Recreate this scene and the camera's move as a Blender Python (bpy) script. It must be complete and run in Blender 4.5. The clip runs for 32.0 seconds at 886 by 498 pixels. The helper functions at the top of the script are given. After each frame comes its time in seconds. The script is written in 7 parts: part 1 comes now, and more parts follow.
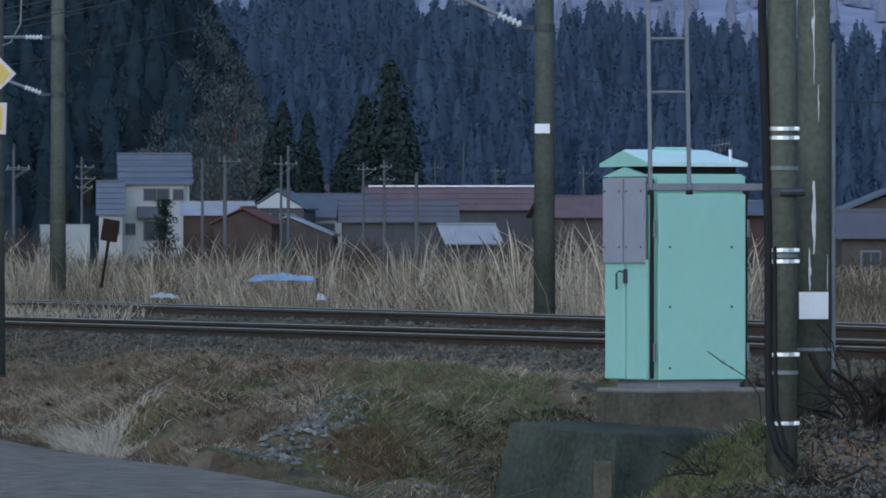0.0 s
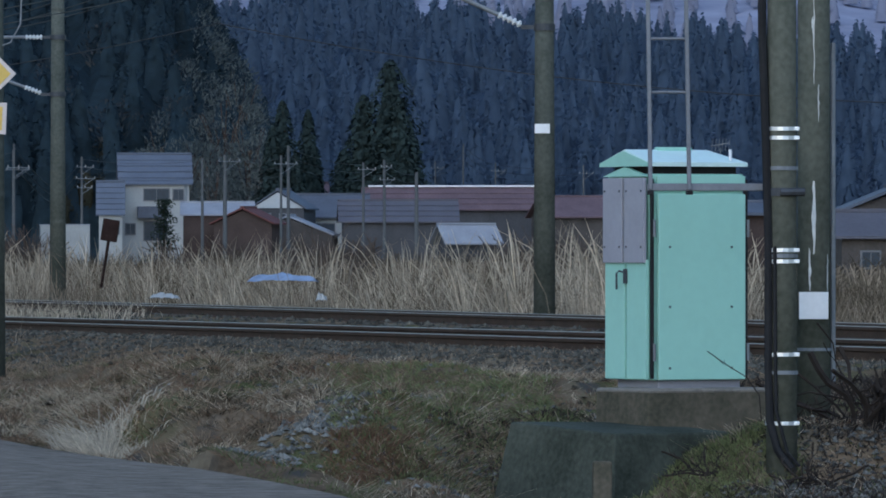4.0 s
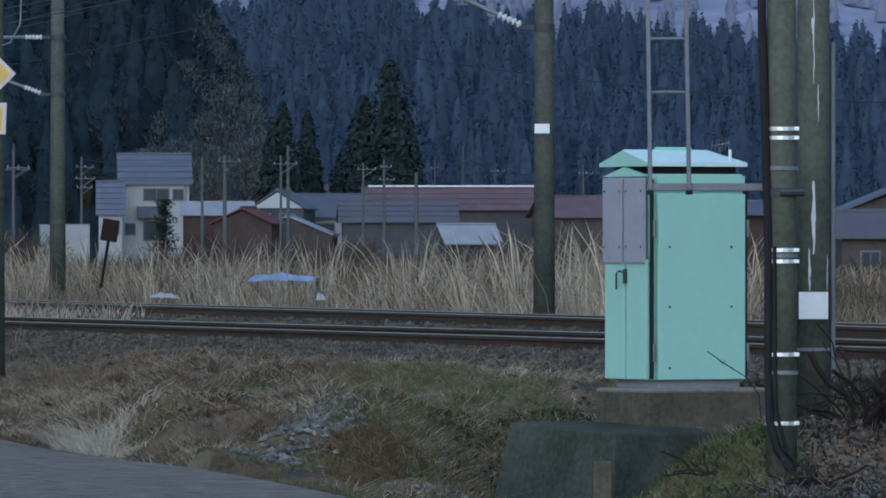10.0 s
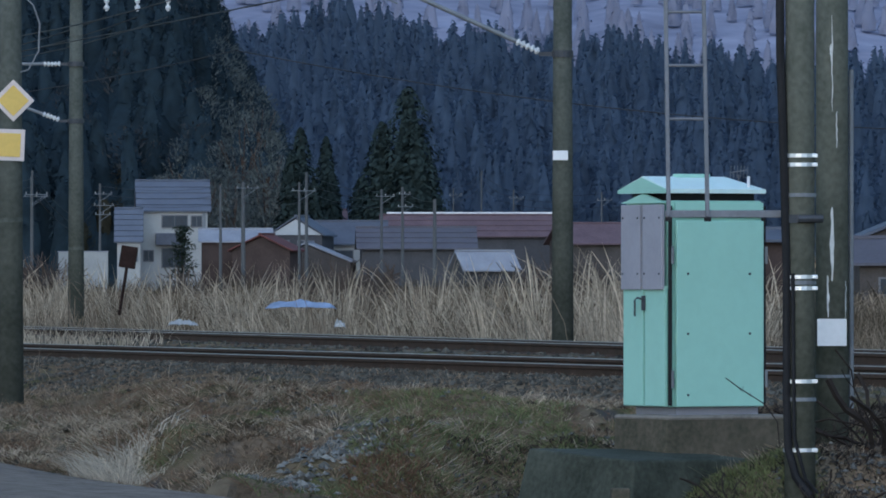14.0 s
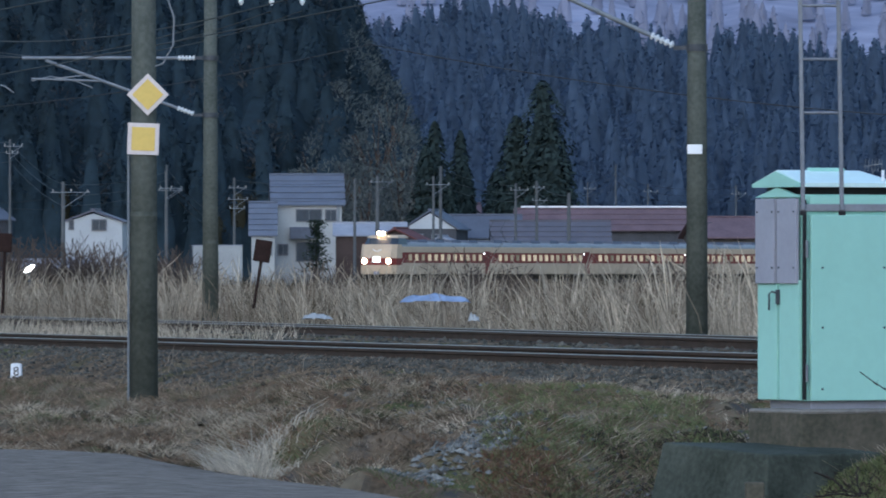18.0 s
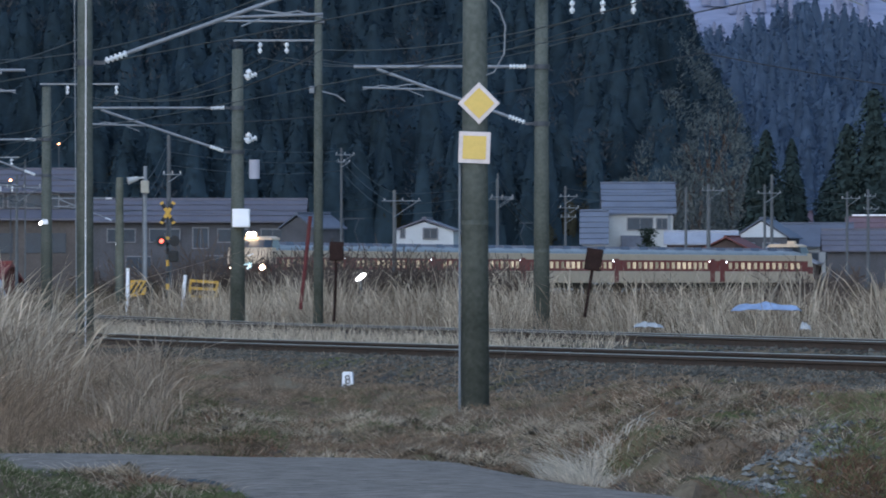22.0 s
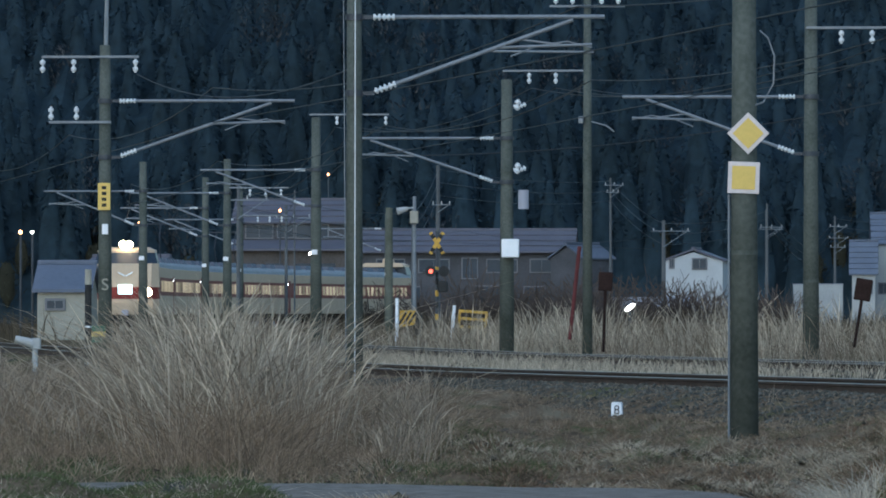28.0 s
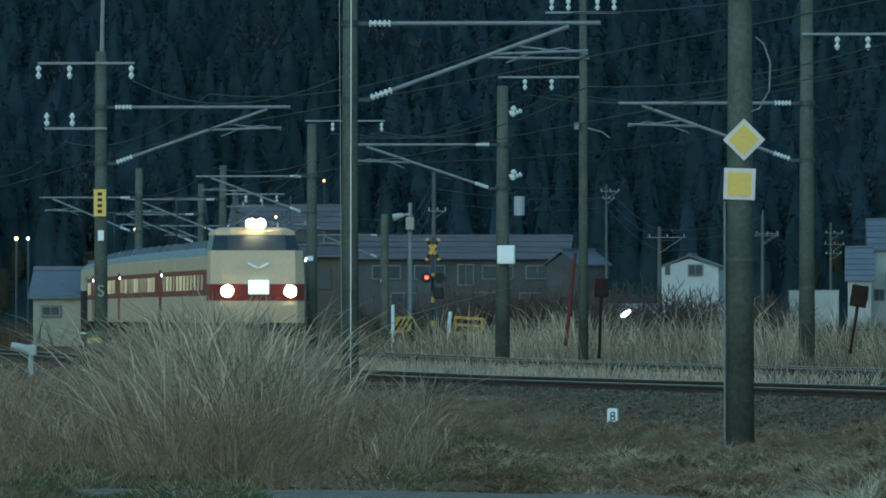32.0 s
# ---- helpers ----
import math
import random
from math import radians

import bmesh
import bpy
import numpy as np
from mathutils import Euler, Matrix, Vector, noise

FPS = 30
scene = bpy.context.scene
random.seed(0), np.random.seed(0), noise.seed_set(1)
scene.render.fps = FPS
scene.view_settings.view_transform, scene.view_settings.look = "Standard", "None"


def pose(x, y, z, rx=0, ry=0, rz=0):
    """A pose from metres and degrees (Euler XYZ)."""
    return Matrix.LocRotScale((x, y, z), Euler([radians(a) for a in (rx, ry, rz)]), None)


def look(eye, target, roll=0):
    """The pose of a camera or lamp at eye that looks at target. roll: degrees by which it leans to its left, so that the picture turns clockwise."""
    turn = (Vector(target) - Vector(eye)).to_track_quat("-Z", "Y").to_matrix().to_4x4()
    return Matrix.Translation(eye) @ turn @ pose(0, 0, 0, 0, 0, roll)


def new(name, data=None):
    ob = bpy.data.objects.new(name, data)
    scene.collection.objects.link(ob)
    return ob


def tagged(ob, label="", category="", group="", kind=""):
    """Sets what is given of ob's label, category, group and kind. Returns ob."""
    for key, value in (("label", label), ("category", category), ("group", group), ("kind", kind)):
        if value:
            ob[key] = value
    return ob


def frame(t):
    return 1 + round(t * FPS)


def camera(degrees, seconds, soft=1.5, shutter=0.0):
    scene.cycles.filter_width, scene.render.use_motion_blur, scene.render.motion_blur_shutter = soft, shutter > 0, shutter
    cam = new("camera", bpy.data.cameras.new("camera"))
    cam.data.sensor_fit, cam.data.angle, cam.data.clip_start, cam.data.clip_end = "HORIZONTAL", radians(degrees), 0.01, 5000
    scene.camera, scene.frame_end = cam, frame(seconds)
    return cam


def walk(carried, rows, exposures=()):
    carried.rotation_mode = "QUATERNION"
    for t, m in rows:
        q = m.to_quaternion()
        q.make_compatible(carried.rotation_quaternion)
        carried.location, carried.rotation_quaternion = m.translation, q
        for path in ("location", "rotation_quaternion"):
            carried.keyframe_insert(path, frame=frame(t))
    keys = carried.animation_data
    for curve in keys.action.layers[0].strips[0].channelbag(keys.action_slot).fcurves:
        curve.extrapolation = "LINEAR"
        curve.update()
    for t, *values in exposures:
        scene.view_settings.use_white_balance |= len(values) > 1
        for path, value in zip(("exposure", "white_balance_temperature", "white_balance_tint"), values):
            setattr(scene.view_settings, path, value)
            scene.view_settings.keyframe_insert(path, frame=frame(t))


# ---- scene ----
# ---- camera: a long lens on a tripod, panning after the train ----
cam = camera(6.41, 32.0, soft=1.8, shutter=0.4)
walk(cam, [
    (0, pose(0, 0, 1.5, 90.0065, 0, -2.0666)),
    (3.5, pose(0, 0, 1.5, 90.0065, 0, -2.0666)),
    (5.5, pose(0, 0, 1.5, 90.0065, 0, -2.0666)),
    (6, pose(0, 0, 1.5, 90.0065, 0, -2.0666)),
    (8.5, pose(0, 0, 1.5, 90.0065, 0, -2.0666)),
    (9, pose(0, 0, 1.5, 90.0046, 0, -2.0521)),
    (9.5, pose(0, 0, 1.5, 90.0033, 0, -2.0478)),
    (10, pose(0, 0, 1.5, 90.0065, 0, -2.0681)),
    (10.5, pose(0, 0, 1.5, 90.0065, 0, -2.0603)),
    (11, pose(0, 0, 1.5, 90.0048, 0, -2.0712)),
    (11.5, pose(0, 0, 1.5, 89.9847, 0, -1.9914)),
    (12, pose(0, 0, 1.5, 89.9994, 0, -1.9850)),
    (12.5, pose(0, 0, 1.5, 90.0691, 0, -1.9914)),
    (13, pose(0, 0, 1.5, 90.1510, 0, -1.9740)),
    (13.5, pose(0, 0, 1.5, 90.1756, 0, -1.9476)),
    (14, pose(0, 0, 1.5, 90.2007, 0, -1.9350)),
    (14.5, pose(0, 0, 1.5, 90.1430, 0, -1.9101)),
    (16.5, pose(0, 0, 1.5, 90.1449, 0, -1.8667)),
    (17, pose(0, 0, 1.5, 90.1542, 0, -1.5819)),
    (17.5, pose(0, 0, 1.5, 90.1527, 0, -1.2751)),
    (18, pose(0, 0, 1.5, 90.1564, 0, -0.9633)),
    (18.5, pose(0, 0, 1.5, 90.1590, 0, -0.6587)),
    (19, pose(0, 0, 1.5, 90.1565, 0, -0.4193)),
    (19.5, pose(0, 0, 1.5, 90.1537, 0, -0.2305)),
    (20, pose(0, 0, 1.5, 90.1596, 0, 0.0000)),
    (20.5, pose(0, 0, 1.5, 90.1804, 0, 0.3724)),
    (21, pose(0, 0, 1.5, 90.2099, 0, 0.8175)),
    (21.5, pose(0, 0, 1.5, 90.2103, 0, 1.1221)),
    (22, pose(0, 0, 1.5, 90.2179, 0, 1.4344)),
    (22.5, pose(0, 0, 1.5, 90.2214, 0, 1.7225)),
    (23, pose(0, 0, 1.5, 90.2227, 0, 1.9653)),
    (23.5, pose(0, 0, 1.5, 90.2342, 0, 2.1799)),
    (24, pose(0, 0, 1.5, 90.2714, 0, 2.4437)),
    (24.5, pose(0, 0, 1.5, 90.3167, 0, 2.6170)),
    (26.5, pose(0, 0, 1.5, 90.4044, 0, 3.0187)),
    (27, pose(0, 0, 1.5, 90.4168, 0, 3.1720)),
    (27.5, pose(0, 0, 1.5, 90.4246, 0, 3.3021)),
    (28, pose(0, 0, 1.5, 90.4369, 0, 3.3833)),
    (28.5, pose(0, 0, 1.5, 90.4444, 0, 3.4085)),
    (29, pose(0, 0, 1.5, 90.4474, 0, 3.4394)),
    (29.5, pose(0, 0, 1.5, 90.4599, 0, 3.4229)),
    (30, pose(0, 0, 1.5, 90.4663, 0, 3.4151)),
    (30.5, pose(0, 0, 1.5, 90.4724, 0, 3.4089)),
    (31, pose(0, 0, 1.5, 90.4784, 0, 3.3974)),
    (31.5, pose(0, 0, 1.5, 90.4787, 0, 3.3780)),
    (32, pose(0, 0, 1.5, 90.4829, 0, 3.3532)),
], exposures=[(0, 0.68, 5200, 6), (14.5, 0.68, 5200, 6), (16.9, 0.68, 5200, 6), (18, 1.0, 5200, 8), (24, 1.05, 5250, 9), (27, 0.88, 5300, 8), (28.2, 0.82, 5100, -2), (29, 0.78, 4900, -11), (30, 0.69, 4750, -21), (32, 0.43, 4700, -27)])

# ---- light: dusk under an even cloud cover ----
world = bpy.data.worlds.new("world")
scene.world = world
world.use_nodes = True
wn = world.node_tree.nodes
sky = wn.new("ShaderNodeTexSky")
sky.sky_type = "NISHITA"
sky.sun_disc = False
sky.sun_elevation = radians(24)
sky.sun_rotation = radians(200)
sky.altitude = 200
sky.air_density = 1.2
sky.dust_density = 1.2
sky.ozone_density = 1.6
wn["Background"].inputs["Strength"].default_value = 0.075
world.node_tree.links.new(sky.outputs[0], wn["Background"].inputs["Color"])
sun = new("sun", bpy.data.lights.new("sun", "SUN"))
sun.data.energy = 0.9
sun.data.angle = radians(100)
sun.data.color = (0.94, 0.96, 1.0)
sun.matrix_world = look((0, -30, 60), (10, 40, 0))


# ---- helpers ----
def material(name, color, rough=0.8, metal=0.0, var=0.25, scale=3.0, bump=0.2, fine=40.0, island=0.0, obj=0.0, emit=None, power=0.0, tint=None, spec=0.12, leaf=0.0):
    """A surface with a coarse and a fine variation of its colour, and a relief."""
    m = bpy.data.materials.new(name)
    m.use_nodes = True
    nt = m.node_tree
    n, l = nt.nodes, nt.links
    b = n["Principled BSDF"]
    b.inputs["Roughness"].default_value = rough
    b.inputs["Metallic"].default_value = metal
    b.inputs["Specular IOR Level"].default_value = spec
    geo = n.new("ShaderNodeNewGeometry")
    tc = n.new("ShaderNodeTexCoord")
    na, nb = n.new("ShaderNodeTexNoise"), n.new("ShaderNodeTexNoise")
    na.inputs["Scale"].default_value, nb.inputs["Scale"].default_value = scale, fine
    na.inputs["Detail"].default_value, nb.inputs["Detail"].default_value = 4, 3
    l.new(tc.outputs["Object"], na.inputs["Vector"])
    l.new(tc.outputs["Object"], nb.inputs["Vector"])
    ramp = n.new("ShaderNodeValToRGB")
    other = tint or color
    ramp.color_ramp.elements[0].position, ramp.color_ramp.elements[1].position = 0.3, 0.7
    ramp.color_ramp.elements[0].color = (*[c * (1 - var) for c in other], 1)
    ramp.color_ramp.elements[1].color = (*[min(1, c * (1 + var)) for c in color], 1)
    add = n.new("ShaderNodeMath")
    add.operation = "MULTIPLY_ADD"
    l.new(nb.outputs["Fac"], add.inputs[0])
    add.inputs[1].default_value = 0.4
    mul = n.new("ShaderNodeMath")
    mul.operation = "MULTIPLY"
    l.new(na.outputs["Fac"], mul.inputs[0])
    mul.inputs[1].default_value = 0.6
    l.new(mul.outputs[0], add.inputs[2])
    l.new(add.outputs[0], ramp.inputs["Fac"])
    out = ramp.outputs["Color"]
    if island or obj:
        hsv = n.new("ShaderNodeHueSaturation")
        mr = n.new("ShaderNodeMapRange")
        k = island or obj
        mr.inputs["To Min"].default_value, mr.inputs["To Max"].default_value = 1 - k, 1 + k
        if island:
            l.new(geo.outputs["Random Per Island"], mr.inputs["Value"])
        else:
            oi = n.new("ShaderNodeObjectInfo")
            l.new(oi.outputs["Random"], mr.inputs["Value"])
        l.new(mr.outputs[0], hsv.inputs["Value"])
        l.new(out, hsv.inputs["Color"])
        out = hsv.outputs["Color"]
    l.new(out, b.inputs["Base Color"])
    if bump:
        bp = n.new("ShaderNodeBump")
        bp.inputs["Strength"].default_value = bump
        bp.inputs["Distance"].default_value = 0.02
        l.new(nb.outputs["Fac"], bp.inputs["Height"])
        l.new(bp.outputs["Normal"], b.inputs["Normal"])
    if leaf:
        tr, mx = n.new("ShaderNodeBsdfTranslucent"), n.new("ShaderNodeMixShader")
        l.new(out, tr.inputs["Color"])
        mx.inputs["Fac"].default_value = leaf
        l.new(b.outputs[0], mx.inputs[1])
        l.new(tr.outputs[0], mx.inputs[2])
        l.new(mx.outputs[0], n["Material Output"].inputs["Surface"])
    if emit:
        b.inputs["Emission Color"].default_value = (*emit, 1)
        b.inputs["Emission Strength"].default_value = power
    return m


def mesh_from(name, v, f):
    me = bpy.data.meshes.new(name)
    me.from_pydata([tuple(p) for p in v], [], f)
    me.update()
    return me


def soften(me, normals):
    """Shade a mass of leaves as one soft crown."""
    me.polygons.foreach_set("use_smooth", np.ones(len(me.polygons), dtype=bool))
    me.normals_split_custom_set_from_vertices(normals.tolist())


def part(name, bm, mat, parent=None, label=""):
    me = bpy.data.meshes.new(name)
    bm.to_mesh(me)
    bm.free()
    me.materials.append(mat)
    ob = new(name, me)
    if parent:
        ob.parent = parent
    if label:
        tagged(ob, label)
    return ob


def empty(name, m, label, category, group="", kind=""):
    ob = new(name)
    ob.empty_display_size = 0.2
    ob.matrix_basis = m
    return tagged(ob, label, category, group, kind)


def box(bm, sx, sy, sz, m=None, bev=0.0):
    """A block of that size round the origin of m, with its edges bevelled."""
    r = bmesh.ops.create_cube(bm, size=1.0, matrix=(m or Matrix()) @ Matrix.Diagonal((sx, sy, sz, 1)))
    if bev:
        es = list({e for q in r["verts"] for e in q.link_edges})
        bmesh.ops.bevel(bm, geom=es, offset=bev, segments=2, profile=0.5, affect="EDGES")


def rod(bm, a, b, r0, r1=None, seg=12):
    """A round bar from a to b that tapers from r0 to r1."""
    a, b = Vector(a), Vector(b)
    q = (b - a).to_track_quat("Z", "Y").to_matrix().to_4x4()
    bmesh.ops.create_cone(bm, cap_ends=True, segments=seg, radius1=r0, radius2=r0 if r1 is None else r1, depth=(b - a).length,
                          matrix=Matrix.Translation((a + b) / 2) @ q)


def tube(bm, pts, r, seg=6):
    """A bent pipe or wire through the points."""
    rings = []
    for i, p in enumerate(pts):
        p = Vector(p)
        d = (Vector(pts[min(i + 1, len(pts) - 1)]) - Vector(pts[max(i - 1, 0)])).normalized()
        u = d.orthogonal().normalized() if abs(d.z) > 0.95 else d.cross(Vector((0, 0, 1))).normalized()
        w = d.cross(u)
        rings.append([bm.verts.new(p + (u * math.cos(k * math.tau / seg) + w * math.sin(k * math.tau / seg)) * r) for k in range(seg)])
    for a, b in zip(rings, rings[1:]):
        for k in range(seg):
            bm.faces.new((a[k], a[(k + 1) % seg], b[(k + 1) % seg], b[k]))
    bm.faces.new(rings[0][::-1])
    bm.faces.new(rings[-1])


def prism(bm, profile, depth, m):
    """A profile in the x-z plane of m, drawn out along y by depth, centred."""
    a = [bm.verts.new(m @ Vector((x, -depth / 2, z))) for x, z in profile]
    b = [bm.verts.new(m @ Vector((x, depth / 2, z))) for x, z in profile]
    n = len(profile)
    bm.faces.new(a)
    bm.faces.new(b[::-1])
    for i in range(n):
        bm.faces.new((a[i], b[i], b[(i + 1) % n], a[(i + 1) % n]))
    bmesh.ops.recalc_face_normals(bm, faces=bm.faces[:])


def sag(a, b, drop, n=14):
    a, b = Vector(a), Vector(b)
    return [a.lerp(b, i / n) - Vector((0, 0, drop * 4 * (i / n) * (1 - i / n))) for i in range(n + 1)]


# ---- alignment of the line ----
CURVE = ((-20, 0.0015), (60, 0.00172), (140, 0.00183), (220, 0.0019), (300, 0.00154), (380, 0.0005), (420, 0.0))
ARC = np.arange(-620.0, 640.0, 1.0)
KAPPA = np.interp(ARC, [c[0] for c in CURVE], [c[1] for c in CURVE])
KAPPA[ARC < -60] = 0.0004
HEAD = -0.4265 + np.cumsum(KAPPA) - np.cumsum(KAPPA)[620]
HEAD[ARC > 377] = math.atan(0.176)
PX = 15.6 + np.cumsum(np.sin(HEAD)) - np.cumsum(np.sin(HEAD))[620]
PY = 621.2 - np.cumsum(np.cos(HEAD)) + np.cumsum(np.cos(HEAD))[620]


def far_x(y):
    return np.interp(y, PY[::-1], PX[::-1])


def near_x(y):
    y = np.asarray(y, dtype=float)
    return np.where(y < 170, 22.24 - 0.2185 * y, far_x(y) - 8.0 + 0.0 * y)


def rail_far(y):
    return np.interp(y, [60, 100, 180, 300, 1000], [0.72, 0.66, 0.5, 0.5, 0.4])


def rail_near(y):
    return np.interp(y, [60, 81, 137, 240, 1000], [0.68, 0.62, 0.45, 0.4, 0.35])


def smooth(a, b, x):
    t = np.clip((np.asarray(x, dtype=float) - a) / (b - a), 0, 1)
    return t * t * (3 - 2 * t)


def wave(x, y, k, seed):
    """Soft unevenness of the ground."""
    x, y = np.asarray(x, dtype=float), np.asarray(y, dtype=float)
    return (np.sin(x * k + seed) * np.sin(y * k * 0.31 + seed * 1.7) + np.sin(x * k * 2.3 + seed * 2.1 + y * k * 0.2) * 0.5
            + np.sin(y * k * 0.9 + x * k * 0.4 + seed * 0.6) * 0.5) / 2


def road_far(x):
    return np.interp(x, [-30, -4.0, -1.6, 0.22, 1.3, 2.2], [76, 72, 68.7, 58, 50, 30])


def road_near(x):
    return np.interp(x, [-30, -4.4, -3.4, -3.0, -1.5, 1.5], [62, 63.5, 61.5, 58, 48, 20])


def ground_z(x, y):
    x, y = np.asarray(x, dtype=float), np.asarray(y, dtype=float)
    p = (near_x(y) - x) * 0.977
    q = (far_x(y) - x) * 0.985
    base = -0.1 + 0.05 * wave(x, y, 0.9, 1.0) + smooth(2.5, 4.5, p) * (0.12 * wave(x, y, 1.9, 7.0) + 0.085 * wave(x, y, 4.2, 3.0))
    left = smooth(-3.5, -6.5, x) * smooth(76, 88, y) * (1 - smooth(140, 170, y))
    base = base + 0.25 * left
    # verge before the road, and the mound by the poles
    base = base + 0.31 * smooth(-3.65, -4.4, x) * smooth(49, 53, y) * (1 - smooth(56, 59.5, y))
    base = base - 0.02 * np.clip(60 - y, 0, 8) * smooth(0.6, 1.6, x)
    hollow = smooth(1.9, 2.7, x) * smooth(61.5, 58.5, y)
    base = base - 0.3 * hollow
    crest = 0.17 + 0.03 * wave(x, y, 3.0, 4.0) - 0.6 * np.clip(58.05 - y, 0, 0.6) - 0.15 * np.clip(57.4 - y, 0, 9) - 0.36 * np.clip(4.5 - x, 0, 9)
    base = np.where(y < 63, np.maximum(base, np.where(x > 2.6, crest, -9)), base)
    # strip by the line stays a little higher
    base = base + 0.12 * smooth(6.0, 3.4, p) * smooth(62, 70, y)
    bed_n = rail_near(y) - 0.15
    bed_f = rail_far(y) - 0.15
    bed = np.where(q > 3.2, bed_n, np.where(q < 1.6, bed_f, bed_f + (bed_n - bed_f) * (q - 1.6) / 1.6))
    rough = 0.03 * wave(x, y, 5.0, 2.0)
    side_n = smooth(3.1, 1.5, p)
    side_f = smooth(-3.4, -1.5, q)
    inside = side_n * side_f
    # the bank that rises from the road, with hummocks and worn hollows
    toe = np.maximum(road_far(x), 57.3) + 0.35
    lift = 0.05 + 0.26 * smooth(-1.3, 0.3, x)
    lift = lift * smooth(toe, toe + 4.5 + 1.2 * wave(x, y, 0.7, 9.0), y) * (1 - smooth(88, 104, y))
    lift = lift * (1 - smooth(1.7, 2.5, x) * smooth(63.5, 61.0, y))
    open_bank = 0.45 + 0.55 * smooth(-1.2, 0.2, x)
    hump = 0.12 * wave(x + 0.12 * y, 3.1 * y, 1.5, 5.0) + 0.075 * wave(x - 0.2 * y, 3.6 * y, 3.7, 8.0) + 0.025 * wave(x, 4.0 * y, 8.3, 2.5)
    grassy = smooth(toe + 0.2, toe + 2.0, y) * smooth(2.6, 4.2, p) * (1 - smooth(95, 125, y)) * (1 - smooth(1.9, 2.6, x) * smooth(64, 61.5, y))
    z_bank = np.clip(lift + hump * grassy * open_bank, -0.05, 0.5) * (1 - inside)
    lane = ((y > road_near(x) - 0.75) & (y < road_far(x) + 0.75)).astype(float)
    z = base + (bed - base) * inside + rough * (1 - lane) + z_bank
    z = np.where(lane > 0, -0.13, z)
    far = smooth(180, 400, y)
    return z * (1 - far) + far * (np.where(np.abs(q) < 4, 0.2, -0.1) * 1.0)


# ---- materials ----
M_BALLAST = material("ballast stone", (0.076, 0.072, 0.06), 0.95, var=0.35, scale=4, fine=30, bump=0.4, island=0.6)
M_STONE = material("pale field stone", (0.145, 0.145, 0.135), 0.9, var=0.3, scale=6, fine=40, bump=0.4, island=0.6)
M_GRAVEL = material("mixed grey gravel", (0.1, 0.098, 0.09), 0.9, var=0.35, scale=6, fine=40, bump=0.4, island=0.65)
M_ASPHALT = material("worn asphalt", (0.215, 0.192, 0.165), 0.95, var=0.42, scale=5, fine=30, bump=0.9, spec=0.0, tint=(0.165, 0.148, 0.128))
M_RAIL = material("rusted rail steel", (0.07, 0.047, 0.034), 0.75, 0.2, var=0.3, scale=3, fine=30)
M_RAILTOP = material("polished rail head", (0.36, 0.29, 0.22), 0.38, 0.75, var=0.12, scale=2, fine=50, bump=0.05)
M_SLEEPER = material("weathered concrete sleeper", (0.2, 0.185, 0.165), 0.9, var=0.3, scale=5, fine=30)
M_CONCRETE = material("weathered pole concrete", (0.118, 0.12, 0.1), 0.9, var=0.32, scale=1.6, fine=22, bump=0.25, tint=(0.084, 0.094, 0.071))
M_MASTCON = material("grey mast concrete", (0.094, 0.1, 0.088), 0.9, var=0.35, scale=1.3, fine=18, bump=0.25, tint=(0.07, 0.08, 0.067))
M_OLDCON = material("damp mossy concrete", (0.1, 0.086, 0.066), 0.92, var=0.45, scale=2.6, fine=25, bump=0.5, tint=(0.075, 0.08, 0.055))
M_WETCON = material("wet algae-dark concrete", (0.066, 0.072, 0.058), 0.9, var=0.4, scale=2.2, fine=24, bump=0.5, tint=(0.04, 0.048, 0.036))
M_MINT = material("mint enamel paint", (0.37, 0.625, 0.535), 0.45, var=0.05, scale=1.5, fine=14, bump=0.03)
# Roof mint is lightened: the sky's reflection is put into its base colour.
M_MINTROOF = material("mint roof sheet with painted sky light", (0.7, 0.86, 0.83), 0.3, var=0.06, scale=2.5, fine=20, bump=0.03)
M_GREYPANEL = material("grey plate", (0.33, 0.33, 0.38), 0.5, var=0.08, scale=4, fine=30, bump=0.05)
M_BLACK = material("black rubber", (0.02, 0.02, 0.022), 0.6, var=0.3, scale=5, fine=30, bump=0.1)
M_STEEL = material("galvanised steel", (0.2, 0.215, 0.235), 0.55, 0.3, var=0.2, scale=4, fine=30, bump=0.1)
M_BRIGHT = material("bright steel band", (0.75, 0.77, 0.8), 0.35, 0.7, var=0.12, scale=9, fine=50, bump=0.1)
M_LADDER = material("weathered grey steel", (0.19, 0.2, 0.225), 0.6, 0.3, var=0.2, scale=4, fine=30, bump=0.1)
M_POLE = material("grey pole", (0.1, 0.105, 0.11), 0.85, var=0.2, scale=0.8, fine=8, bump=0.1)
M_DARKSTEEL = material("dark steel", (0.07, 0.075, 0.085), 0.55, 0.4, var=0.25, scale=5, fine=30)
M_WHITE = material("white paint", (0.78, 0.78, 0.8), 0.6, var=0.07, scale=5, fine=30, bump=0.05)
M_PORCELAIN = material("white porcelain", (0.58, 0.6, 0.62), 0.3, var=0.05, scale=8, fine=40, bump=0.02, spec=0.5)
M_LIME = material("lime streak", (0.6, 0.6, 0.58), 0.9, var=0.2, scale=14, fine=60)
M_YELLOW = material("yellow sign face", (0.64, 0.46, 0.13), 0.5, var=0.08, scale=6, fine=30, bump=0.03)
M_BORDER = material("faded white enamel", (0.6, 0.53, 0.51), 0.6, var=0.12, scale=6, fine=30, bump=0.05)
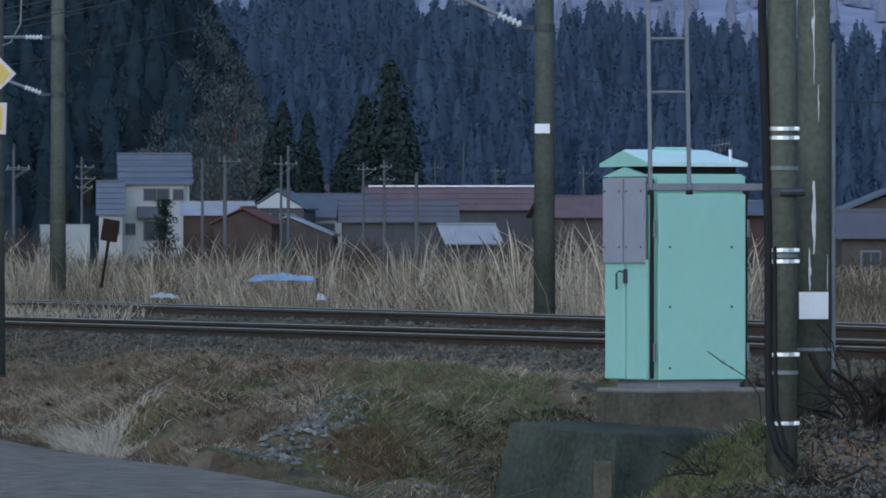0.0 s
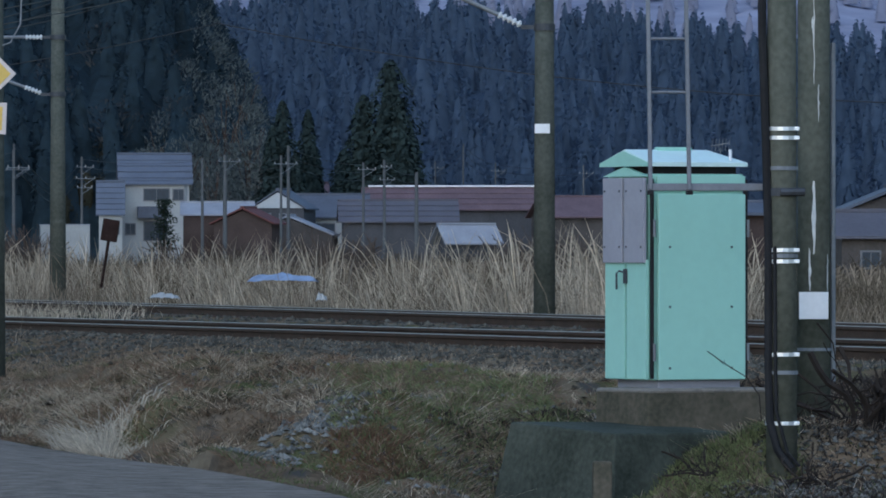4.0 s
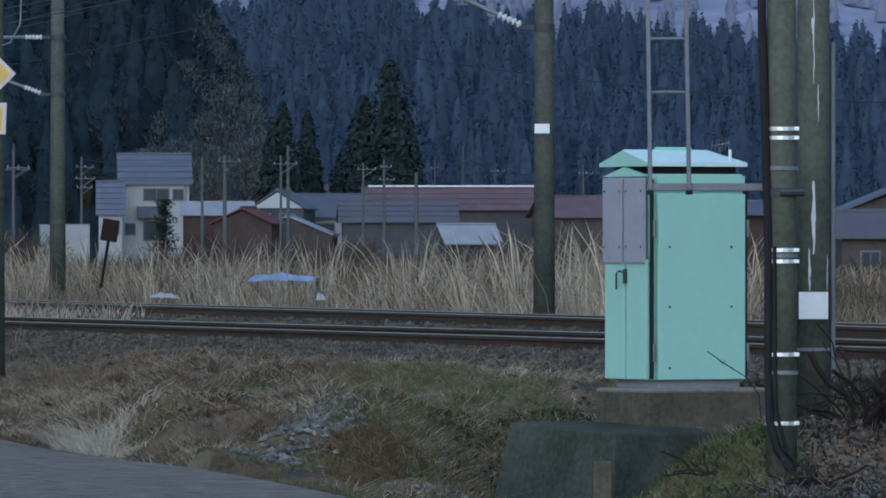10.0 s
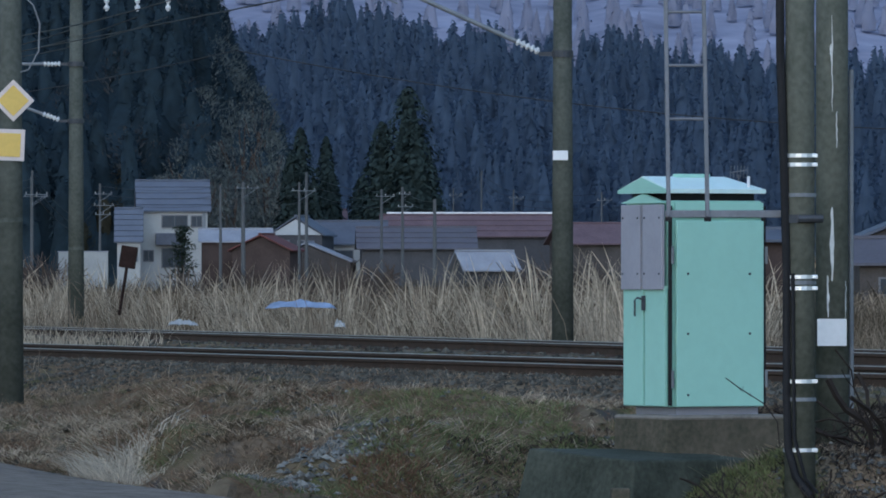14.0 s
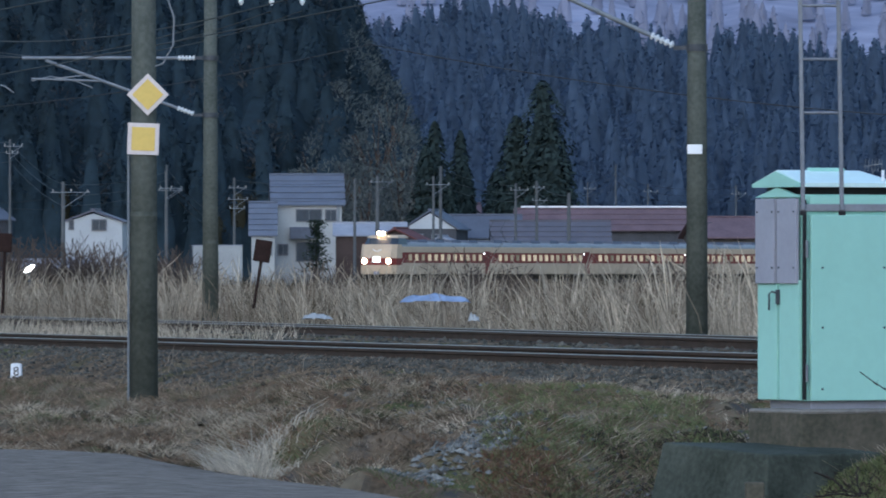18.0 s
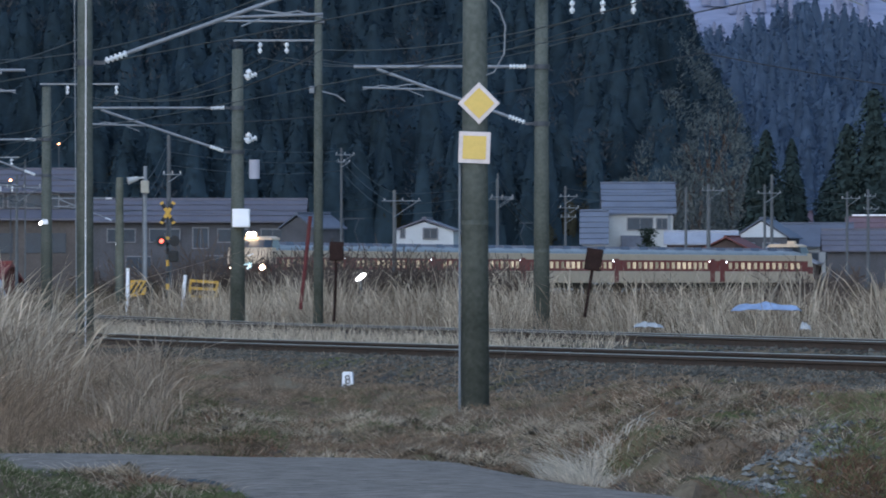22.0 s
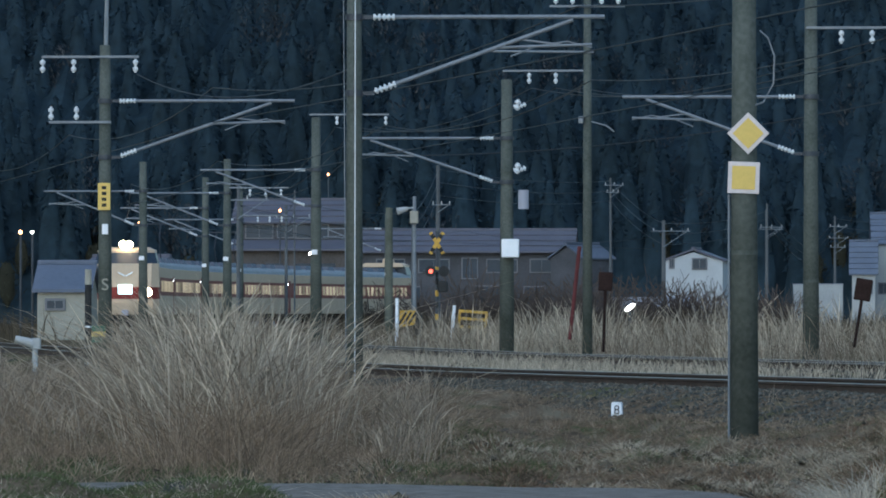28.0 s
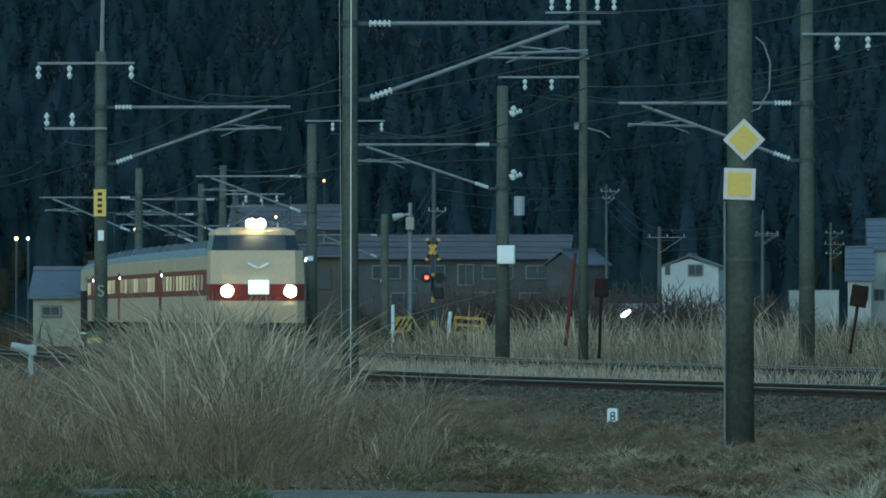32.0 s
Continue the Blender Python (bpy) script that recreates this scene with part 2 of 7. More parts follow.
M_OCHRE = material("faded orange-yellow paint", (0.5, 0.31, 0.06), 0.6, var=0.25, scale=5, fine=25, bump=0.1)
M_STRIPE = material("black paint", (0.03, 0.03, 0.03), 0.6, var=0.2, scale=6, fine=30)
M_RUST = material("rusted sheet", (0.024, 0.014, 0.012), 0.85, var=0.45, scale=5, fine=30, bump=0.4)
M_REDPOST = material("dull red paint", (0.1, 0.03, 0.03), 0.7, var=0.3, scale=5, fine=30)
M_WIRE = material("wire", (0.045, 0.048, 0.052), 0.6, 0.2, var=0.1, scale=2, fine=10, bump=0)
M_WALLW = material("white render wall", (0.36, 0.365, 0.36), 0.85, var=0.12, scale=0.5, fine=6, bump=0.1)
M_WALLP = material("fresh white wall", (0.42, 0.43, 0.44), 0.8, var=0.1, scale=0.6, fine=6, bump=0.1)
M_WALLC = material("cream board wall", (0.3, 0.285, 0.24), 0.85, var=0.14, scale=0.5, fine=6, bump=0.1)
M_WALLB = material("dark board wall", (0.085, 0.075, 0.07), 0.9, var=0.35, scale=0.7, fine=6, bump=0.2)
M_WALLG = material("grey sheet wall", (0.075, 0.074, 0.08), 0.8, var=0.3, scale=0.6, fine=6, bump=0.2)
M_WALLR = material("red-brown board wall", (0.066, 0.049, 0.044), 0.9, var=0.3, scale=0.6, fine=6, bump=0.2)
M_FRAME = material("grey window frame", (0.17, 0.17, 0.18), 0.7, var=0.15, scale=1, fine=8, bump=0.05)
M_ROOFB = material("blue-grey metal roof", (0.115, 0.13, 0.17), 0.5, 0.0, var=0.15, scale=0.5, fine=5, bump=0.1)
M_ROOFD = material("dark slate roof", (0.1, 0.11, 0.14), 0.6, var=0.2, scale=0.5, fine=5, bump=0.1)
M_ROOFR = material("faded red roof", (0.135, 0.095, 0.107), 0.6, var=0.25, scale=0.5, fine=5, bump=0.1)
M_ROOFP = material("pinkish grey roof", (0.108, 0.106, 0.128), 0.55, var=0.15, scale=0.5, fine=5, bump=0.1)
M_ROOFL = material("pale sheet roof", (0.28, 0.29, 0.33), 0.5, var=0.2, scale=0.7, fine=6, bump=0.1)
M_ROOFDULL = material("dull red sheet roof", (0.12, 0.05, 0.046), 0.65, var=0.25, scale=0.6, fine=6, bump=0.1)
M_ROOFRED = material("bright red roof", (0.16, 0.045, 0.042), 0.6, var=0.2, scale=0.6, fine=6, bump=0.1)
M_GLASS = material("dark window glass", (0.03, 0.04, 0.055), 0.35, var=0.2, scale=1, fine=4, bump=0, spec=0.3)
M_BLUE = material("blue tarpaulin", (0.27, 0.33, 0.46), 0.7, var=0.3, scale=3, fine=14, bump=0.4)
M_CREAM = material("cream carriage paint", (0.5, 0.39, 0.275), 0.5, var=0.1, scale=0.7, fine=7, bump=0.03)
M_BAND = material("maroon carriage band", (0.17, 0.035, 0.03), 0.5, var=0.15, scale=0.8, fine=8, bump=0.03)
M_TROOF = material("grey carriage roof", (0.24, 0.26, 0.27), 0.7, var=0.18, scale=1.2, fine=9, bump=0.1)
M_UNDER = material("dark underframe", (0.03, 0.028, 0.026), 0.85, var=0.3, scale=3, fine=20)
M_WINLIT = material("lit carriage window", (0.3, 0.24, 0.16), 0.2, var=0.5, scale=1.1, fine=4, bump=0, obj=0.3, emit=(1.0, 0.72, 0.42), power=0.3)
wl = M_WINLIT.node_tree
oi, mr = wl.nodes.new("ShaderNodeObjectInfo"), wl.nodes.new("ShaderNodeMapRange")
mr.inputs["To Min"].default_value, mr.inputs["To Max"].default_value = 0.03, 0.27
wl.links.new(oi.outputs["Random"], mr.inputs["Value"])
wl.links.new(mr.outputs[0], wl.nodes["Principled BSDF"].inputs["Emission Strength"])
M_LAMP = material("burning headlamp", (1, 0.9, 0.7), 0.3, var=0, bump=0, emit=(1.0, 0.6, 0.28), power=70)
M_MARK = material("lit head mark", (0.8, 0.9, 0.85), 0.3, var=0.05, bump=0, emit=(0.8, 1.0, 0.9), power=1.3)
M_TAIL = material("small white side lamp", (1, 0.95, 0.9), 0.3, var=0, bump=0, emit=(1.0, 0.93, 0.85), power=7)
M_REDLAMP = material("burning red lamp", (0.6, 0.05, 0.03), 0.3, var=0, bump=0, emit=(1.0, 0.08, 0.04), power=3.0)
M_STREET = material("burning street lamp", (1, 0.95, 0.85), 0.3, var=0, bump=0, emit=(1.0, 0.86, 0.7), power=6)
M_AMBER = material("amber lamp", (1, 0.5, 0.2), 0.3, var=0, bump=0, emit=(1.0, 0.35, 0.12), power=5)
# Evening mist over the mountain is painted as this pale lilac base colour.
M_HAZE = material("distant slope with painted mist", (0.31, 0.32, 0.41), 1.0, var=0.18, scale=0.012, fine=0.06, bump=0, tint=(0.21, 0.22, 0.295), spec=0.0)

def earth():
    """Brown litter with olive moss and pale straw in patches."""
    m = material("soil, moss and litter", (0.15, 0.112, 0.075), 1.0, var=0.5, scale=1.1, fine=14, bump=0.9, tint=(0.085, 0.064, 0.043), spec=0.0)
    nt = m.node_tree
    n, l = nt.nodes, nt.links
    bs = n["Principled BSDF"]
    src = bs.inputs["Base Color"].links[0].from_socket
    tc = n.new("ShaderNodeTexCoord")
    mp = n.new("ShaderNodeMapping")
    mp.inputs["Scale"].default_value = (1.0, 0.22, 1.0)
    l.new(tc.outputs["Object"], mp.inputs["Vector"])
    for sc, lo, hi, col in ((0.9, 0.52, 0.66, (0.095, 0.105, 0.045)), (1.7, 0.56, 0.68, (0.21, 0.17, 0.115)), (2.6, 0.6, 0.7, (0.07, 0.066, 0.06))):
        no = n.new("ShaderNodeTexNoise")
        no.inputs["Scale"].default_value, no.inputs["Detail"].default_value = sc, 5
        l.new(mp.outputs[0], no.inputs["Vector"])
        rp = n.new("ShaderNodeValToRGB")
        rp.color_ramp.elements[0].position, rp.color_ramp.elements[1].position = lo, hi
        l.new(no.outputs["Fac"], rp.inputs["Fac"])
        mx = n.new("ShaderNodeMix")
        mx.data_type = "RGBA"
        l.new(rp.outputs["Color"], mx.inputs["Factor"])
        l.new(src, mx.inputs["A"])
        mx.inputs["B"].default_value = (*col, 1)
        src = mx.outputs["Result"]
    l.new(src, bs.inputs["Base Color"])
    return m


M_SOIL = earth()

# ---- the ground: one sheet, finer by the line ----
ys = np.concatenate([np.arange(20, 55, 0.7), np.arange(55, 92, 0.22), np.arange(92, 130, 0.6), np.arange(130, 260, 2.5), np.geomspace(260, 5200, 60)])
us = np.linspace(-1, 1, 301)
us = 0.3 * us + 0.7 * us ** 3
gv, gf = [], []
for y in ys:
    half = 14 + 0.2 * y if y < 1000 else y * 0.9
    x = us * half
    z = ground_z(x, np.full_like(x, y)) if y < 1000 else np.full_like(x, -0.3)
    gv.extend(zip(x, np.full_like(x, y), z - 0.0))
n = len(us)
for j in range(len(ys) - 1):
    for i in range(n - 1):
        a = j * n + i
        gf.append((a, a + 1, a + n + 1, a + n))
k = len(gv)
gv += [(-60, 20, -0.4), (60, 20, -0.4), (60, -300, -0.4), (-60, -300, -0.4)]
gf.append((k, k + 1, k + 2, k + 3)[::-1])
ground = new("ground", mesh_from("ground", gv, gf))
ground.data.materials.append(M_SOIL)
for pl in ground.data.polygons:
    pl.use_smooth = True
tagged(ground, "brown grassy ground with soil and dead leaves", "ground", kind="structure")

# ---- the road: asphalt with a broken near edge ----
bm = bmesh.new()
xs = np.arange(-28, 2.2, 0.15)
up, lo = [], []
for x in xs:
    w = 0.25 * math.sin(x * 5.1) + 0.2 * math.sin(x * 11.7 + 1)
    a, b = float(road_near(x)) + w, float(road_far(x)) - 0.3 + 0.4 * math.sin(x * 2.3)
    up.append([bm.verts.new((x, a + (b - a) * q, -0.09 + 0.05 * math.sin(math.pi * q) + 0.012 * math.sin(x * 1.7 + q * 6))) for q in (0, 0.2, 0.4, 0.6, 0.8, 1)])
    lo.append((bm.verts.new((x, a, -0.2)), bm.verts.new((x, b, -0.2))))
for i in range(len(xs) - 1):
    for c in range(5):
        bm.faces.new((up[i][c], up[i + 1][c], up[i + 1][c + 1], up[i][c + 1]))
    bm.faces.new((lo[i][0], lo[i + 1][0], up[i + 1][0], up[i][0]))
    bm.faces.new((up[i][5], up[i + 1][5], lo[i + 1][1], lo[i][1]))
road = part("road", bm, M_ASPHALT)
# Black strip along the near edge paints the shadow of the broken asphalt.
bm = bmesh.new()
r = random.Random(6)
strip = []
for x in np.arange(-4.6, 1.0, 0.06):
    w = 0.25 * math.sin(x * 5.1) + 0.2 * math.sin(x * 11.7 + 1)
    a = float(road_near(x)) + w
    strip.append((bm.verts.new((x, a - 0.04, -0.083)), bm.verts.new((x, a + 0.1 + r.uniform(0, 0.35), -0.074 + 0.012 * math.sin(x * 1.7)))))
for a, b in zip(strip, strip[1:]):
    bm.faces.new((a[0], b[0], b[1], a[1]))
part("edge_shadow", bm, M_STRIPE, road, "painted shadow strip along the asphalt edge")
tagged(road, "worn grey asphalt lane with a broken edge", "road", kind="structure")


# ---- the two tracks ----
def track(name, cx, cz, y0, y1, cant, label):
    th = empty(name, pose(0, 0, 0), label, "railway track", kind="structure")
    yy = list(np.arange(y0, 190, 2.0)) + list(np.arange(190, y1, 6.0))
    prof = [(-0.065, -0.153), (-0.065, -0.14), (-0.012, -0.12), (-0.012, -0.045), (-0.034, -0.035), (-0.034, -0.004), (0.034, -0.004), (0.034, -0.035), (0.012, -0.045), (0.012, -0.12), (0.065, -0.14), (0.065, -0.153)]
    for side in (-1, 1):
        bm, bt = bmesh.new(), bmesh.new()
        rings, tops = [], []
        for y in yy:
            h = math.atan2(float(cx(y - 1)) - float(cx(y + 1)), 2.0)
            ax = Vector((math.cos(h), math.sin(h), 0))
            c = Vector((float(cx(y)), y, float(cz(y)) + cant * side)) + ax * side * 0.567
            rings.append([bm.verts.new(c + ax * px + Vector((0, 0, pz))) for px, pz in prof])
            tops.append([bt.verts.new(c + ax * px + Vector((0, 0, pz))) for px, pz in ((-0.034, -0.003), (-0.03, 0.004), (0.03, 0.004), (0.034, -0.003))])
        for a, b in zip(rings, rings[1:]):
            for i in range(12):
                bm.faces.new((a[i], a[(i + 1) % 12], b[(i + 1) % 12], b[i]))
        for a, b in zip(tops, tops[1:]):
            for i in range(3):
                bt.faces.new((a[i], a[i + 1], b[i + 1], b[i]))
        bmesh.ops.recalc_face_normals(bm, faces=bm.faces[:])
        bmesh.ops.recalc_face_normals(bt, faces=bt.faces[:])
        rail = part("rail", bm, M_RAIL, th)
        part("rail_head", bt, M_RAILTOP, rail, "polished steel running surface")
    return th


TRACK_NEAR = track("track_near", near_x, rail_near, 62, 330, 0.016, "rusted steel rails on a stone ballast bed")
TRACK_FAR = track("track_far", far_x, rail_far, 62, 900, 0.0, "rails on concrete sleepers along a wide curve")


SLEEPER = bmesh.new()
prism(SLEEPER, [(-0.12, -0.16), (0.12, -0.16), (0.09, 0.0), (-0.09, 0.0)], 2.0, pose(0, 0, 0))
SLEEPER_ME = bpy.data.meshes.new("sleeper")
SLEEPER.to_mesh(SLEEPER_ME)
SLEEPER.free()
SLEEPER_ME.materials.append(M_SLEEPER)
for th, cx, cz, y0, count, tilt in ((TRACK_NEAR, near_x, rail_near, 66.0, 120, 1.7), (TRACK_FAR, far_x, rail_far, 90.0, 90, 0.0)):
    for k in range(count):
        y = y0 + k * 0.66
        s = new("sleeper", SLEEPER_ME)
        s.parent = th
        turn = math.degrees(math.atan2(float(cx(y - 1)) - float(cx(y + 1)), 2.0))
        s.matrix_basis = pose(float(cx(y)), y, float(cz(y)) - 0.155, 0, -tilt * 0.9, 90 + turn) @ pose(0, 0, 0)

# ---- concrete masts with their brackets ----
def insulator(bm, a, b, r, n):
    """A ribbed insulator, turned as one piece."""
    a, b = Vector(a), Vector(b)
    ax = (b - a).normalized()
    u = ax.orthogonal().normalized()
    w = ax.cross(u)
    seg = 10
    prof = [(0.0, 0.0), (0.0, r * 0.45)]
    for i in range(n):
        prof += [((i + 0.18) / n, r * 0.45), ((i + 0.22) / n, r * 0.85), ((i + 0.5) / n, r), ((i + 0.75) / n, r * 0.8), ((i + 0.8) / n, r * 0.45)]
    prof += [(1.0, r * 0.45), (1.0, 0.0)]
    rings = [[bm.verts.new(a.lerp(b, t) + (u * math.cos(k * math.tau / seg) + w * math.sin(k * math.tau / seg)) * max(q, 0.001)) for k in range(seg)] for t, q in prof]
    for p, q in zip(rings, rings[1:]):
        for k in range(seg):
            bm.faces.new((p[k], p[(k + 1) % seg], q[(k + 1) % seg], q[k]))
    bmesh.ops.recalc_face_normals(bm, faces=bm.faces[:])


def mast(x, y, z, top, r0, label, side=0, zh=6.0, zd=4.8, reach=3.6, group="railway masts", bands=(), plate=None, droop=0.0):
    """A tapering concrete mast. side: which way its bracket reaches over the track."""
    th = empty("catenary_mast", pose(x, y, z), label, "railway mast", group)
    bm = bmesh.new()
    rod(bm, (0, 0, -0.4), (0, 0, top), r0, r0 * 0.72, seg=20)
    for f in bm.faces:
        f.smooth = len(f.verts) == 4
    part("shaft", bm, M_MASTCON, th)
    for h in bands:
        bm = bmesh.new()
        r = r0 * (1 - 0.28 * h / top) + 0.004
        rod(bm, (0, 0, h - 0.025), (0, 0, h + 0.025), r, seg=18)
        part("band", bm, M_MASTCON, th)
    if side:
        h0, h1 = zh - z, zd - z
        for h in (h0, h1):
            bm = bmesh.new()
            rod(bm, (0, 0, h - 0.05), (0, 0, h + 0.05), r0 * 0.95, seg=16)
            box(bm, 0.2, 0.06, 0.06, pose(side * (r0 + 0.08), 0, h))
            part("clamp", bm, M_DARKSTEEL, th)
        bm = bmesh.new()
        insulator(bm, (side * (r0 + 0.14), 0, h0), (side * (r0 + 0.52), 0, h0), 0.058, 5)
        part("insulator", bm, M_PORCELAIN, th, "ribbed white porcelain insulator")
        bm = bmesh.new()
        s0 = Vector((side * (r0 + 0.1), 0, h1))
        s1 = Vector((side * reach, 0, h0 - 0.05))
        u = (s1 - s0).normalized()
        insulator(bm, s0 + u * 0.08, s0 + u * 0.46, 0.058, 5)
        part("insulator", bm, M_PORCELAIN, th, "ribbed white porcelain insulator")
        bm = bmesh.new()
        rod(bm, (side * (r0 + 0.5), 0, h0), (side * (reach + 0.5), 0, h0 - droop), 0.035, seg=8)
        part("top_tube", bm, M_STEEL, th)
        bm = bmesh.new()
        rod(bm, s0 + u * 0.44, s1, 0.035, seg=8)
        part("stay_tube", bm, M_STEEL, th)
        bm = bmesh.new()
        m0 = s0.lerp(s1, 0.62)
        rod(bm, m0, (side * (reach + 0.3), 0, m0.z + 0.05), 0.025, seg=8)
        rod(bm, m0.lerp(s1, 0.3), (side * (reach - 0.2), 0, m0.z + 0.05), 0.016, seg=6)
        part("registration_tube", bm, M_STEEL, th)
        bm = bmesh.new()
        tube(bm, [(side * (reach + 0.3), 0, m0.z), (side * (reach - 0.1), 0, m0.z + 0.1), (side * (reach - 0.6), 0.0, m0.z + 0.02), (side * (reach - 1.0), 0, m0.z - 0.14)], 0.014)
        part("steady_arm", bm, M_STEEL, th)
    if plate:
        h, w, hh = plate
        bm = bmesh.new()
        box(bm, w, 0.02, hh, pose(-0.04, -r0 - 0.012, h - z), bev=0.006)
        part("number_plate", bm, M_WHITE, th, "small white plate")
    return th


def crossarm(th, h, x0, x1, posts, up=False):
    """A steel arm with pin insulators on a mast."""
    bm = bmesh.new()
    box(bm, x1 - x0, 0.055, 0.055, pose((x0 + x1) / 2, -0.2, h), bev=0.008)
    part("crossarm", bm, M_STEEL, th)
    for p in posts:
        bm = bmesh.new()
        s = 1 if up else -1
        insulator(bm, (p, -0.2, h + s * 0.05), (p, -0.2, h + s * 0.34), 0.06, 2)
        part("insulator", bm, M_PORCELAIN, th, "white pin insulator")


MA = mast(5.627, 115, 0.1, 8.6, 0.165, "grey-brown concrete mast with a small white plate", -1, 6.2, 4.741, 3.4, bands=(4.6, 3.2), plate=(3.262, 0.22, 0.14))
MC = mast(-2.112, 168, 0.1, 8.2, 0.18, "concrete mast carrying a steel bracket over the far rails", -1, 6.012, 4.8, 3.5, bands=(6.5, 2.0))
MF = mast(-10.614, 208, 0.1, 7.448, 0.2, "concrete mast with a white box and a pole transformer", -1, 6.006, 4.848, 3.6, bands=(5.0, 3.0))
MH = mast(-19.413, 258, 0.1, 7.679, 0.2, "concrete mast with a steel crossarm", -1, 6.058, 4.878, 3.3, bands=(4.0,), plate=(3.37, 0.2, 0.16))
MB = mast(-1.806, 86, -0.05, 7.4, 0.16, "concrete mast with two yellow boards on the near bank", bands=(2.114 + 0.05, 5.0))
MD = mast(-8.869, 126, -0.009 - 0.3, 8.5, 0.15, "concrete mast with white cables in tall dry grass", 1, 6.165, 4.95, 3.5, bands=(1.5, 3.0, 4.5))
MG = mast(-17.357, 170, 0.0, 7.2, 0.16, "concrete mast with crossarm and a yellow board", 1, 5.997, 4.782, 3.6, bands=(2.0, 4.0))


# ---- the mint relay cabinet ----
def relay_cabinet():
    x, y, zb = 3.7, 59.2, 0.447
    th = empty("relay_cabinet", pose(x, y, zb, 0, 0, 27), "mint green steel relay cabinet on a concrete plinth", "cabinet")
    w, d, h = 0.82, 0.68, 1.55
    z0 = 0.075
    bm = bmesh.new()
    box(bm, w - 0.02, d - 0.02, h, pose(w / 2, d / 2, z0 + h / 2), bev=0.01)
    part("body", bm, M_MINT, th)
    bm = bmesh.new()
    box(bm, w - 0.1, d - 0.08, z0, pose(w / 2 + 0.03, d / 2, z0 / 2), bev=0.006)
    part("base_frame", bm, M_GREYPANEL, th, "grey steel base frame")
    bm = bmesh.new()
    box(bm, w - 0.06, 0.03, 1.395, pose(w / 2 + 0.015, -0.018, z0 + 0.7), bev=0.006)
    door = part("door", bm, M_MINT, th)
    for px in (0.14, 0.68):
        for pz in (0.09, 0.55, 1.0):
            bm = bmesh.new()
            rod(bm, (px, -0.033, pz + z0), (px, -0.04, pz + z0), 0.009, seg=8)
            part("bolt", bm, M_DARKSTEEL, door)
    bm = bmesh.new()
    box(bm, w - 0.05, 0.02, 0.11, pose(w / 2 + 0.015, -0.012, z0 + 1.48), bev=0.004)
    part("head_panel", bm, M_MINT, th)
    # A black strip fills the gap at each side of the door.
    for px in (-0.004, w - 0.004):
        bm = bmesh.new()
        box(bm, 0.022, 0.03, 1.5, pose(px + 0.002, -0.01, z0 + 0.76), bev=0.004)
        part("door_gap_strip", bm, M_BLACK, th, "black strip in the gap beside the door")
        for pz in (0.22, 1.15):
            bm = bmesh.new()
            rod(bm, (px + 0.012, -0.03, pz), (px + 0.012, -0.03, pz + 0.13), 0.011, seg=8)
            part("hinge", bm, M_STEEL, th)
    # side compartment
    for j, py in enumerate((0.17, 0.49)):
        bm = bmesh.new()
        box(bm, 0.03, 0.29, 0.9, pose(-0.012, py + 0.01, z0 + 0.455), bev=0.005)
        leaf = part("side_door", bm, M_MINT, th)
        bm = bmesh.new()
        box(bm, 0.03, 0.285, 0.64, pose(-0.035, py + 0.01, z0 + 1.2), bev=0.005)
        plate = part("vent_plate", bm, M_GREYPANEL, th, "grey cover plate")
        for py2 in (-0.11, 0.11):
            for pz in (1.0, 1.42):
                bm = bmesh.new()
                rod(bm, (-0.05, py + 0.01 + py2, pz + z0), (-0.056, py + 0.01 + py2, pz + z0), 0.008, seg=8)
                part("bolt", bm, M_DARKSTEEL, plate)
    bm = bmesh.new()
    prism(bm, [(-0.33, 0), (0.33, 0), (0.0, 0.075)], 0.03, pose(-0.02, d / 2, z0 + 1.53, 0, 0, 90))
    part("side_gable", bm, M_MINT, th)
    bm = bmesh.new()
    box(bm, 0.012, 0.05, 0.11, pose(-0.035, 0.33, z0 + 0.78), bev=0.003)
    tube(bm, [(-0.05, 0.33, z0 + 0.81), (-0.07, 0.36, z0 + 0.82), (-0.07, 0.4, z0 + 0.8), (-0.07, 0.4, z0 + 0.68)], 0.008)
    part("door_handle", bm, M_DARKSTEEL, th, "dark steel lever handle")
    # roof
    bm = bmesh.new()
    x0, x1, y0, y1, zr = -0.04, w + 0.004, -0.03, d + 0.01, z0 + h + 0.055
    v = [bm.verts.new(p) for p in ((x0, y0, zr), (x1, y0, zr), (x1, y1, zr), (x0, y1, zr), (x0, y0, zr + 0.03), (x1, y0, zr + 0.03), (x1, y1, zr + 0.03), (x0, y1, zr + 0.03),
                                   (x0 + 0.006, d / 2, zr + 0.13), (x1 - 0.14, d / 2, zr + 0.13))]
    for q in ((3, 2, 1, 0), (0, 1, 5, 4), (1, 2, 6, 5), (2, 3, 7, 6), (3, 0, 4, 7), (4, 5, 9, 8), (6, 7, 8, 9), (5, 6, 9), (7, 4, 8)):
        bm.faces.new([v[i] for i in q])
    roof = part("roof", bm, M_MINTROOF, th, "mint pitched sheet roof, paled by painted sky light")
    bm = bmesh.new()
    box(bm, 0.3, 0.06, 0.03, pose(w / 2 - 0.02, d / 2, zr + 0.135), bev=0.008)
    part("ridge_vent", bm, M_MINT, roof)
    # The end plate keeps plain mint, without the roof's painted sky light.
    bm = bmesh.new()
    prism(bm, [(y0, zr), (y1, zr), (y1, zr + 0.026), (d / 2, zr + 0.118), (y0, zr + 0.026)], 0.008, pose(x0 - 0.006, 0, 0, 0, 0, 90))
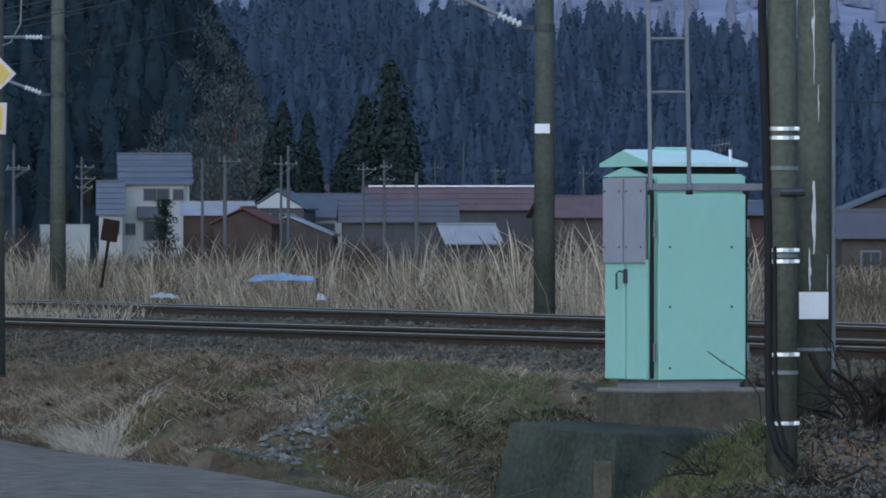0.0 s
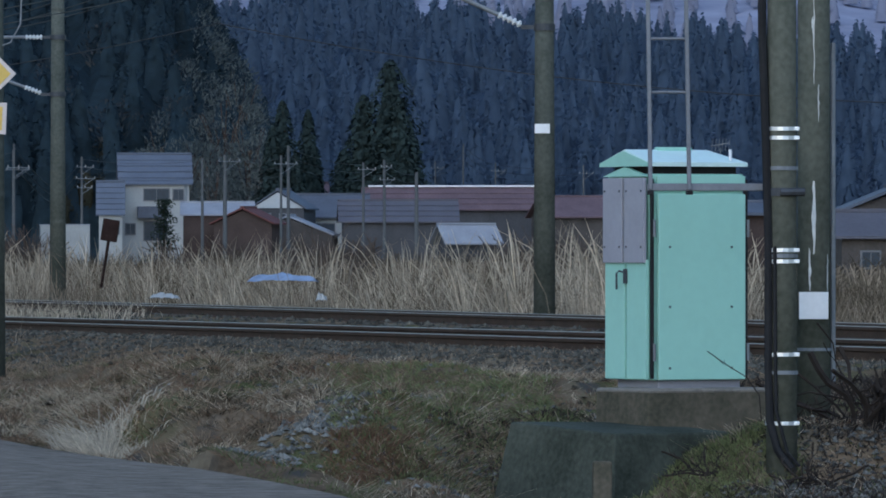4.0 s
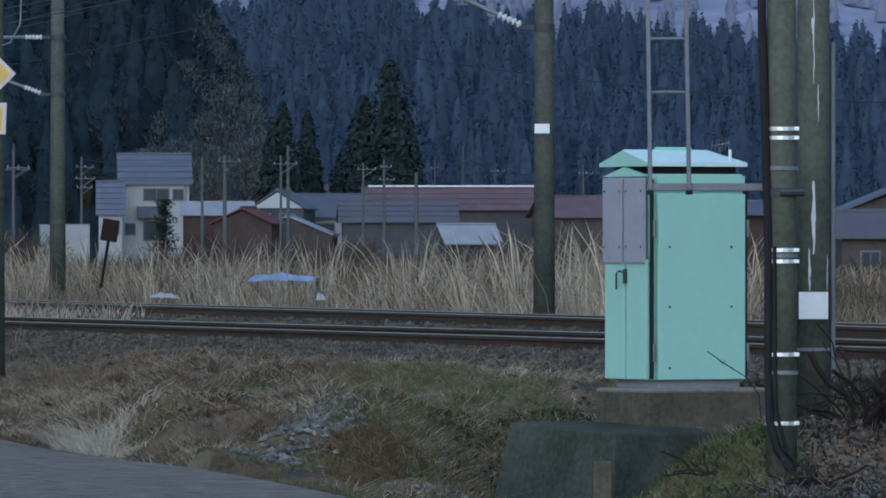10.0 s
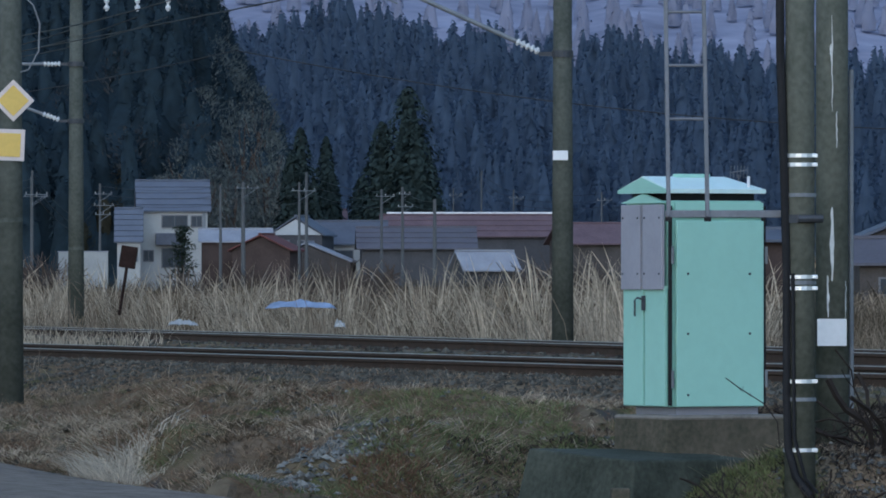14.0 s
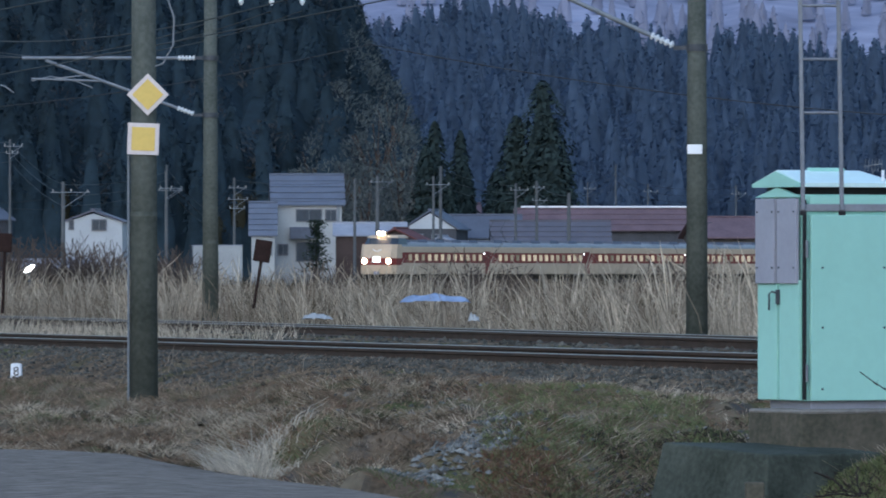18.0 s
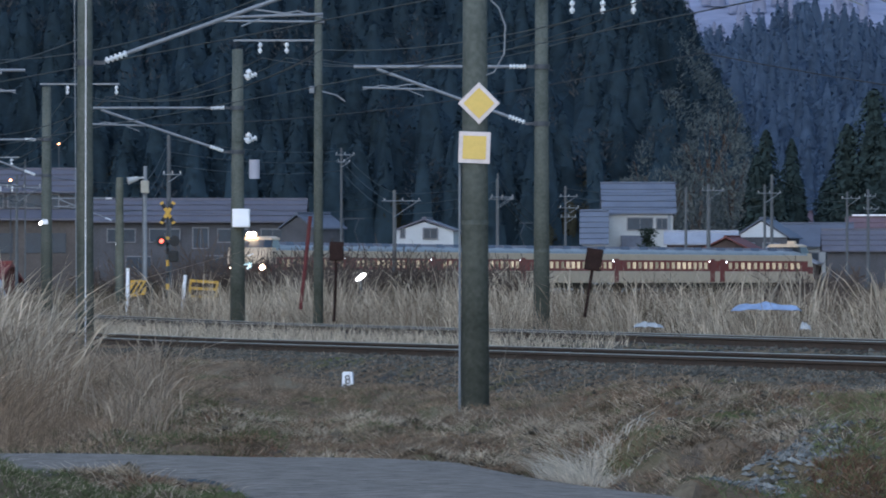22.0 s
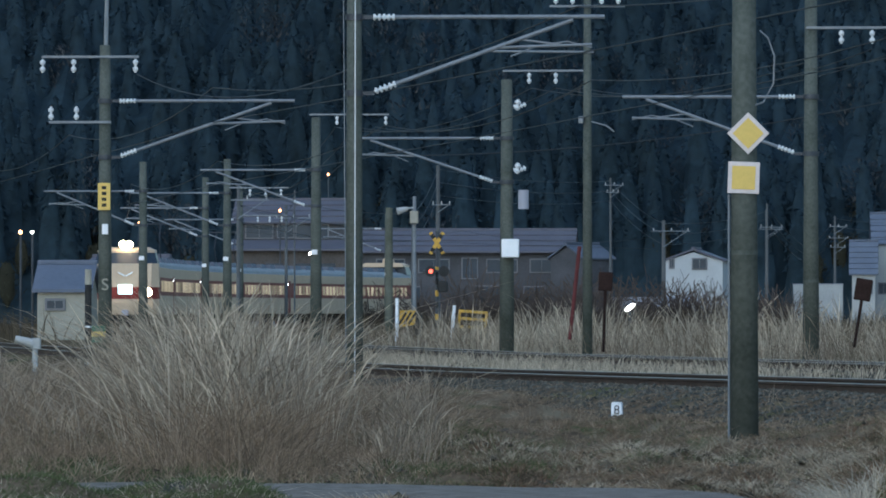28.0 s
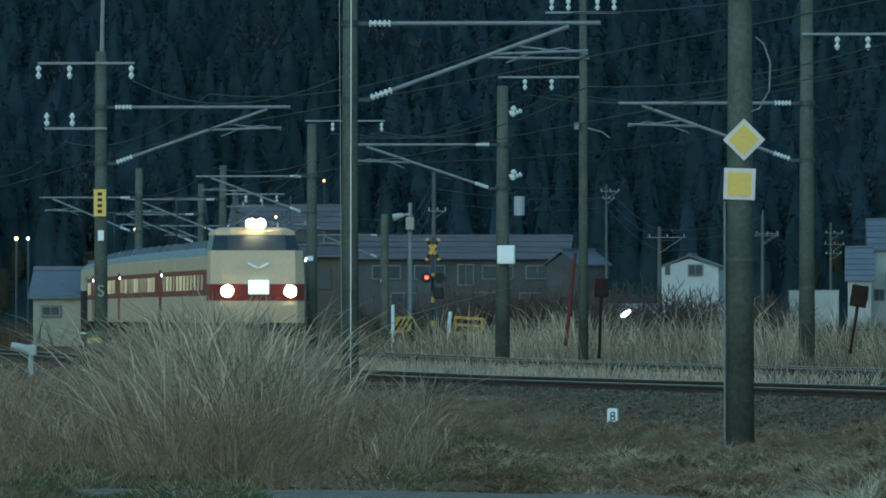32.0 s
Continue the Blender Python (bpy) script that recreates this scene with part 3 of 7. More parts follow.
    part("roof_gable", bm, M_MINT, roof, "mint end plate of the roof")
    bm = bmesh.new()
    rod(bm, (w - 0.1, 0.05, zr + 0.05), (w - 0.1, 0.05, zr + 0.13), 0.012, seg=8)
    part("lifting_eye", bm, M_WHITE, roof)
    # A black block fills the gap below the roof, its shade given as colour.
    bm = bmesh.new()
    box(bm, w - 0.1, d - 0.1, 0.06, pose(w / 2, d / 2, z0 + h + 0.027))
    part("roof_gap_fill", bm, M_BLACK, th, "black block painting the shade under the roof")
    return th


relay_cabinet()


def plinth():
    zt = 0.455
    th = empty("concrete_plinth", pose(3.7, 59.2, 0, 0, 0, 27), "damp stained concrete plinth below the cabinet", "plinth")
    def slab(corners, zs, low=-0.55, batter=0.0):
        """A cast block over a four-cornered plan (world x, y), its faces leaning out downwards by batter."""
        bm = bmesh.new()
        inv = th.matrix_basis.inverted()
        mid = sum((Vector((x, y, 0)) for x, y in corners), Vector()) / len(corners)
        top = [bm.verts.new(inv @ Vector((x, y, z))) for (x, y), z in zip(corners, zs)]
        foot = [bm.verts.new(inv @ Vector((x + (x - mid.x) * batter, y + (y - mid.y) * batter, low))) for x, y in corners]
        n = len(corners)
        bm.faces.new(top)
        bm.faces.new(foot[::-1])
        for i in range(n):
            bm.faces.new((foot[i], foot[(i + 1) % n], top[(i + 1) % n], top[i]))
        bmesh.ops.recalc_face_normals(bm, faces=bm.faces[:])
        bmesh.ops.bevel(bm, geom=bm.edges[:], offset=0.018, segments=2, profile=0.5, affect="EDGES")
        return bm
    up_b = part("upper_block", slab(((3.3, 59.5), (3.66, 58.96), (4.62, 59.42), (4.3, 60.1)), (zt,) * 4, 0.0, 0.02), M_OLDCON, th)
    # Paler cap along the top edge of the upper block.
    part("pale_edge", slab(((3.295, 59.5), (3.66, 58.952), (4.628, 59.418), (4.3, 60.108)), (zt + 0.008,) * 4, zt - 0.03), M_SLEEPER, up_b)
    low = part("lower_block", slab(((2.62, 58.75), (3.34, 57.75), (4.25, 58.55), (3.7, 59.7)), (0.225, 0.155, 0.15, 0.2), -0.7, 0.24), M_WETCON, th, "dark damp concrete block")
    bm = bmesh.new()
    box(bm, 0.14, 0.14, 0.4, pose(0, 0, 0), bev=0.015)
    ob = part("concrete_stub", bm, M_OLDCON)
    ob.matrix_basis = pose(3.216, 57.2, -0.03 - 0.2)
    tagged(ob, "short square concrete marker stub in the ground", "marker")


plinth()


# ---- two poles beside the cabinet ----
def cable_pole():
    y = 57.6
    x, z = 4.551, -0.176
    th = empty("utility_pole", pose(x, y, z), "old concrete pole with steel bands and a black cable duct", "pole", "poles beside the cabinet")
    bm = bmesh.new()
    rod(bm, (0, 0, -0.5), (0, 0, 6.5), 0.116, 0.1, seg=20)
    for f in bm.faces:
        f.smooth = len(f.verts) == 4
    part("shaft", bm, M_CONCRETE, th)
    for py, full in ((228, 1), (244, 1), (298, 0), (443, 1), (453, 0), (463, 1), (628, 1), (660, 0), (750, 1)):
        h = 3.321 - py * 0.00411429 - z
        bm = bmesh.new()
        rod(bm, (0, 0, h - 0.014), (0, 0, h + 0.014), 0.121, seg=18)
        if full:
            box(bm, 0.05, 0.03, 0.03, pose(0.1, -0.07, h), bev=0.005)
        part("band", bm, M_BRIGHT if full else M_STEEL, th, "bright steel band" if full else "")
    bm = bmesh.new()
    tube(bm, [(-0.155, -0.03, 6.4), (-0.15, -0.03, 4.2), (-0.145, -0.04, 3.3), (-0.12, -0.06, 2.5), (-0.1, -0.07, 1.7), (-0.1, -0.07, 0.8), (-0.09, -0.09, 0.42), (-0.04, -0.12, 0.22), (0.06, -0.14, 0.08)], 0.032, 8)
    part("cable_duct", bm, M_BLACK, th, "black cable duct strapped to the shaft")
    bm = bmesh.new()
    tube(bm, [(-0.06, -0.11, 1.7), (-0.055, -0.115, 0.9), (-0.05, -0.12, 0.5), (0.03, -0.14, 0.2), (0.12, -0.13, 0.1)], 0.014, 6)
    part("thin_cable", bm, M_BLACK, th)
    h = 1.922 - z
    bm = bmesh.new()
    rod(bm, (0, 0, h - 0.03), (0, 0, h + 0.03), 0.125, seg=18)
    rod(bm, (-0.02, -0.13, h), (0.16, -0.13, h), 0.03, seg=8)
    part("bracket_clamp", bm, M_DARKSTEEL, th)


cable_pole()


def limed_pole():
    y = 60.8
    x, z = 5.052, 0.087
    th = empty("utility_pole", pose(x, y, z), "concrete pole with white lime streaks and a pinned paper", "pole", "poles beside the cabinet")
    bm = bmesh.new()
    rod(bm, (0, 0, -0.6), (0, 0, 6.5), 0.132, 0.118, seg=20)
    for f in bm.faces:
        f.smooth = len(f.verts) == 4
    part("shaft", bm, M_CONCRETE, th)
    bm = bmesh.new()
    hz = 1.072 - z
    box(bm, 0.225829, 0.008, 0.208457, pose(-0.012, -0.138, hz, 0, 0, -4), bev=0.002)
    part("paper_notice", bm, M_WHITE, th, "blank white paper notice")
    # lime streaks run down the shaft
    r = random.Random(4)
    for px, top, bot, wd in ((1440, -20, 150, 2.5), (1448, 150, 215, 2.5), (1440, 320, 450, 8), (1432, 440, 515, 5), (1465, 450, 520, 3), (1437, 735, 768, 14), (1438, 30, 60, 5)):
        bm = bmesh.new()
        n = 10
        ring = []
        for i in range(n + 1):
            t = i / n
            h = 3.422 - (top + (bot - top) * t) * 0.00434286 - z
            hw = wd * 0.00434286 * (0.25 + 0.75 * math.sin(math.pi * min(1, t * 0.9 + 0.08))) * r.uniform(0.55, 1.1) / 2
            cx = (px - 1442) * 0.00434286 + r.uniform(-0.004, 0.004)
            ring.append([bm.verts.new((cx + s * hw, -math.sqrt(max(0.0001, (0.136 - 0.002 * h) ** 2 - (cx + s * hw) ** 2)) - 0.002, h)) for s in (-1, 1)])
        for a, b in zip(ring, ring[1:]):
            bm.faces.new((a[0], a[1], b[1], b[0]))
        part("lime_streak", bm, M_LIME, th, "white lime streak")
    bm = bmesh.new()
    rod(bm, (0.15, 0.02, 0.4), (0.15, 0.02, 3.096 - z), 0.02, seg=10)
    part("conduit", bm, M_STEEL, th, "galvanised steel conduit")
    bm = bmesh.new()
    rod(bm, (0, 0, 0.734 - z - 0.012), (0, 0, 0.734 - z + 0.012), 0.137, seg=18)
    part("band", bm, M_STEEL, th)


limed_pole()


def ladder():
    y = 57.62
    z0 = 1.938
    th = empty("steel_ladder", pose(0, y, 0), "grey steel ladder on a bracket beside the pole", "ladder")
    top = z0 + 3.2
    xa, xb = 3.594, 3.878
    ta, tb = xa - 0.045, xb - 0.055
    for a, b in ((xa, ta), (xb, tb)):
        bm = bmesh.new()
        d = Vector((b - a, 0, top - z0))
        box(bm, 0.046, 0.03, d.length, Matrix.Translation(Vector((a, 0, z0)) + d / 2) @ d.to_track_quat("Z", "X").to_matrix().to_4x4() @ pose(0, 0, 0, 0, 0, 90), bev=0.006)
        part("stile", bm, M_LADDER, th)
    for py in (163, 68, -27, -122, -217, -312):
        h = 3.321 - py * 0.00411571
        t = (h - z0) / (top - z0)
        bm = bmesh.new()
        rod(bm, (xa + (ta - xa) * t, 0, h), (xb + (tb - xb) * t, 0, h), 0.011, seg=8)
        part("rung", bm, M_LADDER, th)
    bm = bmesh.new()
    box(bm, 4.524 - xa + 0.05, 0.03, 0.055, pose((xa + 4.524) / 2, 0.024, z0 + 0.02), bev=0.006)
    part("bracket_bar", bm, M_LADDER, th)
    for a in (xa, xb):
        bm = bmesh.new()
        box(bm, 0.05, 0.05, 0.03, pose(a, -0.005, z0 - 0.02), bev=0.004)
        part("foot_clip", bm, M_BLACK, th)


ladder()


# ---- yellow boards and cables on the near mast ----
def board(name, x, y, z, w, turn, label):
    th = empty(name, pose(x, y, z, 0, turn, 0), label, "sign", "yellow boards on the mast")
    bm = bmesh.new()
    box(bm, w, 0.012, w, bev=0.005)
    part("board", bm, M_BORDER, th, "faded white border")
    bm = bmesh.new()
    box(bm, w * 0.74, 0.006, w * 0.74, pose(0, -0.0095, 0), bev=0.002)
    part("face", bm, M_YELLOW, th, "yellow face")
    return th


board("diamond_sign", -1.759, 85.85, 3.409, 0.324814, 45, "yellow diamond board with a white border")
board("square_sign", -1.808, 85.85, 2.928, 0.3432, 2, "yellow square board with a white border")
bm = bmesh.new()
rod(bm, (-0.165, -0.03, 2.8), (-0.165, -0.03, 0.05), 0.014, seg=6)
part("conduit", bm, M_STEEL, MB, "thin steel conduit")
bm = bmesh.new()
c = (-1.576 - -1.806)
tube(bm, [(c - 0.16, -0.05, 3.75), (c - 0.02, -0.05, 3.8), (c + 0.09, -0.05, 4.0), (c + 0.1, -0.05, 4.3), (c + 0.03, -0.05, 4.5), (c - 0.06, -0.05, 4.58)], 0.01)
part("cable_loop", bm, M_STEEL, MB, "bent loop of cable")
for dx in (-0.17, 0.03):
    bm = bmesh.new()
    tube(bm, [(dx * (1 - 0.04 * k), -0.175 + 0.1 * abs(dx), 8.3 - k) + () for k in range(9)], 0.008)
    part("white_cable", bm, M_WHITE if dx > 0 else M_STEEL, MD, "pale cable down the shaft")

# boxes on masts
bm = bmesh.new()
box(bm, 0.458357, 0.3, 0.487929, pose(-10.505 - -10.614, -0.35, 3.102 - 0.1), bev=0.03)
part("white_box", bm, M_WHITE, MF, "white steel equipment box")
bm = bmesh.new()
rod(bm, (-10.164 - -10.614, -0.2, 4.137 - 0.1), (-10.164 - -10.614, -0.2, 4.639 - 0.1), 0.14, seg=14)
part("transformer", bm, M_GREYPANEL, MF, "grey pole transformer")
for yy in (187, 300):
    bm = bmesh.new()
    zc = 9.637 - yy * 0.0147857 - 0.1
    rod(bm, (0.18, -0.25, zc - 0.02), (0.3, -0.25, zc), 0.03, seg=8)
    insulator(bm, (0.28, -0.25, zc - 0.14), (0.31, -0.25, zc + 0.15), 0.085, 2)
    insulator(bm, (0.36, -0.25, zc - 0.03), (0.52, -0.25, zc + 0.02), 0.075, 2)
    part("insulator", bm, M_PORCELAIN, MF, "cluster of white insulators")
crossarm(MF, 7.774 - 0.1, -0.1, 2.2, (0.6, 1.3))
crossarm(MG, 6.944 - 0.0, -1.35, 0.75, (-1.33, -0.66, 0.68))
crossarm(MG, 5.535 - 0.0, -1.2, 0.15, (-1.15, -0.6), True)
crossarm(MH, 7.864 - 0.1, -0.2, 2.4, (0.7, 1.3, 2.3))
crossarm(MC, 7.468 - 0.1, -0.1, 2.2, (0.65, 1.3, 1.95))
bm = bmesh.new()
rod(bm, (0.02, 0, 7.15), (0.06, 0, 9.4), 0.05, 0.035, seg=8)
part("top_rod", bm, M_STEEL, MG, "thin steel rod on the mast top")
crossarm(MA, 7.5, -0.4, 0.4, (-0.3,))
bm = bmesh.new()
box(bm, 0.267143, 0.02, 0.582857, pose(0.0, -0.2, 3.932), bev=0.006)
sg = part("yellow_board", bm, M_YELLOW, MG, "tall yellow board with dark bars")
for k in range(4):
    bm = bmesh.new()
    box(bm, 0.1, 0.006, 0.07, pose(0.0, -0.214, 3.932 + 0.19 - 0.125 * k))
    part("bar", bm, M_STRIPE, sg)
bm = bmesh.new()
box(bm, 0.13, 0.02, 0.22, pose(0.02, -0.19, 3.228), bev=0.005)
part("number_plate", bm, M_WHITE, MG, "small white plate")


cu = bpy.data.curves.new("letter", "FONT")
cu.body, cu.size, cu.align_x, cu.align_y, cu.extrude = "S", 0.36, "CENTER", "CENTER", 0.004
cu.materials.append(M_WALLC)
ob = new("letter", cu)
ob.parent = MG
ob.matrix_basis = pose(0.02, -0.19, 2.022, 90, 0, 0)


# ---- train ----
def car_shell(bm, y0, y1, zs):
    """Side walls between the heights in zs, closed along the car."""
    for x in (-1.45, 1.45):
        box(bm, 0.06, y1 - y0, zs[1] - zs[0], pose(x, (y0 + y1) / 2, (zs[0] + zs[1]) / 2), bev=0.012)


def roof_profile(n=9, w=1.48, z0=2.84, rise=0.4):
    return [(-w * math.cos(math.pi * i / (n - 1)), z0 + rise * math.sin(math.pi * i / (n - 1)) ** 0.8) for i in range(n)]


WIN = bmesh.new()
box(WIN, 0.02, 0.6, 0.48, bev=0.03)
WIN_ME = bpy.data.meshes.new("window")
WIN.to_mesh(WIN_ME)
WIN.free()
WIN_ME.materials.append(M_WINLIT)


def train_car(kind, index):
    """A limited express car; y runs forward, the origin lies on the rails at its middle."""
    head, tail = kind == "head", kind == "tail"
    th = empty("train_car", pose(0, 900, 0.5), {"head": "leading cream and maroon express car with burning headlamps", "tail": "last cream and maroon express car with a raised cab"}.get(kind, "cream and maroon express car with lit windows"), "train car", "cars of the train")
    half = 10.05
    fy = half - (1.6 if head else 0.0)
    by = -half + (1.6 if tail else 0.0)
    bm = bmesh.new()
    car_shell(bm, by, fy, (0.78, 1.62))
    box(bm, 2.84, fy - by - 0.02, 0.1, pose(0, (fy + by) / 2, 0.92))
    part("lower_side", bm, M_CREAM, th)
    bm = bmesh.new()
    car_shell(bm, by, fy, (1.623, 2.42))
    box(bm, 2.84, 0.06, 1.85, pose(0, by + 0.03, 1.9))
    box(bm, 2.84, 0.06, 1.85, pose(0, fy - 0.03, 1.9))
    part("window_band", bm, M_BAND, th, "maroon band round the windows")
    bm = bmesh.new()
    car_shell(bm, by, fy, (2.423, 2.86))
    part("upper_side", bm, M_CREAM, th)
    bm = bmesh.new()
    prism(bm, roof_profile(), fy - by, pose(0, (fy + by) / 2, 0))
    part("roof", bm, M_TROOF, th, "grey rounded roof")
    for k in range(5):
        bm = bmesh.new()
        yk = by + (fy - by) * (k + 0.5) / 5 * 0.94 + 0.4
        prism(bm, [(-0.8, 0), (0.8, 0), (0.68, 0.22), (-0.68, 0.22)], 1.7, pose(0, yk, 3.19))
        part("roof_unit", bm, M_ROOFD, th, "cooling unit on the roof")
    # windows and doors
    a, b = (by + 1.9, fy - 0.9) if not tail else (by + 1.4, fy - 1.9)
    count = 15 if kind == "mid" else 12
    for sx in (-1, 1):
        for k in range(count):
            o = new("window", WIN_ME)
            o.parent = th
            o.location = (sx * 1.482, a + (b - a) * (k + 0.5) / count, 2.04)
        for yk in ((by + 1.0,) if head else (fy - 1.0,) if tail else (by + 1.0,)):
            bm = bmesh.new()
            box(bm, 0.03, 0.95, 1.7, pose(sx * 1.478, yk, 1.68), bev=0.01)
            dr = part("door", bm, M_BAND, th, "maroon sliding door")
            bm = bmesh.new()
            box(bm, 0.02, 0.09, 0.09, pose(sx * 1.5, yk + (0.75 if yk < 0 else -0.75), 2.34), bev=0.01)
            part("side_lamp", bm, M_TAIL, th, "small white side lamp")
    # running gear
    for yk in (-7.0, 7.0):
        bm = bmesh.new()
        box(bm, 2.2, 2.9, 0.3, pose(0, yk, 0.52), bev=0.05)
        bogie = part("bogie", bm, M_UNDER, th)
        for dy in (-1.05, 1.05):
            for sx in (-0.53, 0.53):
                bm = bmesh.new()
                rod(bm, (sx - 0.06, yk + dy, 0.43), (sx + 0.06, yk + dy, 0.43), 0.43, seg=18)
                part("wheel", bm, M_RAIL, bogie)
    bm = bmesh.new()
    box(bm, 2.3, 8.5, 0.45, pose(0, 0, 0.6), bev=0.05)
    part("equipment_box", bm, M_UNDER, th)
    if kind == "mid" and index in (1, 3):
        bm = bmesh.new()
        for s in (-1, 1):
            rod(bm, (0.5 * s, 5, 3.2), (0.5 * s, 6.2, 4.2), 0.03, seg=6)
            rod(bm, (0.5 * s, 6.2, 4.2), (0.5 * s, 5.2, 5.0), 0.03, seg=6)
        rod(bm, (-0.9, 5.2, 5.02), (0.9, 5.2, 5.02), 0.03, seg=6)
        part("pantograph", bm, M_DARKSTEEL, th)
    if head or tail:
        s = 1 if head else -1
        cab(th, s, half, head)
    else:
        bm = bmesh.new()
        box(bm, 1.2, 0.4, 2.1, pose(0, -half - 0.15, 1.95))
        part("gangway", bm, M_BLACK, th)
    return th


def cab(th, s, half, lit):
    """The end with the driver's cab, its windscreen set back above a flat face."""
    base = half - 1.6

    def loft(rows, closed=True):
        bm = bmesh.new()
        rs = [[bm.verts.new((x, s * (base + y), z)) for x, y, z in r] for r in rows]
        for a, b in zip(rs, rs[1:]):
            n = len(a)
            for i in range(n - 1 + (1 if closed else 0)):
                bm.faces.new((a[i], a[(i + 1) % n], b[(i + 1) % n], b[i]))
        bm.faces.new(rs[0])
        bm.faces.new(rs[-1][::-1])
        bmesh.ops.recalc_face_normals(bm, faces=bm.faces[:])
        return bm
    part("cab_lower", loft([[(-1.48, 0, z), (-1.46, 1.1, z), (-1.2, 1.5 - k, z), (1.2, 1.5 - k, z), (1.46, 1.1, z), (1.48, 0, z)] for z, k in ((0.78, 0.1), (1.3, 0.0), (1.46, 0.0))]), M_CREAM, th)
    part("cab_stripe", loft([[(-1.482, 0, z), (-1.462, 1.1, z), (-1.2, 1.502, z), (1.2, 1.502, z), (1.462, 1.1, z), (1.482, 0, z)] for z in (1.462, 1.98)]), M_BAND, th, "maroon stripe round the face")
    part("cab_face", loft([[(-1.48 + q, 0, z), (-1.46 + q, 1.1 - k, z), (-1.15, 1.48 - k, z), (1.15, 1.48 - k, z), (1.46 - q, 1.1 - k, z), (1.48 - q, 0, z)] for z, k, q in ((1.982, 0.0, 0), (2.6, 0.12, 0.01), (3.02, 0.25, 0.03))]), M_CREAM, th)
    part("windscreen", loft([[(-1.4 + q, -1.2, z), (-1.38 + q, 0.6 - k, z), (-0.9, 1.0 - k, z), (0.9, 1.0 - k, z), (1.38 - q, 0.6 - k, z), (1.4 - q, -1.2, z)] for z, k, q in ((3.022, 0.0, 0), (3.5, 0.4, 0.12))]), M_GLASS, th, "dark wrap-round windscreen")
    part("cab_roof", loft([[(-1.28 + q, -1.6, z), (-1.26 + q, 0.3 - k, z), (-0.8, 0.62 - k, z), (0.8, 0.62 - k, z), (1.26 - q, 0.3 - k, z), (1.28 - q, -1.6, z)] for z, k, q in ((3.502, 0.0, 0), (3.62, 0.02, 0.02), (3.74, 0.3, 0.3))]), M_CREAM, th)
    bm = bmesh.new()
    box(bm, 0.62, 0.5, 0.3, pose(0, s * (base + 0.35), 3.84), bev=0.05)
    part("lamp_housing", bm, M_CREAM, th)
    for x in (-0.15, 0.15):
        bm = bmesh.new()
        rod(bm, (x, s * (base + 0.6), 3.86), (x, s * (base + 0.66), 3.86), 0.15, 0.14, seg=16)
        part("headlamp", bm, M_LAMP if lit else M_GLASS, th, "burning roof headlamp" if lit else "")
    for x in (-0.98, 0.98):
        bm = bmesh.new()
        rod(bm, (x, s * (base + 1.4), 1.76), (x, s * (base + 1.56), 1.76), 0.225, 0.2, seg=16)
        hl = part("lamp_rim", bm, M_STEEL, th)
        bm = bmesh.new()
        rod(bm, (x, s * (base + 1.555), 1.76), (x, s * (base + 1.585), 1.76), 0.19, 0.175, seg=16)
        part("headlamp", bm, M_LAMP if lit else M_REDLAMP, hl, "burning headlamp" if lit else "red tail lamp")
    bm = bmesh.new()
    box(bm, 0.62, 0.06, 0.42, pose(0, s * (base + 1.53), 1.88), bev=0.02)
    part("head_mark", bm, M_MARK if lit else M_WHITE, th, "lit white head mark")
    bm = bmesh.new()
    for x in (-1, 1):
        box(bm, 0.34, 0.04, 0.06, pose(x * 0.17, s * (base + 1.43), 2.55, 0, -x * 28, 0))
    part("emblem", bm, M_BRIGHT, th, "small bright metal emblem")
    bm = bmesh.new()
    box(bm, 2.3, 0.7, 0.4, pose(0, s * (base + 1.0), 0.55), bev=0.05)
    part("skirt", bm, M_UNDER, th)
    bm = bmesh.new()
    box(bm, 0.3, 0.5, 0.25, pose(0, s * (base + 1.5), 0.86), bev=0.03)
    part("coupler_cover", bm, M_GREYPANEL, th)


CARS = [train_car("head", 0)] + [train_car("mid", i) for i in range(1, 5)] + [train_car("tail", 5)]

# ---- more masts along the curve ----
for x, y, top, zh, zd, arm in ((-26.392, 305, 7.215, 6.0, 4.75, True), (-31.26, 350, 7.258, 6.0, 4.75, False), (-33.53, 395, 7.575, 6.0, 4.75, True),
                               (-29.118, 440, 6.8, 6.0, 4.75, False), (-29.175, 300, 7.014, 6.0, 4.7, False)):
    q = mast(x, y, 0.1, top, 0.19, "grey concrete mast standing along the curve", -1, zh, zd, 3.3, bands=(3.0,), plate=(3.45, 0.2, 0.16))
    if arm:
        crossarm(q, zh + 0.1, 0.1, 2.4, (0.9, 1.5, 2.1))
ME = mast(-7.755, 190, 0.1, 9.104, 0.125, "slender pole with a crossarm and many insulators", bands=(4.5, 6.0))
crossarm(ME, 8.779 - 0.1, -0.9, 0.9, (-0.75, -0.35, 0.35, 0.75), True)
bm = bmesh.new()
box(bm, 0.12, 0.2, 0.18, pose(-0.15, -0.15, 6.051 - 0.1), bev=0.02)
tube(bm, [(0.1, -0.1, 6.01 - 0.1), (0.45, -0.1, 5.915 - 0.1), (0.65, -0.1, 5.766 - 0.1)], 0.02)
part("bracket", bm, M_STEEL, ME)
bm = bmesh.new()
rod(bm, (-2.4, -0.1, 7.706 - 0.1), (0.15, -0.1, 7.679 - 0.1), 0.03, seg=8)
part("side_tube", bm, M_STEEL, ME)


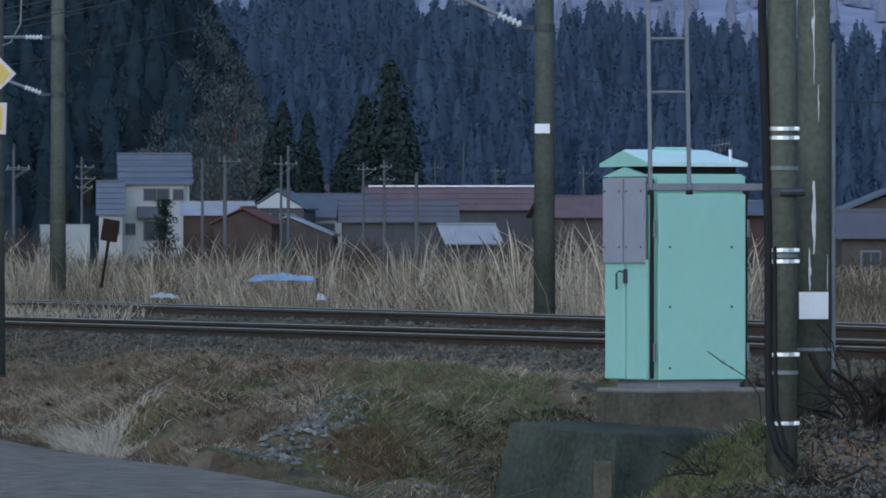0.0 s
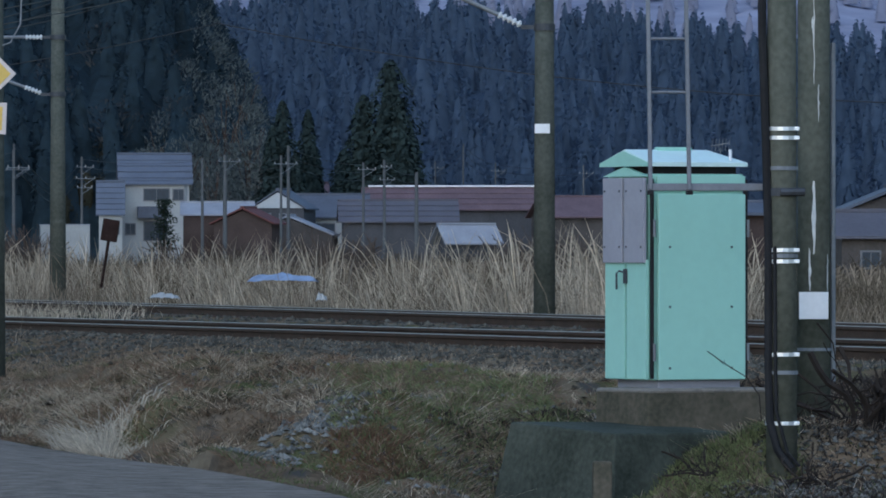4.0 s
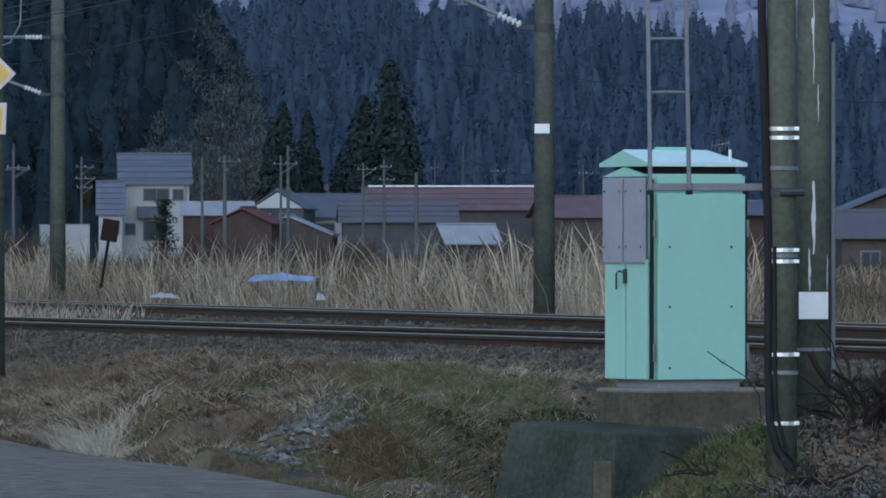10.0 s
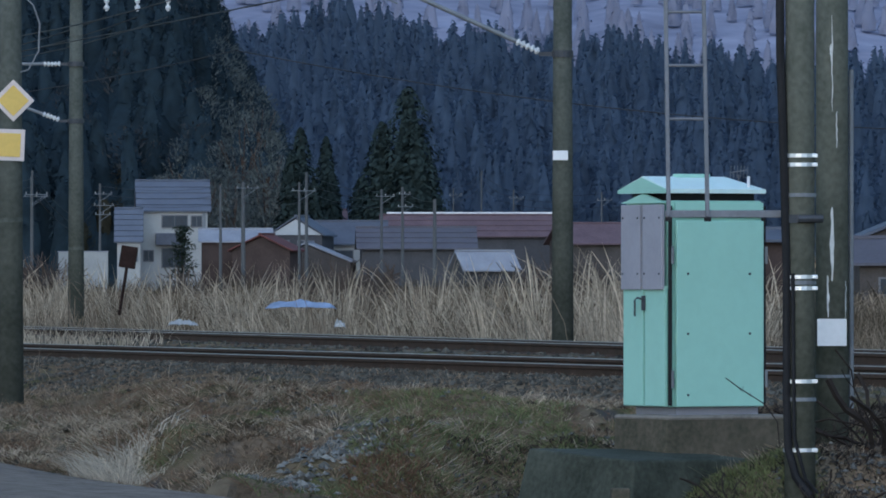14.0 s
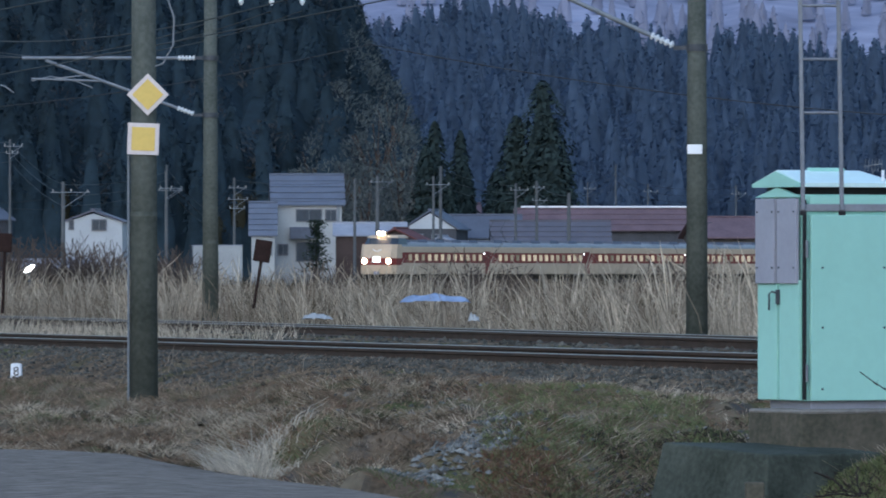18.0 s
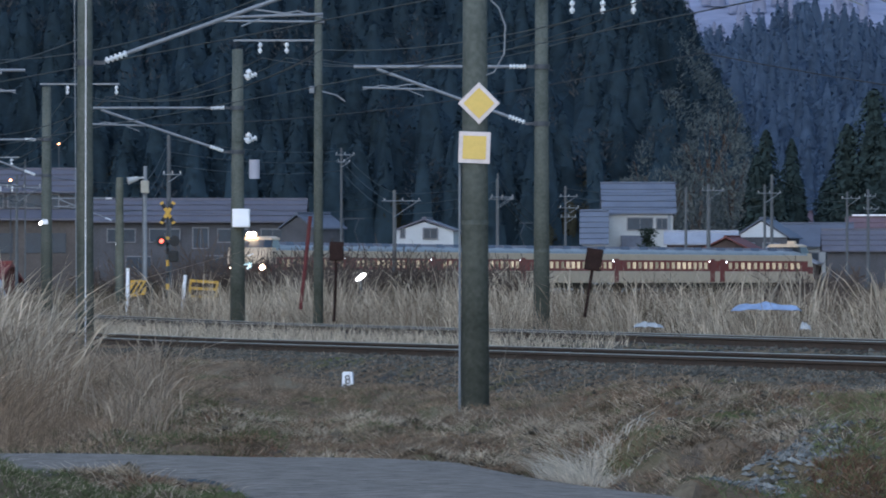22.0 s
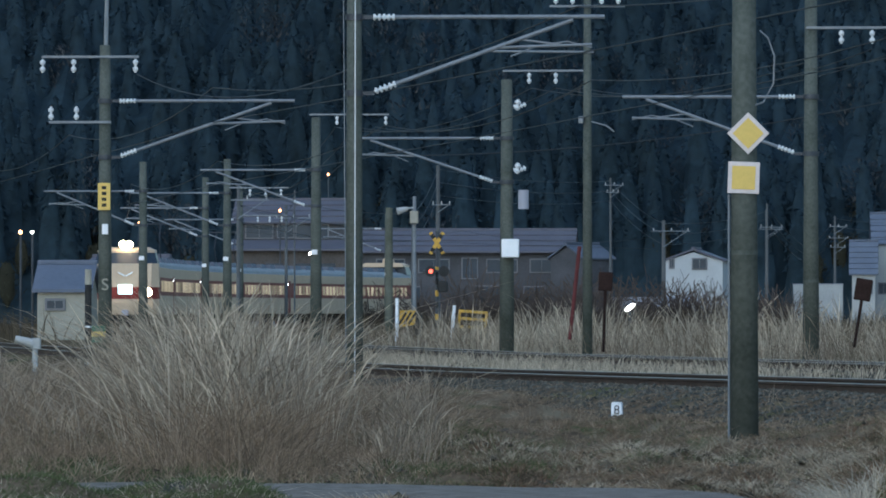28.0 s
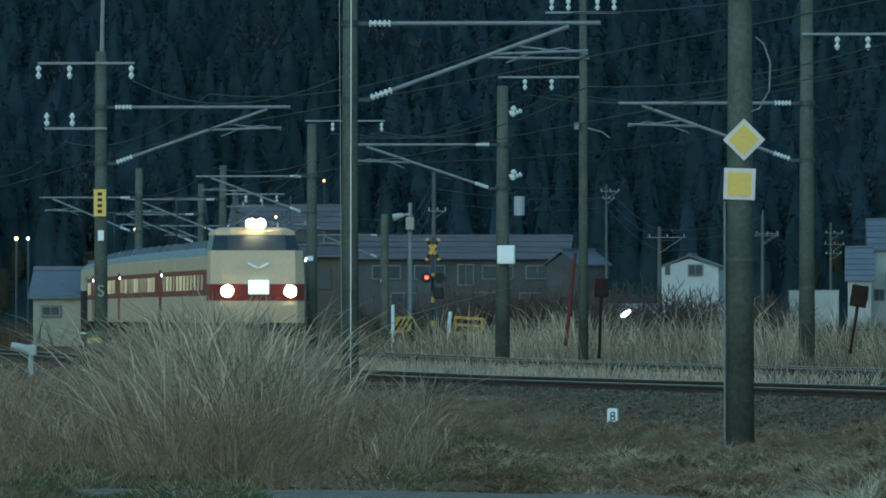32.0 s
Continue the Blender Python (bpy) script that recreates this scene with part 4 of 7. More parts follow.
# ---- wires over the line ----
def wire(name, pts, drop, r, label, steps=12):
    bm = bmesh.new()
    way = []
    for a, b in zip(pts, pts[1:]):
        s = sag(a, b, drop, steps)
        way += s if not way else s[1:]
    tube(bm, way, r, 5)
    ob = part(name, bm, M_WIRE)
    return tagged(ob, label, "wire", "overhead wires")


FAR_Y = (60, 115, 168, 208, 258, 305, 350, 395, 440, 485, 530)
far_pts = [(float(far_x(y)) - 0.1, y, float(rail_far(y)) + 5.1) for y in FAR_Y]
wire("contact_wire", far_pts, 0.02, 0.012, "thin copper contact wire over the far track")
wire("carrier_wire", [(x, y, z + 0.75) for x, y, z in far_pts], 0.5, 0.012, "sagging carrier wire over the far track")
NEAR_Y = (50, 80, 126, 170, 215, 260)
near_pts = [(float(near_x(y)), y, float(rail_near(y)) + 5.1) for y in NEAR_Y]
wire("contact_wire", near_pts, 0.02, 0.012, "thin copper contact wire over the near track")
wire("carrier_wire", [(x, y, z + 0.75) for x, y, z in near_pts], 0.5, 0.012, "sagging carrier wire over the near track")
for dx in (0.65, 1.3, 1.95):
    wire("feeder_wire", [(-2.112 + dx, 168, 7.468 - 0.45), (-10.614 + dx, 208, 7.774 - 0.45), (-19.413 + dx, 258, 7.864 - 0.4), (-26.392 + dx, 305, 5.9)], 0.55, 0.012, "sagging feeder wire between the masts")
wire("feeder_wire", [(-17.357 + 0.68, 170, 6.58), (-8.869, 126, 5.373)], 0.5, 0.012, "sagging feeder wire between the masts")
wire("service_wire", [(-26.365, 420, 9.676), (2.882, 380, 12.372), (38.575, 380, 8.49)], 0.8, 0.028, "thin dark service wire across the valley")


# ---- village poles ----
def village_pole(x, y, top, r, arms, label="grey utility pole with crossarms among the houses"):
    th = empty("utility_pole", pose(x, y, -0.3), label, "pole", "village utility poles")
    bm = bmesh.new()
    rod(bm, (0, 0, 0), (0, 0, top + 0.3), r * 0.85, r * 0.6, seg=10)
    part("shaft", bm, M_POLE, th)
    for h, w in arms:
        bm = bmesh.new()
        box(bm, w, 0.055, 0.055, pose(w * 0.18, -r, top - h), bev=0.02)
        rod(bm, (w * 0.6, -r, top - h), (0, -r, top - h - w * 0.4), 0.025, seg=5)
        arm = part("crossarm", bm, M_STEEL, th)
        for s in (-0.25, 0.2, 0.62):
            bm = bmesh.new()
            rod(bm, (w * s, -r, top - h + 0.04), (w * s, -r, top - h + 0.2), 0.035, 0.03, seg=8)
            part("insulator", bm, M_WALLW, arm)
    return th


tops = []
for t0, x, y, d, r, arms in ((0, 24, 265, 700, 0.16, ((1.5, 2.2),)), (0, 145, 278, 690, 0.17, ((0.6, 1.6), (1.6, 1.8), (2.4, 1.4))), (0, 358, 280, 640, 0.17, ()), (0, 398, 275, 640, 0.24, ((0.2, 1.9),)),
                             (0, 510, 258, 650, 0.2, ()), (0, 643, 288, 690, 0.17, ((0.3, 1.7),)), (0, 680, 284, 690, 0.2, ((0.3, 1.0), (1.4, 1.4))), (0, 737, 305, 650, 0.24, ()), (0, 820, 255, 820, 0.14, ()),
                             (0, 877, 288, 830, 0.14, ((0.6, 1.6),)), (0, 1033, 292, 830, 0.14, ((0.6, 1.6),)), (0, 770, 285, 860, 0.12, ((0.5, 1.4),)), (0, 95, 330, 720, 0.14, ())):
    px, pz = (x + 505.2 - 784) / 14000 * d, 1.5 - (y + 37.4 - 480) / 14000 * d
    village_pole(px, d, pz, r, arms)
    tops.append((px, d, pz))
for x, y, d, r, arms in ((545, 252, 420, 0.17, ((1.8, 1.0),)), (500, 330, 400, 0.1, ()), (851, 275, 560, 0.13, ((0.2, 1.4), (0.7, 0.9))), (945, 350, 520, 0.2, ((0.4, 2.6),)), (1128, 320, 600, 0.13, ((1.5, 1.8),)), (290, 295, 380, 0.06, ()),
                         (275, 322, 420, 0.12, ((0.4, 2.0),)), (190, 285, 345, 0.13, ((0.4, 2.0),)), (1600, 340, 640, 0.16, ((0.4, 2.0),))):
    px, pz = (x - 597.5 - 784) / 14000 * d, 1.5 - (y - 27.3 - 480) / 14000 * d
    village_pole(px, d, pz, r, arms)
    tops.append((px, d, pz))
tops.sort()
for k in (0.2, 0.9, 1.6):
    for a, b in zip(tops, tops[1:]):
        if abs(a[1] - b[1]) < 200:
            wire("village_wire", [(a[0], a[1], a[2] - k), (b[0], b[1], b[2] - k)], 0.35, 0.016, "thin wire between village poles", 8)


# ---- level crossing ----
def crossing():
    d = 281.0
    x, z = -16.828, 0.503
    th = empty("crossing_signal", pose(x, d, z), "level crossing signal with a yellow cross and red lamps", "crossing signal")
    top = 4.276 - z
    bm = bmesh.new()
    rod(bm, (0, 0, -0.4), (0, 0, top), 0.06, seg=10)
    part("post", bm, M_DARKSTEEL, th)
    for k in range(6):
        bm = bmesh.new()
        rod(bm, (0, 0, 0.2 + k * 0.42), (0, 0, 0.41 + k * 0.42), 0.066, seg=10)
        part("band", bm, M_OCHRE if k % 2 else M_STRIPE, th)
    for s in (-1, 1):
        bm = bmesh.new()
        box(bm, 0.13, 0.03, 0.9, pose(0, -0.08 - 0.02 * s, 3.855 - z, 0, s * 31, 0), bev=0.01)
        arm = part("cross_board", bm, M_OCHRE, th, "yellow and black crossing board")
        for k in (-0.28, 0.28):
            bm = bmesh.new()
            box(bm, 0.134, 0.034, 0.16, pose(0, -0.08 - 0.02 * s, 3.855 - z, 0, s * 31, 0) @ pose(0, 0, k))
            part("stripe", bm, M_STRIPE, arm)
    hz = 2.851 - z
    bm = bmesh.new()
    box(bm, 1.0, 0.1, 0.1, pose(0, -0.1, hz), bev=0.02)
    part("lamp_bar", bm, M_DARKSTEEL, th)
    for s, m in ((-0.2, M_REDLAMP), (0.26, M_STRIPE)):
        bm = bmesh.new()
        rod(bm, (s, -0.02, hz), (s, -0.3, hz), 0.15, 0.19, seg=16)
        lp = part("lamp_hood", bm, M_STRIPE, th)
        bm = bmesh.new()
        rod(bm, (s, -0.3, hz), (s, -0.315, hz), 0.07 if m == M_REDLAMP else 0.1, seg=16)
        part("lens", bm, m, lp, "red signal lens")
    bm = bmesh.new()
    box(bm, 0.34, 0.3, 0.4, pose(0.22, -0.12, hz - 0.55), bev=0.05)
    part("bell_box", bm, M_STRIPE, th)
    # barrier machine with striped board
    m = empty("barrier_machine", pose(-17.685, 279, 0.51), "yellow and black striped barrier machine", "barrier")
    bm = bmesh.new()
    box(bm, 0.42, 0.4, 0.85, pose(0.24, 0.1, 0.42), bev=0.03)
    part("case", bm, M_STRIPE, m)
    bm = bmesh.new()
    prism(bm, [(-0.3, 0.35), (0.25, 0.45), (0.3, 0.95), (-0.28, 0.95)], 0.05, pose(-0.05, -0.15, 0))
    bd = part("striped_board", bm, M_OCHRE, m)
    for k in range(3):
        bm = bmesh.new()
        box(bm, 0.08, 0.055, 0.5, pose(-0.22 + k * 0.17, -0.152, 0.68, 0, 32, 0))
        part("stripe", bm, M_STRIPE, bd)
    bm = bmesh.new()
    rod(bm, (-0.35, -0.2, -0.12), (0.75, -0.25, -0.16), 0.045, seg=8)
    part("barrier_arm", bm, M_WALLC, m)
    for xx, y0, y1, dd in ((-18.058, 535, 607, 278.0), (-16.422, 540, 600, 283.0)):
        bm = bmesh.new()
        h = (y1 - y0) * 0.02
        rod(bm, (0, 0, -0.3), (0, 0, h), 0.07, 0.06, seg=10)
        ob = part("guard_post", bm, M_WHITE)
        ob.matrix_basis = pose(xx, dd, 0.446, 0, 5 if y0 == 540 else 0, 0)
        tagged(ob, "white guard post at the level crossing", "post", "crossing posts")
    f = empty("yellow_fence", pose(-15.77, 284, 0.431, 0, 4, 0), "yellow steel crossing fence", "fence")
    for k in (-0.48, 0.48):
        bm = bmesh.new()
        box(bm, 0.09, 0.09, 1.25, pose(k, 0, 0.4), bev=0.01)
        part("post", bm, M_OCHRE, f)
    for k in (0.42, 0.72, 0.98):
        bm = bmesh.new()
        box(bm, 1.0, 0.06, 0.1, pose(0, -0.05, k), bev=0.01)
        part("rail", bm, M_OCHRE, f)
    # speaker pole and box
    s = empty("speaker_pole", pose(-18.196, 290, 0), "steel pole with a white box and a horn speaker", "pole")
    tp = 5.649
    bm = bmesh.new()
    rod(bm, (0, 0, -0.3), (0, 0, tp), 0.07, seg=10)
    part("post", bm, M_STEEL, s)
    bm = bmesh.new()
    box(bm, 0.3, 0.25, 0.46, pose(0, -0.18, 4.883), bev=0.03)
    part("box", bm, M_WALLC, s, "pale equipment box")
    bm = bmesh.new()
    rod(bm, (-0.25, -0.1, 5.194), (-0.62, -0.2, 5.1), 0.08, 0.14, seg=14)
    rod(bm, (0, 0, 5.235), (-0.3, -0.1, 5.194), 0.04, seg=8)
    part("horn_speaker", bm, M_WALLW, s, "pale horn speaker")
    bm = bmesh.new()
    rod(bm, (0, 0, -0.3), (0, 0, 5.261), 0.16, 0.13, seg=12)
    ob = part("concrete_post", bm, M_CONCRETE)
    ob.matrix_basis = pose(-19.26, 292, 0)
    tagged(ob, "plain concrete post by the level crossing", "post")


crossing()


# ---- boards and posts by the rails ----
def back_board(x, y, zb, zt, w, h, lean, post, label):
    th = empty("speed_board", pose(x, y, zb, 0, lean, 0), label, "sign", "rusty boards by the rails")
    bm = bmesh.new()
    rod(bm, (0, 0, -0.3), (0, 0, zt - zb), 0.03, seg=8)
    part("post", bm, post, th)
    bm = bmesh.new()
    box(bm, w, 0.05, h, pose(0, -0.05, zt - zb - h / 2 + 0.02), bev=0.02)
    part("board", bm, M_RUST, th, "rust-brown board seen from behind")
    return th


back_board(-5.812, 150, 0.989, 2.189, 0.27, 0.36, 2, M_RUST, "rust-brown speed board on a thin post")
back_board(-1.022, 150, 1.075, 2.071, 0.32, 0.42, 9, M_RUST, "leaning rust-brown speed board on a thin post")
bm = bmesh.new()
rod(bm, (0, 0, -0.2), (0, 0, 2.17143), 0.05, seg=8)
ob = part("red_post", bm, M_REDPOST)
ob.matrix_basis = pose(-8.592, 200, 0.933, 0, 6, 0)
tagged(ob, "leaning dull red steel post", "post")


def km_post():
    y = 105.0
    z = -0.03
    th = empty("kilometre_post", pose(-3.893, y, z, 0, 0, -6), "small white concrete kilometre post", "marker post")
    bm = bmesh.new()
    prism(bm, [(-0.082, -0.2), (0.082, -0.2), (0.066, 0.285), (0.05, 0.3), (-0.05, 0.3), (-0.066, 0.285)], 0.12, pose(0, 0, 0))
    part("block", bm, M_WHITE, th)
    cu = bpy.data.curves.new("digit", "FONT")
    cu.body, cu.size, cu.align_x, cu.align_y, cu.extrude = "8", 0.17, "CENTER", "CENTER", 0.002
    cu.materials.append(M_STRIPE)
    o = new("digit", cu)
    o.parent = th
    o.matrix_basis = pose(0.005, -0.062, 0.19, 90, 0, 0)
    bm = bmesh.new()
    box(bm, 0.08, 0.004, 0.05, pose(0.01, -0.061, 0.03), bev=0.001)
    part("lower_mark", bm, M_GREYPANEL, th)


km_post()


# ---- small things by the left track ----
def relay_post():
    y = 148.0
    th = empty("signal_post", pose(-15.427, y, 0.0), "black post with a pale top and a banded board", "post")
    bm = bmesh.new()
    rod(bm, (0, 0, -0.3), (0, 0, 1.965), 0.065, seg=12)
    part("post", bm, M_STRIPE, th)
    bm = bmesh.new()
    rod(bm, (0, 0, 1.965), (0, 0, 2.251), 0.07, 0.06, seg=12)
    part("cap", bm, M_WALLC, th, "pale cap")
    for py in (590, 625, 655, 675):
        bm = bmesh.new()
        zz = 7.409 - py * 0.0105714
        rod(bm, (0, 0, zz - 0.015), (0, 0, zz + 0.015), 0.07, seg=12)
        part("clip", bm, M_BRIGHT, th)
    bm = bmesh.new()
    box(bm, 0.26, 0.04, 0.32, pose(0.2, -0.05, 1.035), bev=0.01)
    bd = part("board", bm, material("dark green paint", (0.06, 0.13, 0.09), 0.6, var=0.15), th, "green board with a yellow stripe")
    bm = bmesh.new()
    box(bm, 0.262, 0.042, 0.1, pose(0.2, -0.052, 1.035))
    part("stripe", bm, M_YELLOW, bd)
    w = empty("point_indicator", pose(-15.693, 140, 0.44), "white painted fitting on a short post", "fitting")
    bm = bmesh.new()
    rod(bm, (0.15, 0, -0.2), (0.15, 0, 0.4), 0.05, seg=8)
    part("post", bm, M_WALLW, w)
    bm = bmesh.new()
    rod(bm, (-0.2, 0, 0.54), (0.14, 0, 0.44), 0.06, 0.09, seg=10)
    box(bm, 0.14, 0.14, 0.2, pose(0.18, 0, 0.45), bev=0.02)
    part("arm", bm, M_WALLW, w)


relay_post()

# ---- lamps that burn in the village ----
for t0, x, y, d, r, m, lb in ((24, 885, 504, 300, 0.2, M_STREET, "burning white lamp on a short post"), (24, 350, 268, 700, 0.12, M_AMBER, "small amber lamp on a pole"), (24, 264, 332, 560, 0.1, M_AMBER, "small amber lamp on a pole"), (24, 321, 406, 420, 0.16, M_STREET, "burning white lamp on a tall post"), (24, 15, 354, 420, 0.12, M_AMBER, "burning amber lamp on a pole"), (29, 45, 413, 330, 0.09, M_AMBER, "small amber lamp on a pole"), (29, 66, 413, 330, 0.07, M_STREET, "small white lamp on a pole")):
    ox, oy = (597.5, 27.3) if t0 == 24 else (841.4, 70.3)
    px, pz = (x - ox - 784) / 14000 * d, 1.5 - (y - oy - 480) / 14000 * d
    th = empty("street_lamp", pose(px, d, -0.3), lb, "lamp", "burning lamps")
    bm = bmesh.new()
    rod(bm, (0, 0.1, 0), (0, 0.1, pz + 0.3), 0.05, seg=8)
    part("post", bm, M_DARKSTEEL, th)
    bm = bmesh.new()
    if m == M_STREET and r > 0.1:
        bmesh.ops.create_icosphere(bm, subdivisions=2, radius=0.24, matrix=pose(0, 0, pz + 0.3, 0, -36, 0) @ Matrix.Diagonal((1, 0.4, 0.36, 1)))
    else:
        bmesh.ops.create_icosphere(bm, subdivisions=2, radius=r, matrix=pose(0, 0, pz + 0.3))
    part("lamp_glass", bm, m, th, "glowing lamp glass")


# ---- litter in the reeds ----
def sheet(name, x, y, z, w, d, h, mat, label, seed):
    r = random.Random(seed)
    bm = bmesh.new()
    n, m = 14, 6
    peak = r.uniform(0.25, 0.45)
    g = []
    for j in range(m + 1):
        row = []
        for i in range(n + 1):
            u = i / n
            rise = (u / peak) ** 0.3 if u < peak else ((1 - u) / (1 - peak)) ** 0.35
            fold = 0.86 + 0.14 * math.sin(i * 1.3 + seed + j * 0.9)
            row.append(bm.verts.new(((u - 0.5) * w, (j / m - 0.5) * d, h * rise * fold * math.sin(math.pi * (j + 0.4) / (m + 0.8)) + r.uniform(0, 0.02))))
        g.append(row)
    for j in range(m):
        for i in range(n):
            bm.faces.new((g[j][i], g[j][i + 1], g[j + 1][i + 1], g[j + 1][i]))
    ob = part(name, bm, mat)
    ob.matrix_basis = pose(x, y, z)
    return tagged(ob, label, "litter")


sheet("blue_tarpaulin", 2.18, 138, 0.934, 1.23214, 1.2, 0.17, M_BLUE, "crumpled blue tarpaulin lying in the reeds", 2)
sheet("white_sheet", 0.126, 134, 0.663, 0.516857, 0.6, 0.12, M_WALLW, "white plastic sheet in the dry grass", 5)
sheet("white_bag", 2.736, 132, 0.638, 0.188571, 0.25, 0.16, M_WALLW, "white plastic bag in the dry grass", 7)


for px, py, dd, w, h in ((221, 803, 68.0, 0.16, 0.17), (390, 838, 62.5, 0.09, 0.07), (500, 848, 60.5, 0.07, 0.14), (640, 868, 58.5, 0.1, 0.07)):
    bm = bmesh.new()
    box(bm, w, w, h + 0.3, pose(0, 0, h / 2 - 0.15), bev=0.015)
    ob = part("concrete_stub", bm, M_OLDCON)
    ob.matrix_basis = pose((px + 505.2 - 784) / 14000 * dd, dd, 1.5 - (py + 37.4 - 480) / 14000 * dd, 0, 3, 12)
    tagged(ob, "short mossy concrete stub at the road edge", "marker", "stubs along the road")


# ---- dead bush by the poles, and a twig ----
def bush(name, x, y, z, h, n, seed, label, r0=0.012, spread=0.6, bend=0.5):
    r = random.Random(seed)
    bm = bmesh.new()
    for k in range(n):
        an = r.uniform(0, math.tau)
        pts = [Vector((r.uniform(-0.1, 0.1), r.uniform(-0.1, 0.1), -0.05))]
        d = Vector((math.cos(an) * spread, math.sin(an) * spread, r.uniform(0.5, 1.2))).normalized()
        for i in range(6):
            d = (d + Vector((r.uniform(-bend, bend), r.uniform(-bend, bend), r.uniform(-0.7 * bend, 0.6 * bend)))).normalized()
            pts.append(pts[-1] + d * h / 5 * r.uniform(0.6, 1.1))
        tube(bm, pts, r0 * r.uniform(0.4, 1.2), 4)
        for i in (2, 3, 4):
            q = pts[i]
            e = Vector((r.uniform(-1, 1), r.uniform(-1, 1), r.uniform(0, 1))).normalized()
            tube(bm, [q, q + e * h * 0.12, q + e * h * 0.2 + Vector((0, 0, 0.03))], r0 * 0.4, 4)
    ob = part(name, bm, M_BARE if name == "bare_shrub" else M_TWIG)
    ob.matrix_basis = pose(x, y, z)
    return tagged(ob, label, "bush")


M_BARE = material("brown bare twigs", (0.085, 0.066, 0.055), 0.95, var=0.3, scale=2, fine=12, bump=0)
M_TWIG = material("dark twigs", (0.035, 0.028, 0.024), 0.95, var=0.3, scale=4, fine=20)
bush("dead_bush", 5.26, 58.6, 0.139, 0.75, 11, 3, "dark tangled dead bush beside the poles", 0.021, 0.5, 0.6)
bush("dead_bush", 5.42, 59.5, 0.087, 1.0, 14, 9, "dark tangled dead bush beside the poles", 0.012, 0.5, 0.55)
bush("dead_bush", 4.793, 57.3, -0.147, 0.35, 14, 11, "fallen dark twigs on the mound", 0.008, 1.6)
bush("dead_bush", 3.913, 57.0, -0.078, 0.3, 10, 12, "fallen dark twigs on the mossy mound", 0.006, 1.6)
bm = bmesh.new()
a = Vector((4.378, 58.75, 0.554))
tube(bm, [a, Vector((4.254, 58.72, 0.63)), Vector((4.164, 58.7, 0.689)), Vector((4.085, 58.7, 0.748))], 0.004, 5)
tube(bm, [Vector((4.164, 58.7, 0.689)), Vector((4.21, 58.69, 0.647)), Vector((4.214, 58.69, 0.681))], 0.003, 5)
tube(bm, [a, Vector((4.463, 58.6, 0.422)), Vector((4.477, 58.4, 0.092)), Vector((4.468, 58.4, -0.116))], 0.005, 5)
tagged(part("dry_twig", bm, M_TWIG), "thin dry twig across the cabinet door", "twig")
for k, (px, dd) in enumerate(((410, 640), (560, 640), (600, 655), (905, 660), (930, 640), (300, 700), (655, 640), (1010, 660))):
    bush("bare_shrub", (px + 505 - 784) / 14000 * dd, dd, -0.3, 3.2, 26, 40 + k, "bare brown shrub in front of the houses", 0.05)
for px, dd, h, s in ((520, 250, 2.1, 61), (565, 245, 2.3, 62), (608, 255, 2.0, 63), (640, 240, 1.7, 64), (300, 300, 2.0, 65), (930, 220, 2.2, 66), (985, 230, 1.9, 67), (760, 260, 1.5, 68)):
    bush("bare_shrub", (px + 505 - 784) / 14000 * dd, dd, 0.0, h, 60, s, "bare branching shrub behind the reeds", 0.011, 0.75)
for px, dd, h, s in ((620, 430, 4.2, 71), (650, 440, 3.6, 72), (700, 430, 3.6, 73), (760, 440, 3.2, 74), (830, 430, 3.6, 75), (905, 440, 3.8, 76), (520, 440, 3.0, 77), (1150, 430, 3.0, 78), (440, 450, 3.0, 79), (965, 440, 3.4, 81), (1010, 450, 3.2, 82), (1050, 440, 3.4, 83), (780, 440, 3.6, 84), (815, 450, 3.8, 85)):
    bush("bare_shrub", (px - 597.5 - 784) / 14000 * dd, dd, 0.0, h, 90, s, "bare brown shrub before the long house", 0.026, 0.7)
# evergreen shrub beside the house
bush_x = 0.587
th = empty("evergreen_shrub", pose(bush_x, 735, 0.8), "dark evergreen garden tree beside the white house", "shrub")
bm = bmesh.new()
rod(bm, (0, 0, -0.6), (0, 0, 5.0), 0.12, 0.04, seg=7)
part("trunk", bm, M_TWIG, th)
rr = random.Random(8)
bm = bmesh.new()
for k in range(1500):
    a, h = rr.uniform(0, math.tau), rr.uniform(0.6, 5.4)
    q = (1.75 - 0.2 * h + 0.3 * math.sin(h * 4)) * rr.uniform(0.1, 1.0)
    c = Vector((math.cos(a) * q, math.sin(a) * q, h))
    e = [c + Vector((rr.uniform(-0.2, 0.2), rr.uniform(-0.2, 0.2), rr.uniform(-0.14, 0.14))) for _ in range(3)]
    bm.faces.new([bm.verts.new(p) for p in e])
part("crown", bm, material("dark evergreen leaves", (0.03, 0.042, 0.03), 0.9, var=0.3, scale=1, fine=4, bump=0, island=0.4, leaf=0.5), th)
